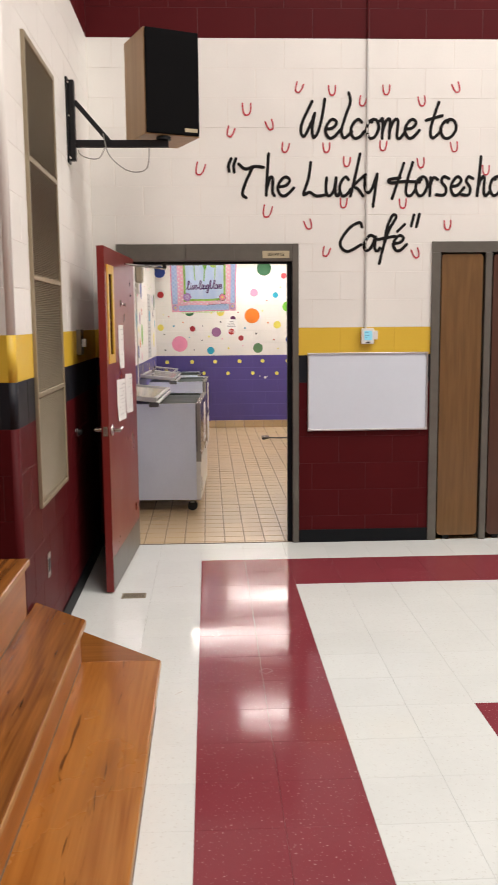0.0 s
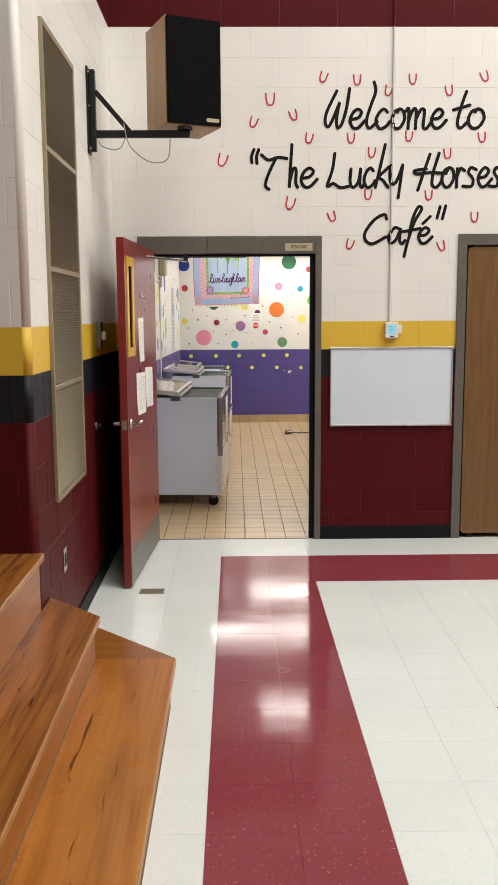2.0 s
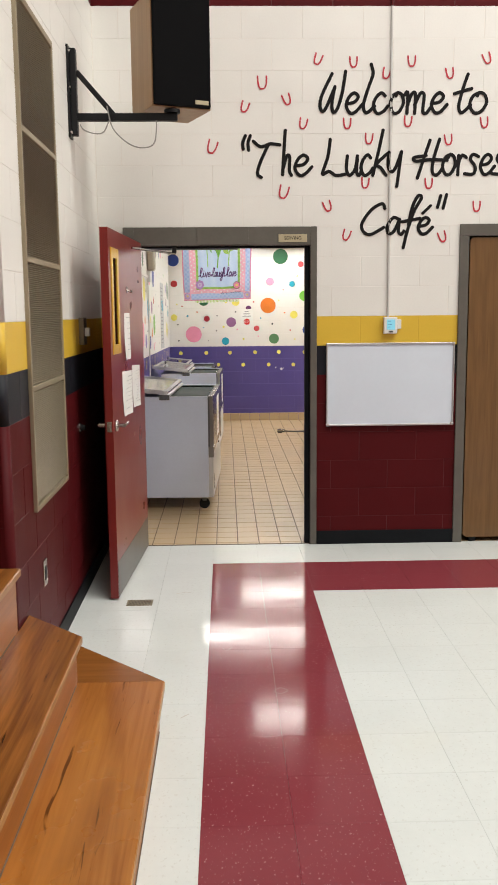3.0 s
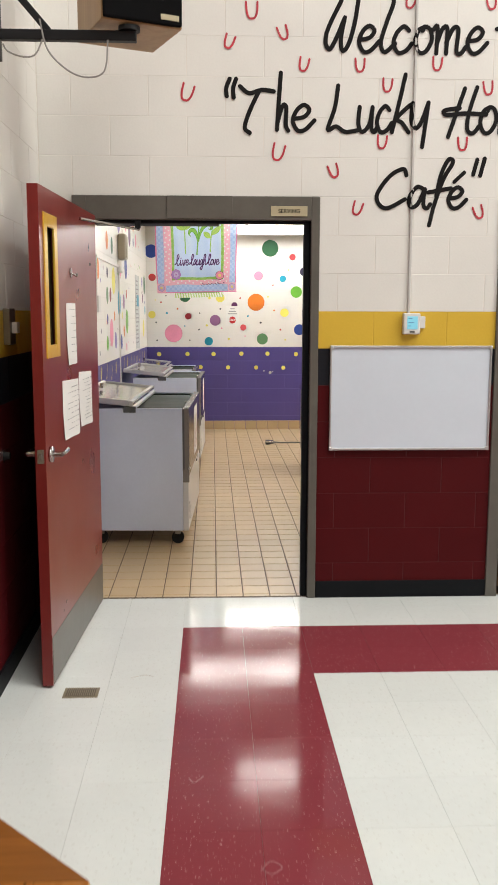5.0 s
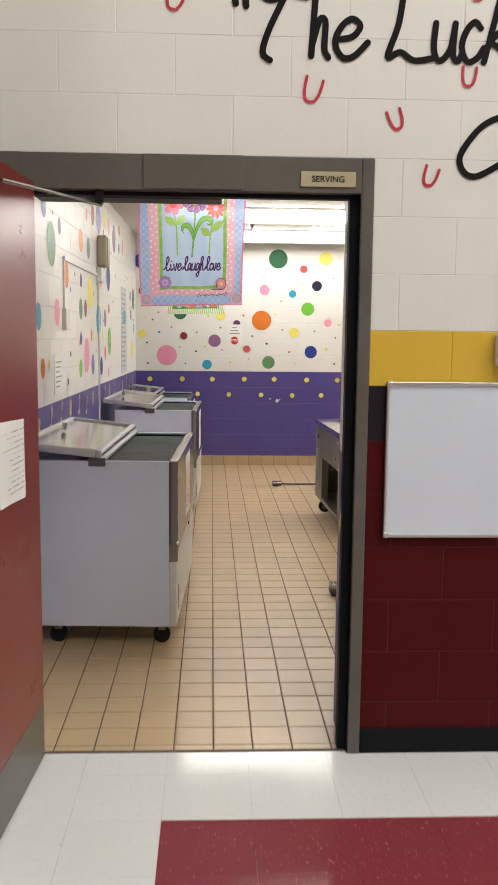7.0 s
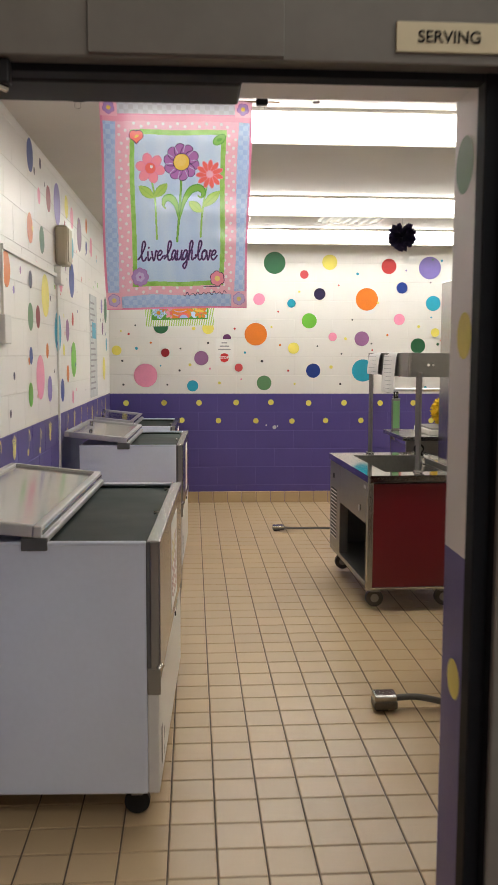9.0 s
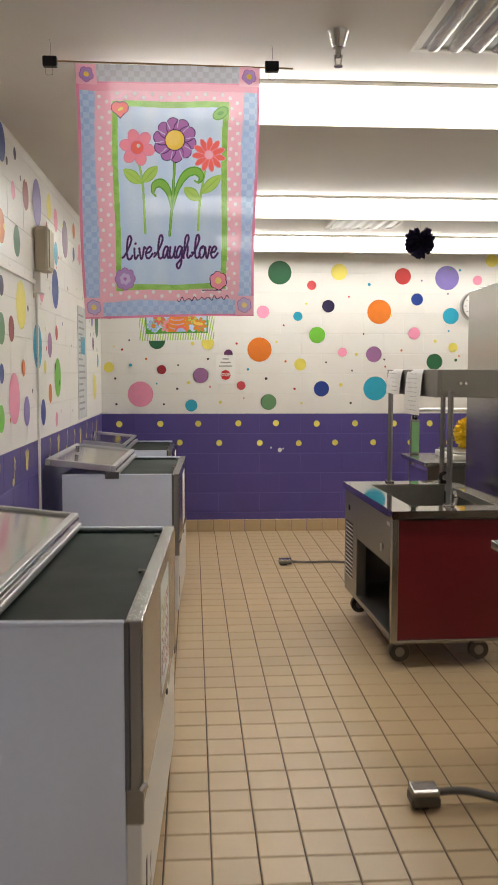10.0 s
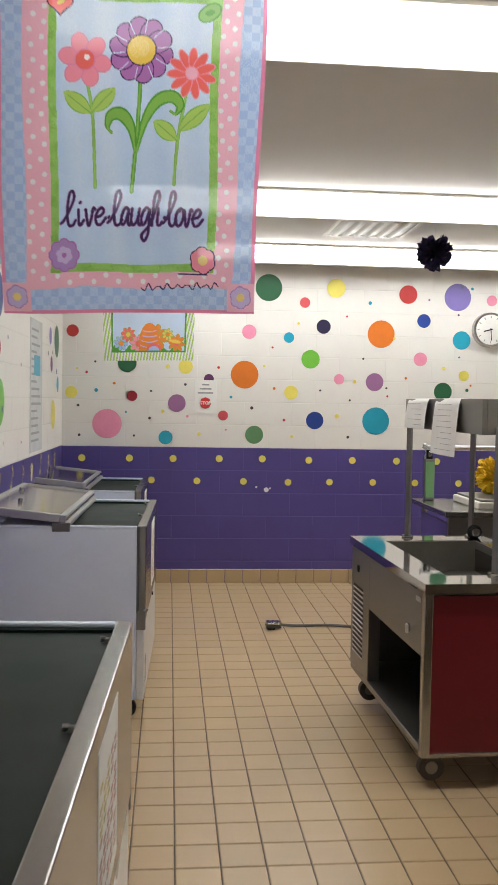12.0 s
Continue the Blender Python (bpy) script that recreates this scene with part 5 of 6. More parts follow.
for width, mm in ((0.0098, C_LILAC), (0.0066, C_INKP)):
    for ch, a, b in WORDS:
        pr.text(ch, 0.356 + 0.93 * (a - 0.365), 0.356 + 0.93 * (b - 0.367), 0.712, 0.043, width, mm)
pr.lift = 0.0
pr.line([(0.375 + 0.0100 * k, 0.862 + 0.007 * math.sin(2.4 * k) * (1 + 0.5 * math.sin(k)) - 0.0004 * k) for k in range(22)], 0.0030, C_INKP)
pr.line([(0.475 + 0.01 * k, 0.826) for k in range(9)], 0.0030, C_INKP)
for x, z, mm, eye, r, n in ((0.542, 0.790, C_PETAL, C_CREAM, 0.032, 6), (0.040, 0.036, C_LILAC, C_YELLOW, 0.024, 5), (FW - 0.040, 0.036, C_LILAC, C_YELLOW, 0.024, 5),
                            (0.038, FH - 0.042, C_MAUVE, C_CREAM, 0.026, 6), (FW - 0.038, FH - 0.042, C_MAUVE, C_CREAM, 0.026, 6)):
    if z < 0.06 or z > FH - 0.06:
        pr.fill((abs(X - x) < 0.038) & (abs(Z - z) < 0.036), C_PINK)
    for k in range(n):
        a = 2 * math.pi * k / n + 0.4
        pr.oval(x + r * 0.55 * math.cos(a), z + r * 0.55 * math.sin(a), r * 0.5 + 0.0030, C_INKP if mm is C_PETAL else C_LILAC if mm is C_MAUVE else C_PURPLE)
    for k in range(n):
        a = 2 * math.pi * k / n + 0.4
        pr.oval(x + r * 0.55 * math.cos(a), z + r * 0.55 * math.sin(a), r * 0.5, mm)
    pr.oval(x, z, r * 0.4, eye)
pr.oval(0.537, 0.170, 0.034, C_LEAF, 0.021, -0.6)
pr.oval(0.537, 0.170, 0.030, C_LEAF2, 0.017, -0.6)
pr.oval(0.537, 0.170, 0.013, C_LEAF, 0.007, -0.3)
for grow, mm in ((0.0035, C_PURPLE), (0.0, C_LILAC)):
    for k in range(8):
        a = 2 * math.pi * k / 8
        pr.oval(0.170 + 0.026 * math.cos(a), 0.778 + 0.026 * math.sin(a), 0.0135 + grow, mm)
    for k in range(6):
        a = 2 * math.pi * k / 6 + 0.3
        pr.oval(0.170 + 0.013 * math.cos(a), 0.778 + 0.013 * math.sin(a), 0.0095 + grow * 0.6, mm if grow else C_MAUVE)
pr.oval(0.170, 0.778, 0.0065, C_PURPLE)
for dx in (-0.011, 0.011):
    pr.oval(0.159 + dx, 0.154, 0.0225, C_INKP)
pr.fill((abs(X - 0.159) + (Z - 0.158) < 0.036) & (Z > 0.158) & (Z < 0.20), C_INKP)
for dx in (-0.011, 0.011):
    pr.oval(0.159 + dx, 0.154, 0.0195, C_CORAL)
pr.fill((abs(X - 0.159) + (Z - 0.158) < 0.031) & (Z > 0.158) & (Z < 0.195), C_CORAL)
pr.oval(0.161, 0.159, 0.011, C_YELLOW, 0.005, -0.5)
pr.weave(flag)
rd = thing("banner_rod", "thin wooden rod with two black binder clips hung by threads", "rod")
part("dowel", rod((-0.470, 8.44, 2.712), (0.41, 8.44, 2.704), 0.0032, seg=10), SPEAKER_WOOD, rd)
for x in (-0.490, 0.330):
    cp = part("clip", box(x - 0.026, 8.425, 2.690, x + 0.026, 8.455, 2.727, 0.004), BLACK_METAL, rd, "black binder clip")
    part("clip_wire", tube([(x - 0.012, 8.43, 2.691), (x - 0.014, 8.42, 2.660), (x, 8.42, 2.655), (x + 0.012, 8.42, 2.660), (x + 0.010, 8.43, 2.691)], 0.0012, 5), CHROME, cp)
    part("thread", tube([(x, 8.44, 2.725), (x + 0.003, 8.44, 2.755), (x, 8.44, KIT_CEIL)], 0.0009, 5), CORD_GREY, rd)

flag2 = thing("small_banner", "bright flower banner with a green striped edge", "banner", pose(-0.09, 12.0, 2.66))
F2W, F2H = 0.62, 0.86
p2 = Print(F2W, F2H, 0.0036)
X, Z = p2.X, p2.Z
p2.fill(X > -1, C_WHITE)
p2.fill(np.sin((X + 0.2 * Z) * 300) > 0, C_LIME)
mid = (X > 0.055) & (X < F2W - 0.055) & (Z < F2H - 0.055)
p2.fill(mid, C_SKY2)
p2.fill(mid & ((X < 0.066) | (X > F2W - 0.066) | (Z > F2H - 0.066)), C_LEAF)
p2.fill(mid & (Z > 0.76) & (np.sin(60 * X) * 0.02 + 0.78 < Z) & (Z < F2H - 0.062), C_LEAF)
for x, z, r, mm, ey in ((0.12, 0.745, 0.050, C_BLUE, C_ORANGE), (0.24, 0.75, 0.062, C_PETAL, C_CORAL), (0.36, 0.71, 0.085, C_ORANGE, C_YELLOW), (0.50, 0.745, 0.060, C_ORANGE, C_CORAL), (0.17, 0.69, 0.05, C_CORAL, C_YELLOW), (0.44, 0.69, 0.04, C_YELLOW, C_ORANGE)):
    p2.bloom(x, z, 8, r, r * 0.42, r * 0.26, mm, C_LEAF2, r * 0.3, ey)
p2.oval(0.315, 0.775, 0.075, C_ORANGE, 0.16)
for k in range(4):
    p2.fill((abs(X - 0.315) < 0.064 - 0.006 * k) & (abs(Z - 0.775 + 0.034 * k + 4 * (X - 0.315) ** 2) < 0.0035), C_MAUVE)
p2.oval(0.345, F2H - 0.066, 0.052, C_CORAL, 0.045)
p2.oval(0.345, F2H - 0.062, 0.038, C_BLUE, 0.032)
p2.fill(mid & (Z > F2H - 0.064), C_LEAF)
p2.fill(~mid, C_WHITE)
p2.fill(~mid & (np.sin((X + 0.2 * Z) * 300) > 0), C_LIME)
p2.oval(0.49, 0.735, 0.042, C_YELLOW, 0.012, 0.15)
p2.weave(flag2)
part("dowel", rod((-0.36, 0, 0.006), (0.36, 0, 0.006), 0.006, seg=10), STAGE_RISER, flag2)
for x in (-0.3, 0.3):
    part("thread", rod((x, 0, 0.0), (x, 0, KIT_CEIL - 2.66), 0.001, seg=5), CORD_GREY, flag2)

# ---- milk coolers ----
def cooler(near, far, label, top=0.972):
    """A chest cooler on castors: x runs from its front face to the wall side, y along it."""
    (x0, y0), (x1, y1) = near, far
    L = math.hypot(x1 - x0, y1 - y0)
    yaw = -math.degrees(math.atan2(x1 - x0, y1 - y0))
    ob = thing("milk_cooler", label, "cooler", TIP @ pose(x0, y0, 0, 0, 0, yaw), group="coolers")
    Wd, B, T = 0.70, 0.110, top
    part("body", box(-Wd, 0, B, -0.035, 0.02, T - 0.012, 0.004), COOLER_WHITE, ob, "white enamel body")
    part("end_panel", box(-Wd, L - 0.02, B, -0.035, L, T - 0.012, 0.004), COOLER_WHITE, ob)
    part("back_panel", box(-Wd, 0.02, B, -Wd + 0.03, L - 0.02, T - 0.012, 0.003), COOLER_WHITE, ob)
    part("base_panel", box(-Wd + 0.03, 0.02, B, -0.035, L - 0.02, B + 0.03), COOLER_WHITE, ob)
    part("front_panel", box(-0.035, 0.003, B, 0.004, L - 0.003, 0.53, 0.005), FRONT_WHITE, ob, "white lower front")
    part("liner", box(-Wd + 0.03, 0.02, 0.42, -0.035, L - 0.02, 0.44), COOLER_GREEN, ob, "dark green liner floor")
    for a in ((-Wd + 0.03, 0.02, 0.44, -0.036, 0.045, T - 0.014), (-Wd + 0.03, L - 0.045, 0.44, -0.036, L - 0.02, T - 0.014), (-Wd + 0.03, 0.045, 0.44, -Wd + 0.05, L - 0.045, T - 0.014), (-0.055, 0.045, 0.44, -0.036, L - 0.045, T - 0.03)):
        part("liner_wall", box(*a), COOLER_GREEN, ob)
    part("stacked_tray", box(-Wd + 0.031, 0.0215, 0.44, -0.0365, L - 0.0215, T - 0.0225, 0.003), COOLER_GREEN, ob, "dark green inner tray")
    for k in range(9):
        part("tray_rib", box(-Wd + 0.07, 0.07 + 0.022 * k, T - 0.024, -Wd + 0.32, 0.078 + 0.022 * k, T - 0.018), COOLER_GREEN, ob)
    part("rim", box(-Wd - 0.002, -0.003, T - 0.014, -0.036, 0.024, T - 0.002, 0.004), COOLER_WHITE, ob)
    part("rim", box(-Wd - 0.002, L - 0.024, T - 0.014, -0.036, L + 0.003, T - 0.002, 0.004), COOLER_WHITE, ob)
    # drop-down steel front
    fd = part("drop_front", box(-0.034, 0.004, 0.50, 0.010, L - 0.004, T, 0.004), STEEL, ob, "brushed steel drop front")
    part("gasket", box(-0.036, -0.002, 0.535, -0.022, 0.012, T - 0.004, 0.003), COOLER_TRIM, ob, "dark gasket strip")
    part("edge_trim", box(-0.022, -0.004, 0.50, 0.006, 0.004, T - 0.002, 0.002), STEEL_DULL, fd)
    part("hinge_bracket", box(-0.034, -0.006, 0.455, 0.010, 0.012, 0.545, 0.003), STEEL_DULL, ob)
    part("hinge_knob", rod((0.004, -0.012, 0.545), (0.016, -0.002, 0.56), 0.010, seg=10), CHROME, ob)
    part("hinge_bracket", box(-0.034, L - 0.012, 0.455, 0.010, L + 0.006, 0.545, 0.003), STEEL_DULL, ob)
    sk = part("sticker", box(0.010, L * 0.43, 0.56, 0.0115, L * 0.69, T - 0.055), PAPER, fd, "faded printed sticker")
    for row in range(12):
        z = 0.60 + 0.021 * row
        for col in range(5):
            if (row * 7 + col * 3) % 5:
                y = L * (0.445 + 0.047 * col)
                part("sticker_print", box(0.0115, y, z, 0.0122, y + L * 0.030, z + 0.012), C_STICK2 if row > 6 and col < 3 else C_STICK, sk)
    for yy in (L * 0.45, L * 0.9):
        lt = part("latch", box(-0.052, yy - 0.006, T - 0.024, -0.036, yy + 0.006, T - 0.010, 0.003), STEEL_DULL, ob)
        part("latch_pin", rod((-0.060, yy, T - 0.014), (-0.048, yy, T - 0.014), 0.007, seg=10), CHROME, lt)
    # lid folded back over the wall side
    lid = part("lid", box(-0.005, 0, 0, 0.42, L, 0.020, 0.006), LID_STEEL, ob, "steel lid folded back")
    lid.matrix_basis = pose(-0.375, 0, T + 0.008, 0, 186, 0) @ Matrix.Translation((0, 0, -0.03))
    for a in ((0.0, -0.006, -0.012, 0.03, L + 0.006, 0.028), (0.40, -0.006, -0.012, 0.43, L + 0.006, 0.028), (0.03, -0.006, -0.012, 0.40, 0.02, 0.028), (0.03, L - 0.02, -0.012, 0.40, L + 0.006, 0.028)):
        part("lid_rail", box(*a, 0.005), ALU, lid)
    part("lid_handle", rod((0.33, L * 0.5, -0.012), (0.33, L * 0.5, -0.05), 0.012, seg=14), CHROME, lid)
    part("lid_gasket", box(-0.004, -0.008, 0.028, 0.034, L + 0.008, 0.044, 0.004), COOLER_TRIM, lid)
    part("lid_seal", box(-0.392, 0.0, T - 0.01, -0.358, L, T + 0.014, 0.006), ALU, ob, "pale hinge bar of the lid")
    part("hinge_cap", box(-0.44, -0.008, T - 0.03, -0.355, 0.012, T + 0.012, 0.003), COOLER_TRIM, ob)
    part("back_deck", box(-Wd, 0.02, T - 0.02, -0.392, L - 0.02, T - 0.004, 0.002), COOLER_WHITE, ob)
    part("vent_slot", box(0.001, 0.10, 0.17, 0.0055, 0.13, 0.30), COOLER_TRIM, ob)
    part("bumper", rod((-0.004, L * 0.65, 0.47), (0.010, L * 0.65, 0.47), 0.011, seg=12), RUBBER, ob)
    for cx2 in (-Wd + 0.08, -0.08):
        for cy in (0.09, L - 0.10):
            cs = part("castor", rod((cx2, cy - 0.014, 0.044), (cx2, cy + 0.014, 0.044), 0.044, seg=24), RUBBER, ob)
            part("castor_fork", box(cx2 - 0.02, cy - 0.024, 0.07, cx2 + 0.02, cy + 0.024, B, 0.003), STEEL_DULL, cs)
    return ob


cooler((-0.105, 7.17), (-0.052, 8.52), "white milk cooler with its steel lid folded back against the wall")
cooler((-0.064, 10.40), (-0.030, 11.55), "white milk cooler with an open lid, standing past the first", 0.960)
cooler((-0.15, 12.30), (-0.125, 13.35), "white milk cooler with an open lid in the far corner", 0.935)

# ---- heated serving cart, standing a little askew ----
CART = TIP @ Matrix.Translation((1.076, 9.56, 0.027)) @ Matrix.Rotation(radians(1.9), 4, "Z") @ Matrix.Translation((-1.076, -9.56, 0))
cart = thing("serving_cart", "steel serving cart with a dark red end panel", "serving cart", CART)
CX0, CX1, CY0, CY1, CZ = 1.076, 1.72, 9.56, 10.78, 0.83
part("end_panel", box(CX0 + 0.032, CY0, 0.135, CX1 - 0.02, CY0 + 0.02, CZ - 0.055, 0.002), CART_RED, cart, "dark red laminate end")
for a in ((CX0 + 0.03, CY0 - 0.006, 0.118, CX1, CY0 + 0.012, 0.135), (CX1 - 0.02, CY0 - 0.006, 0.135, CX1, CY0 + 0.012, CZ - 0.04), (CX0 - 0.004, CY0 - 0.006, 0.118, CX0 + 0.032, CY0 + 0.03, CZ - 0.04)):
    part("edge_trim", box(*a, 0.003), STEEL, cart)
part("side_panel", box(CX0, CY0 + 0.03, 0.52, CX0 + 0.02, CY1 - 0.36, CZ - 0.042, 0.003), STEEL_DULL, cart)
part("side_panel", box(CX1 - 0.025, CY0 + 0.03, 0.155, CX1 - 0.005, CY1, CZ - 0.042, 0.003), STEEL, cart)
part("well_pan", box(CX0 + 0.021, CY0 + 0.032, 0.52, CX1 - 0.026, CY1 - 0.02, 0.64, 0.003), WELL_DARK, cart)
part("shelf", box(CX0, CY0 + 0.03, 0.125, CX1 - 0.005, CY1 - 0.01, 0.155, 0.003), STEEL_DULL, cart)
part("inner_back", box(CX0 + 0.40, CY0 + 0.03, 0.155, CX0 + 0.42, CY1 - 0.36, 0.52), CUPBOARD_GREY, cart)
part("inner_side", box(CX0 + 0.001, CY0 + 0.021, 0.155, CX1 - 0.02, CY0 + 0.031, 0.52), CUPBOARD_GREY, cart)
part("control_box", box(CX0, CY1 - 0.36, 0.155, CX0 + 0.06, CY1, CZ - 0.042, 0.003), STEEL_DULL, cart)
part("back_panel", box(CX0 + 0.06, CY1 - 0.02, 0.155, CX1 - 0.026, CY1, CZ - 0.042, 0.003), STEEL, cart)
for k in range(14):
    sl2 = part("louvre", box(CX0 - 0.004, CY1 - 0.25, 0, CX0 + 0.010, CY1 - 0.05, 0.004), ALU, cart)
    sl2.matrix_basis = Matrix.Translation((0, 0, 0.235 + 0.026 * k)) @ Matrix.Translation((CX0, 0, 0)) @ Matrix.Rotation(radians(-40), 4, "Y") @ Matrix.Translation((-CX0, 0, 0))
    part("louvre_gap", box(CX0 - 0.002, CY1 - 0.245, 0.240 + 0.026 * k, CX0 + 0.001, CY1 - 0.055, 0.254 + 0.026 * k), BLACK_METAL, cart)
part("switch", box(CX0 - 0.006, CY1 - 0.16, 0.665, CX0 + 0.001, CY1 - 0.13, 0.70, 0.002), BLACK_METAL, cart)
part("name_plate", box(CX0 - 0.0015, CY0 + 0.06, 0.735, CX0 + 0.001, CY0 + 0.12, 0.755), ALU, cart)
kb = part("knob", rod((CX0 - 0.001, CY0 + 0.20, 0.60), (CX0 - 0.008, CY0 + 0.20, 0.60), 0.018, seg=20), STEEL, cart)
part("pull", box(CX0 - 0.016, CY0 + 0.19, 0.575, CX0 - 0.006, CY0 + 0.21, 0.615, 0.004), ALU, kb)
# top with its well
TX0, TX1, TY0, TY1 = 1.064, 1.80, 9.53, 10.79
WX_0, WX_1, WY_0, WY_1 = 1.21, 1.70, 9.70, 10.62
for a in ((TX0, TY0, CZ - 0.042, WX_0, TY1, CZ), (WX_1, TY0, CZ - 0.042, TX1, TY1, CZ), (WX_0, TY0, CZ - 0.042, WX_1, WY_0, CZ), (WX_0, WY_1, CZ - 0.042, WX_1, TY1, CZ)):
    part("top", box(*a), TOP_STEEL, cart, "polished steel top")
for a in ((WX_0, WY_0, CZ - 0.17, WX_1, WY_1, CZ - 0.16), (WX_0 - 0.004, WY_0, CZ - 0.165, WX_0 + 0.004, WY_1, CZ - 0.004), (WX_1 - 0.004, WY_0, CZ - 0.165, WX_1 + 0.004, WY_1, CZ - 0.004), (WX_0, WY_0 - 0.004, CZ - 0.165, WX_1, WY_0 + 0.004, CZ - 0.004), (WX_0, WY_1 - 0.004, CZ - 0.165, WX_1, WY_1 + 0.004, CZ - 0.004)):
    part("well", box(*a), WELL_STEEL, cart, "dull steel well")
# overshelf on posts
for x, y in ((1.364, 10.74), (1.716, 10.74), (1.418, 9.69)):
    ps2 = part("post", rod((x, y, CZ), (x, y, 1.45), 0.0165, seg=4), STEEL_DULL, cart)
    part("post_foot", box(x - 0.026, y - 0.022, CZ, x + 0.026, y + 0.022, CZ + 0.012, 0.003), STEEL, ps2)
OZ = 1.418
part("overshelf", box(1.347, 9.70, OZ, 1.367, 10.77, OZ + 0.15, 0.002), STEEL_DULL, cart)
part("overshelf", box(1.367, 9.70, OZ, 1.70, 9.72, OZ + 0.15, 0.002), STEEL_DULL, cart)
part("overshelf_top", box(1.367, 9.72, OZ + 0.138, 1.70, 10.77, OZ + 0.148, 0.002), STEEL_DULL, cart)
part("overshelf_wing", box(1.70, 9.70, OZ, 1.83, 10.77, OZ + 0.05, 0.002), STEEL_DULL, cart)
for x in (1.47, 1.50):
    part("lamp_switch", rod((x, 9.70, OZ + 0.075), (x, 9.685, OZ + 0.075), 0.008, seg=10), CHROME, cart)
part("valve", tube([(1.438, 9.66, CZ + 0.01), (1.443, 9.65, CZ + 0.05), (1.438, 9.66, CZ + 0.085)], 0.012), CHROME, cart)
part("cord_coil", tube([(1.725 + (0.026 + 0.0006 * k) * math.cos(k), 10.68 + 0.002 * k, CZ + 0.034 + (0.024 + 0.0006 * k) * math.sin(k)) for k in [0.5 * q for q in range(40)]], 0.005, 6), BLACK_METAL, cart)
for x, y in ((CX0 + 0.065, CY0 + 0.08), (CX1 - 0.14, CY0 + 0.08), (CX0 + 0.065, CY1 - 0.16), (CX1 - 0.14, CY1 - 0.16)):
    cs = part("castor", rod((x, y - 0.018, 0.050), (x, y + 0.018, 0.050), 0.054, seg=24), TYRE_GREY, cart, "worn grey rubber castor")
    part("hub", rod((x, y - 0.020, 0.050), (x, y + 0.020, 0.050), 0.026, seg=20), STEEL_DULL, cs)
    part("fork", box(x - 0.03, y - 0.028, 0.09, x + 0.03, y + 0.028, 0.126, 0.004), STEEL_DULL, cs)


def draped(y0, y1, drop, label):
    sheet = thing("paper_sheet", label, "paper", CART, group="papers on the cart")
    bm = bmesh.new()
    rows = []
    path = [(1.482, OZ + 0.152), (1.382, OZ + 0.153), (1.3455, OZ + 0.150)] + [(1.340 - 0.018 * math.sin(1.5 * q / 9), OZ + 0.15 - drop * q / 9) for q in range(1, 10)]
    for i in range(7):
        y = y0 + (y1 - y0) * i / 6
        rows.append([bm.verts.new((x - 0.006 * math.sin(i * 0.9), y + 0.02 * (1 - z / OZ) * i / 6, z)) for x, z in path])
    for a, b in zip(rows, rows[1:]):
        for k in range(len(path) - 1):
            bm.faces.new((a[k], a[k + 1], b[k + 1], b[k]))
    part("sheet", bm, PAPER, sheet, smooth=True)
    bm = bmesh.new()
    for k in range(int(drop / 0.026)):
        z = OZ + 0.125 - 0.026 * k
        box(1.3135, y0 + 0.03, z - 0.0010, 1.3142, y0 + 0.03 + (y1 - y0) * rng.uniform(0.3, 0.75), z + 0.0010, 0, bm)
    part("print", bm, INK, sheet, "handwritten lines")


draped(10.38, 10.72, 0.15, "curled paper sheet hanging over the cart shelf")
draped(9.95, 10.29, 0.26, "long handwritten sheet hanging over the cart shelf")

# ---- upright steel refrigerator ----
fr = thing("refrigerator", "tall stainless steel refrigerator behind the serving cart", "refrigerator", TIP)
part("cabinet", box(1.865, 10.0, 0.16, 2.72, 10.86, 2.12, 0.008), STEEL, fr)
part("door", box(1.90, 9.955, 0.18, 2.70, 9.995, 2.10, 0.008), STEEL, fr)
part("handle", tube([(1.97, 9.955, 1.0), (1.97, 9.92, 1.02), (1.97, 9.92, 1.38), (1.97, 9.955, 1.40)], 0.012), CHROME, fr)
part("plinth", box(1.93, 10.04, 0.0, 2.68, 10.82, 0.16, 0.004), BLACK_METAL, fr)

# ---- steel counter near the door ----
ct = thing("steel_counter", "plain stainless steel counter on castors", "counter", TIP @ pose(0, 0, 0.014))
part("top", box(1.285, 7.2, 0.825, 2.2, 8.645, 0.86, 0.004), STEEL, ct)
part("body", box(1.335, 7.25, 0.19, 2.15, 8.60, 0.825, 0.004), STEEL, ct)
for x, y in ((1.40, 8.50), (2.08, 8.50), (1.40, 7.35), (2.08, 7.35)):
    part("castor", rod((x - 0.016, y, 0.055), (x + 0.016, y, 0.055), 0.055, seg=20), RUBBER, ct)
    part("stem", rod((x, y, 0.06), (x, y, 0.19), 0.018, seg=12), STEEL_DULL, ct)
part("post", box(1.50, 8.32, 0.86, 1.53, 8.35, 1.55, 0.003), STEEL_DULL, ct)
part("outlet_box", box(1.48, 8.30, 1.05, 1.55, 8.33, 1.16, 0.004), STEEL, ct)

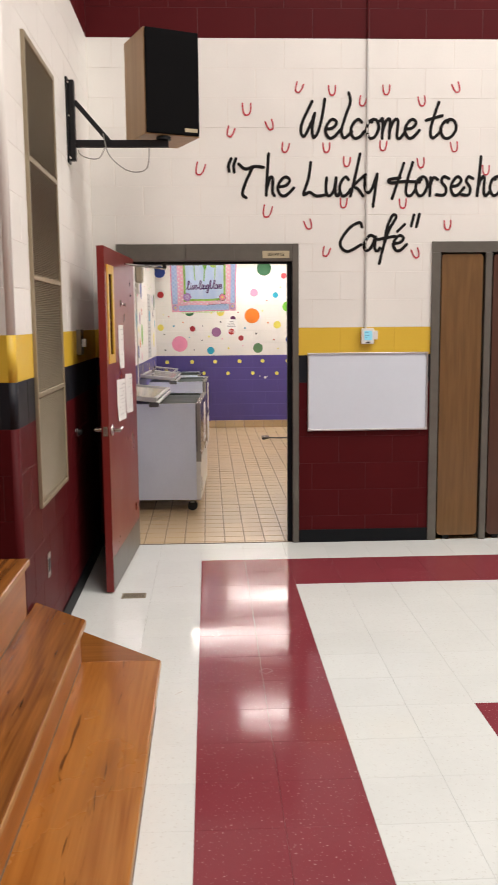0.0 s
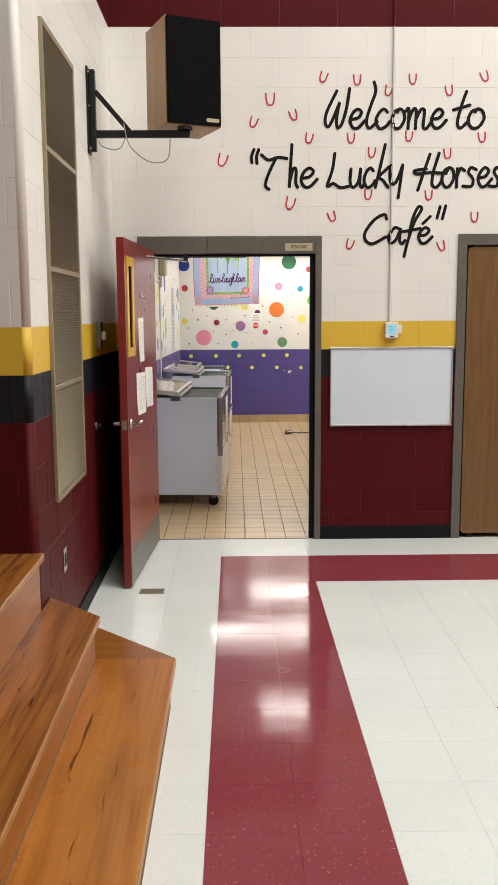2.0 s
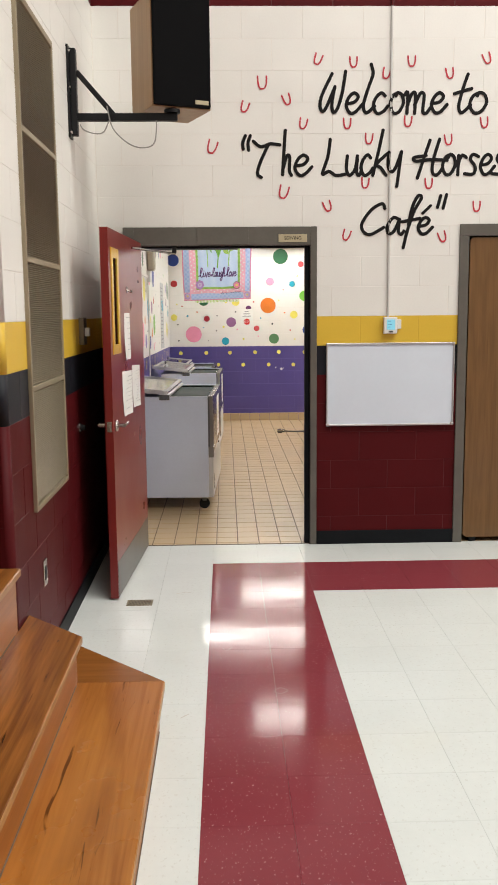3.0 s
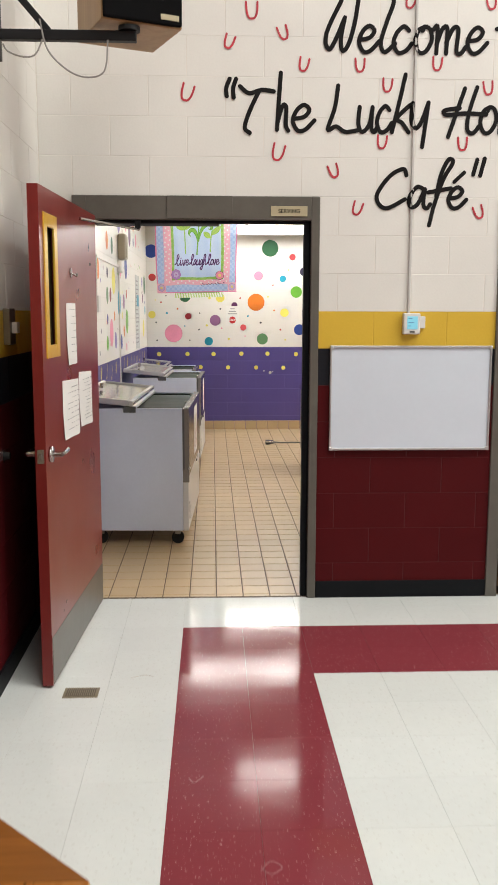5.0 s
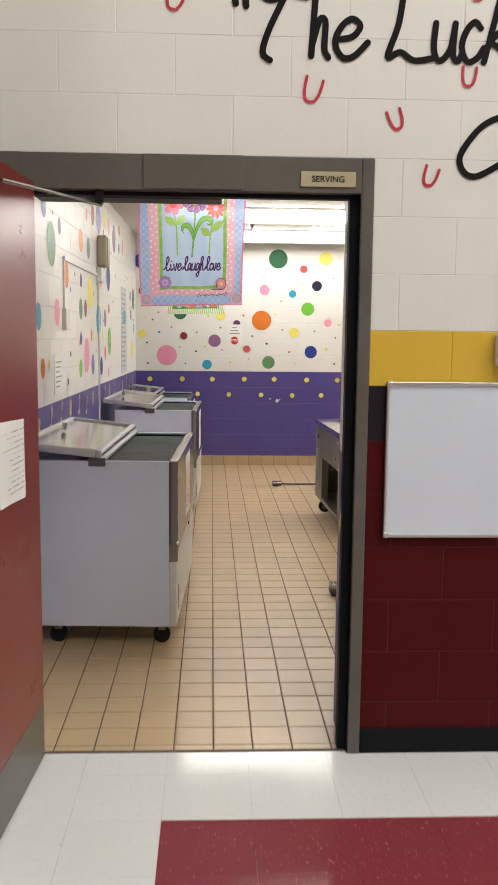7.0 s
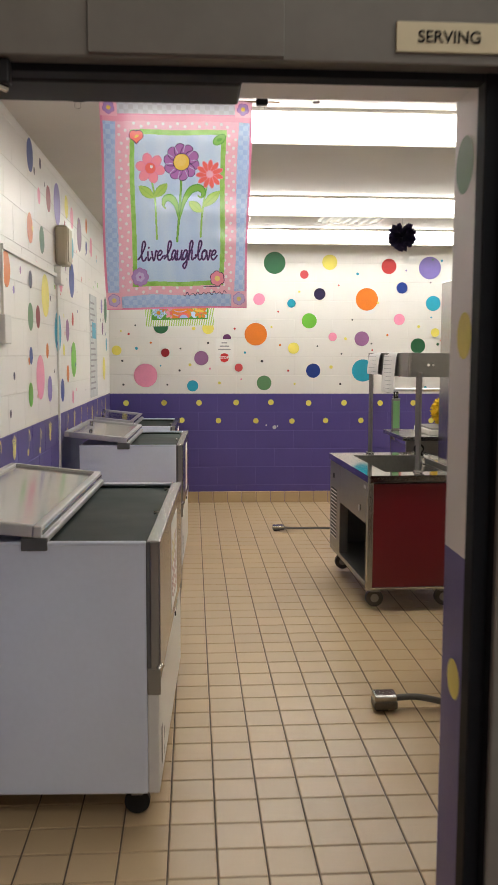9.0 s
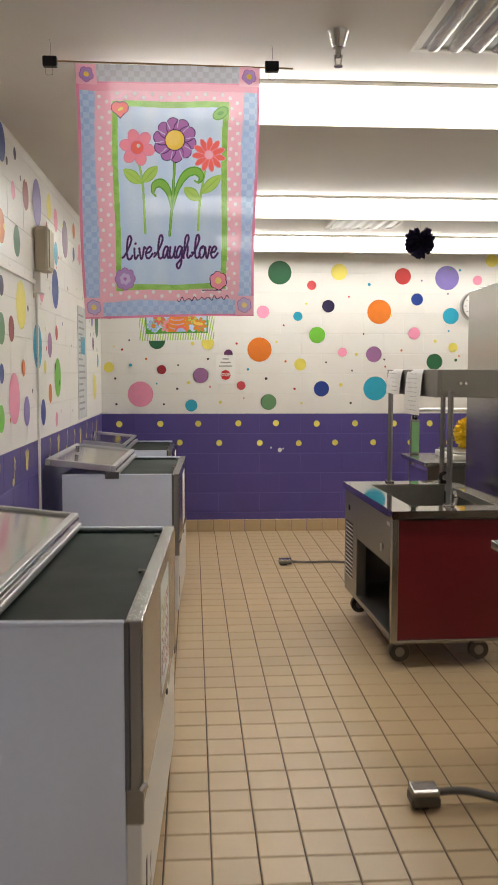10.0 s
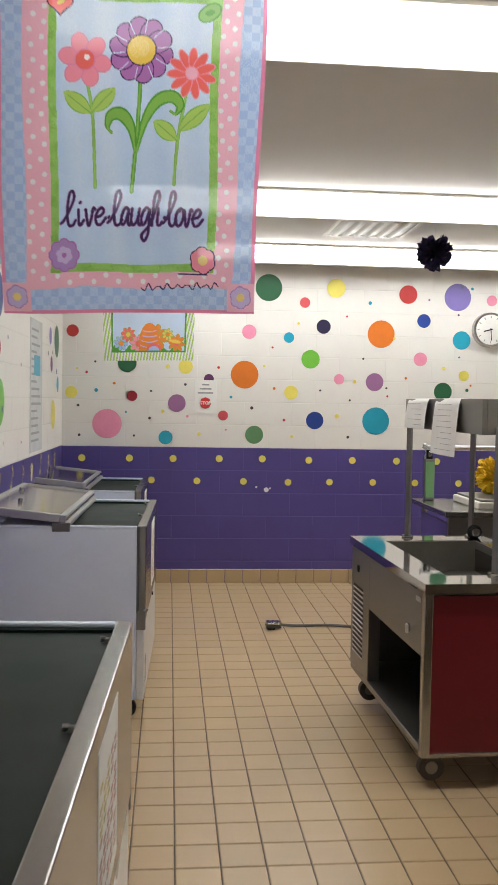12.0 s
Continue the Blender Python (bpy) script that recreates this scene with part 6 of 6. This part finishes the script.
# ---- sink counter by the far wall ----
sk = thing("sink_counter", "steel sink counter with a raised back and dark legs", "counter", TIP @ pose(0, 0, 0.052))
part("top", box(1.69, 11.25, 0.845, 3.1, 11.98, 0.88, 0.004), STEEL, sk)
part("apron", box(1.73, 11.30, 0.70, 3.06, 11.33, 0.845, 0.003), STEEL_DULL, sk)
for x, y in ((1.76, 11.34), (1.76, 11.92), (3.0, 11.34), (3.0, 11.92)):
    part("leg", rod((x, y, -0.052), (x, y, 0.845), 0.02, seg=14), STEEL_DULL, sk)
part("side_panel", box(1.74, 11.36, 0.15, 1.75, 11.90, 0.80, 0.002), PURPLE_BLOCK, sk)
part("tray", box(1.93, 11.35, 0.881, 2.6, 11.85, 0.925, 0.01), TIN, sk, "pale tray")
part("tray_lid", box(1.95, 11.37, 0.925, 2.58, 11.83, 0.94, 0.006), STEEL_DULL, sk)
part("rail", tube([(1.79, 12.0, 0.86), (1.79, 12.0, 1.21), (1.80, 12.0, 1.225), (2.2, 12.0, 1.225), (3.0, 12.0, 1.225)], 0.015), ALU, sk)
gb = thing("green_card", "green menu card standing in a dark frame on the counter", "card", TIP @ pose(0, 0, 0.052))
part("frame", box(1.741, 11.862, 0.882, 1.809, 11.90, 1.155, 0.004), STEEL_DULL, gb)
part("holder", box(1.755, 11.87, 1.150, 1.795, 11.895, 1.215, 0.004), BLACK_METAL, gb)
part("card", box(1.748, 11.852, 0.90, 1.802, 11.8615, 1.135), GREEN_CARD, gb)
part("clip", box(1.763, 11.858, 1.17, 1.787, 11.869, 1.205, 0.003), STEEL, gb)


# ---- tissue pompoms ----
def pompom(x, y, z, r, material, label, hang=True):
    ob = thing("tissue_pompom", label, "pompom", pose(x, y, z), group="pompoms")
    bm = bmesh.new()
    rr = random.Random(int(x * 100))
    for k in range(420):
        d = Vector((rr.gauss(0, 1), rr.gauss(0, 1), rr.gauss(0, 1))).normalized()
        if abs(d.x) < 0.30 and d.z > 0.55:
            continue
        s = d.cross(Vector((rr.gauss(0, 1), rr.gauss(0, 1), rr.gauss(0, 1)))).normalized()
        n = d.cross(s)
        tip = r * rr.uniform(0.85, 1.05)
        w0 = r * rr.uniform(0.10, 0.2)
        a = bm.verts.new(d * r * 0.15)
        fan = [bm.verts.new(d * (tip * (1 - 0.06 * (q - 2) ** 2 + rr.uniform(-0.05, 0.05))) + s * w0 * (q - 2) / 2 + n * w0 * rr.uniform(-0.25, 0.25)) for q in range(5)]
        for p, q in zip(fan, fan[1:]):
            bm.faces.new((a, p, q))
    part("petals", bm, material, ob)
    bm = bmesh.new()
    bmesh.ops.create_icosphere(bm, subdivisions=2, radius=r * 0.42)
    for v in bm.verts:
        v.co *= rr.uniform(0.8, 1.15)
    part("core", bm, material, ob)
    if hang:
        part("thread", rod((0, 0, 0.0), (0, 0, KIT_CEIL - z), 0.001, seg=5), CORD_GREY, ob)
    return ob


pompom(1.91, 12.35, 2.62, 0.135, POM_NAVY, "navy tissue paper pompom hanging from the ceiling")
pompom(2.70, 12.35, 2.62, 0.135, POM_GREEN, "lime green tissue paper pompom hanging from the ceiling")
pompom(2.20, 11.75, 1.075, 0.15, POM_YELLOW, "yellow tissue paper pompom resting on the counter", False)


# ---- ceiling fittings ----
def diffuser(x0, y0, x1, y1, label, steel):
    ob = thing("ceiling_vent", label, "vent", group="ceiling vents")
    part("backing", box(x0 + 0.02, y0 + 0.02, KIT_CEIL - 0.004, x1 - 0.02, y1 - 0.02, KIT_CEIL + 0.001), WELL_STEEL, ob)
    for a in ((x0, y0, x1, y0 + 0.03), (x0, y1 - 0.03, x1, y1), (x0, y0 + 0.03, x0 + 0.03, y1 - 0.03), (x1 - 0.03, y0 + 0.03, x1, y1 - 0.03)):
        part("frame", box(a[0], a[1], KIT_CEIL - 0.010, a[2], a[3], KIT_CEIL + 0.001, 0.003), TIN, ob)
    n = 6
    for k in range(n):
        xa = x0 + 0.05 + (x1 - x0 - 0.1) * k / n
        bm = bmesh.new()
        prof = [(0.0, 0.0), (0.012, -0.010), (0.030, -0.015), (0.048, -0.010)]
        ra = [bm.verts.new((xa + u, y0 + 0.03, KIT_CEIL - 0.004 + v)) for u, v in prof]
        rb = [bm.verts.new((xa + u, y1 - 0.03, KIT_CEIL - 0.004 + v)) for u, v in prof]
        for q in range(3):
            bm.faces.new((ra[q], ra[q + 1], rb[q + 1], rb[q]))
        part("slat", bm, steel, ob, smooth=True)


diffuser(0.86, 7.86, 1.46, 8.46, "bright steel ceiling air vent with curved slats", DIFFUSER_STEEL)
diffuser(1.17, 12.12, 1.77, 12.72, "dull steel ceiling air vent with curved slats", WELL_STEEL)
for x, y in ((0.558, 8.30), (0.50, 12.45)):
    s2 = thing("sprinkler", "chrome ceiling sprinkler head", "sprinkler", pose(x, y, KIT_CEIL), group="sprinklers")
    part("escutcheon", rod((0, 0, 0.001), (0, 0, -0.055), 0.042, 0.022, 24), CHROME, s2)
    part("nozzle", rod((0, 0, -0.05), (0, 0, -0.09), 0.013, 0.009, 14), CHROME, s2)
    part("frame_arm", rod((0.014, 0, -0.08), (0.008, 0, -0.118), 0.003, seg=8), CHROME, s2)
    part("frame_arm", rod((-0.014, 0, -0.08), (-0.008, 0, -0.118), 0.003, seg=8), CHROME, s2)
    part("deflector", rod((0, 0, -0.118), (0, 0, -0.122), 0.016, seg=14), CHROME, s2)

# ---- plugs and cables on the floor ----
def floor_plug(x, y, run, label, r, tall):
    ob = thing("floor_plug", label, "power plug", TIP, group="floor plugs")
    part("box", box(x - 0.005, y - 0.045, 0.012, x + 0.10, y + 0.045, tall * 0.62, 0.006), WELL_DARK, ob, "dark metal plug body")
    part("cap", box(x - 0.003, y - 0.043, tall * 0.62, x + 0.098, y + 0.043, tall, 0.008), STEEL, ob, "bright metal cap")
    part("foot", box(x + 0.005, y - 0.03, 0.0, x + 0.06, y + 0.03, 0.016, 0.003), RUBBER, ob)
    part("cable", tube(run, r, 10), CABLE_GREY, ob, "grey cable")


floor_plug(0.820, 8.10, [(0.915, 8.10, 0.05), (1.02, 8.10, 0.052), (1.15, 8.06, 0.035), (1.28, 7.98, 0.017), (1.5, 7.9, 0.016)], "metal floor power plug with a thick grey cable", 0.0145, 0.076)
floor_plug(0.735, 12.15, [(0.83, 12.15, 0.028), (0.95, 12.15, 0.020), (1.25, 12.15, 0.018), (1.6, 11.9, 0.02), (1.66, 11.0, 0.02)], "metal floor power plug with a flat grey cable", 0.010, 0.050)

# painted dots on the door reveal
for z, y, r, c in ((1.62, 6.19, 0.05, "yellow"), (0.86, 6.2, 0.045, "yellow"), (1.98, 6.22, 0.06, "sage")):
    bm = bmesh.new()
    disc(bm, 0, 0, r)
    ob = part("painted_dot", bm, PAINTS[c], bpy.data.objects["wall_reveal" if z < 1.14 else "wall_reveal_upper"])
    ob.matrix_basis = pose(FRAME_R - 0.0595, y, z, 0, 0, -90)

# ---- blocks and tiles, laid last ----
PIECES = {}


def piece(name, w, h, d, chamfer, material):
    """A block face or tile: w along x, h along z, face towards -y, chamfered edges."""
    key = (round(w, 3), round(h, 3), round(d, 3), material.name)
    if key not in PIECES:
        c = min(chamfer, d)
        vs = [(sx * (w / 2 - c), -d, sz * (h / 2 - c)) for sx, sz in ((-1, -1), (1, -1), (1, 1), (-1, 1))]
        vs += [(sx * w / 2, -d + c, sz * h / 2) for sx, sz in ((-1, -1), (1, -1), (1, 1), (-1, 1))]
        vs += [(sx * w / 2, 0, sz * h / 2) for sx, sz in ((-1, -1), (1, -1), (1, 1), (-1, 1))]
        fs = [(0, 1, 2, 3)]
        for a in (0, 4):
            fs += [(a + 4 + k, a + 4 + (k + 1) % 4, a + (k + 1) % 4, a + k) for k in range(4)]
        me = bpy.data.meshes.new(name)
        me.from_pydata(vs, [], fs)
        me.materials.append(material)
        PIECES[key] = me
    return PIECES[key]


def lay(name, me, parent, m):
    ob = new(name, me)
    ob.parent = parent
    ob.matrix_basis = m
    return ob


def lay_blocks(parent_at, m, length, top, course, holes, colour, block=BLOCK, joint=0.0035, bed=0.0012, shift=0.0, z0=0.0):
    """Running-bond block faces over a wall: m puts x along it, -y out of it, z up."""
    row, z = 0, z0
    while z < top - 0.02:
        zt = min(z + course, top)
        zm = (z + zt) / 2
        cuts = [0.0, length]
        for a, b, lo_z, hi_z in holes:
            if lo_z < zm < hi_z:
                cuts += [max(0, a), min(length, b)]
        u = shift - block * (1.5 if row % 2 else 1.0)
        while u < length:
            a0, b0 = max(0.0, u), min(length, u + block)
            pieces = [(a0, b0)]
            for a, b, lo_z, hi_z in holes:
                if lo_z < zm < hi_z:
                    nxt = []
                    for p, q in pieces:
                        if q <= a or p >= b:
                            nxt.append((p, q))
                        else:
                            nxt += [(p, a)] if p < a else []
                            nxt += [(b, q)] if q > b else []
                    pieces = nxt
            for p, q in pieces:
                if q - p > 0.03:
                    w, h = q - p - joint, zt - z - bed
                    me = piece("block", w, h, 0.006, 0.0016, colour(zm))
                    lay("block", me, parent_at((p + q) / 2, zm), m @ pose((p + q) / 2, 0.006, zm))
            u += block
        z, row = z + course, row + 1


def gym_paint(z):
    return RED_BLOCK if z < 6 * COURSE or z > 18 * COURSE else BLACK_BLOCK if z < 7 * COURSE else YELLOW_BLOCK if z < 8 * COURSE else WHITE_BLOCK


def kitchen_paint(z):
    return PURPLE_BLOCK if z < 6 * KIT_COURSE - 0.039 else KITCHEN_WHITE


W = bpy.data.objects


def door_wall_parent(u, z):
    x = LEFT_X + u
    return W["wall_door_left"] if x < FRAME_L else W["wall_door_right"] if FRAME_R < x < TABLE_L else W["wall_door_head"] if x < FRAME_R else W["wall_table_head"]


lay_blocks(door_wall_parent, pose(LEFT_X, WALL_Y, 0), TABLE_R - LEFT_X, 4.2, COURSE,
           [(FRAME_L - LEFT_X, FRAME_R - LEFT_X, -1, FRAME_TOP), (TABLE_L - LEFT_X, TABLE_R - LEFT_X + 1, -1, 2.235)], gym_paint, shift=0.377)
lay_blocks(lambda u, z: W["wall_side"], pose(LEFT_X, CORNER_Y + 0.03, 0, 0, 0, 90), WALL_Y - CORNER_Y - 0.035, 4.2, COURSE, [], gym_paint, shift=0.2)
lay_blocks(lambda u, z: W["wall_stage_return"], pose(-1.02, CORNER_Y, 0), 0.145, 4.2, COURSE, [], gym_paint, shift=0.1)
lay_blocks(lambda u, z: W["wall_kitchen_far"], pose(kit_left(FAR_Y), FAR_Y, 0), 3.9, KIT_CEIL, KIT_COURSE, [], kitchen_paint, joint=0.0008, bed=0.0045, shift=0.12, z0=-0.039)
ang = math.degrees(math.atan(0.0115))
LEN = FAR_Y - WALL_BACK
lay_blocks(lambda u, z: WALL_KL, pose(kit_left(WALL_BACK), WALL_BACK, 0, 0, 0, 90 - ang), LEN, KIT_CEIL, KIT_COURSE, [], lambda z: PURPLE_BLOCK if z < 6 * KIT_COURSE else KITCHEN_WHITE, joint=0.0008, bed=0.0035, shift=0.1)

# rounded outer corner of the side wall
for zt, zb, mm in ((4.2, 3.6576, RED_BLOCK), (3.6576, 1.6256, WHITE_BLOCK), (1.6256, 1.4224, YELLOW_BLOCK), (1.4224, 1.2192, BLACK_BLOCK), (1.2192, 0.0, RED_BLOCK)):
    part("corner_block", rod((LEFT_X - 0.031, CORNER_Y + 0.031, zb), (LEFT_X - 0.031, CORNER_Y + 0.031, zt), 0.031, seg=32), mm, W["wall_side"], smooth=True)

# vinyl tiles of the gym
TILE = 0.305
BX, BY = -0.088, 5.534


def vinyl_red(x, y):
    band = BX < x < BX + 2 * TILE and y < BY
    cross = x > BX and BY - 2 * TILE < y < BY
    inner = x > BX + 4 * TILE and y < BY - 8 * TILE
    return band or cross or inner


FLAT = Matrix.Rotation(radians(-90), 4, "X")


def tile_row(name, parent, x0, y0, nx, ny, size, joint, chamfer, thick, keep, material, far_name, clip, deep=None):
    """Square tiles: those inside keep are pieces of their own, the rest one sheet of real tiles."""
    sheets = {}
    deep = deep or size
    for i in range(nx):
        for j in range(ny):
            a, b, c, d = x0 + i * size, y0 + j * deep, x0 + (i + 1) * size, y0 + (j + 1) * deep
            a, b, c, d = max(a, clip[0]), max(b, clip[1]), min(c, clip[2]), min(d, clip[3])
            if c - a < 0.02 or d - b < 0.02:
                continue
            x, y = (a + c) / 2, (b + d) / 2
            mm = material(x, y)
            w, h = c - a - joint, d - b - joint
            if keep(x, y):
                lay(name, piece(name, w, h, thick, chamfer, mm), parent, Matrix.Translation((x, y, -thick)) @ FLAT)
            else:
                vs, fs = sheets.setdefault(mm.name, ([], []))
                k = len(vs)
                e = chamfer
                vs += [(x - w / 2 + e, y - h / 2 + e, 0), (x + w / 2 - e, y - h / 2 + e, 0), (x + w / 2 - e, y + h / 2 - e, 0), (x - w / 2 + e, y + h / 2 - e, 0)]
                vs += [(x - w / 2, y - h / 2, -e), (x + w / 2, y - h / 2, -e), (x + w / 2, y + h / 2, -e), (x - w / 2, y + h / 2, -e)]
                fs += [(k, k + 1, k + 2, k + 3)] + [(k + 4 + q, k + 4 + (q + 1) % 4, k + (q + 1) % 4, k + q) for q in range(4)]
    for key, (vs, fs) in sheets.items():
        me = bpy.data.meshes.new(far_name)
        me.from_pydata(vs, [], fs)
        me.materials.append(bpy.data.materials[key])
        ob = new(far_name, me)
        ob.parent = parent
        tagged(ob, kind="stuff")


tile_row("vinyl_tile", W["floor_gym"], BX - 16 * TILE, BY - 48 * TILE, 46, 51, TILE, 0.0007, 0.0002, 0.003,
         lambda x, y: LEFT_X < x < 2.3 and 1.6 < y < WALL_Y, lambda x, y: VCT_RED if vinyl_red(x, y) else VCT_WHITE, "vinyl_tiles", (-4.9, -9, 9, WALL_Y + 0.018))
QT = 0.1548
tile_row("quarry_tile", W["floor_kitchen"], 0.086 - 8 * QT, 8.575 - 17 * 0.1562, 38, 51, QT, 0.0052, 0.0025, 0.004,
         lambda x, y: -0.2 < x < 0.9 and 6.0 < y < 12.0, lambda x, y: QUARRY, "quarry_tiles", (-1.1, WALL_Y + 0.02, 4.4, FAR_Y), 0.1562)

# tan tile base along the kitchen walls
base_far = tagged(new("baseboard_kitchen"), "tan quarry tile base along the kitchen walls", "baseboard", kind="structure")
for k in range(26):
    x = kit_left(FAR_Y) + QT * (k + 0.5)
    lay("base_tile", piece("base_tile", QT - 0.0035, 0.120, 0.012, 0.004, QUARRY), base_far, Matrix.Translation((x, FAR_Y + 0.004, 0.026)))
for k in range(46):
    u = QT * (k + 0.5)
    lay("base_tile", piece("base_tile", QT - 0.006, 0.112, 0.012, 0.004, QUARRY), base_far, TIP @ SIDE @ pose(u, 0.004, 0.056))
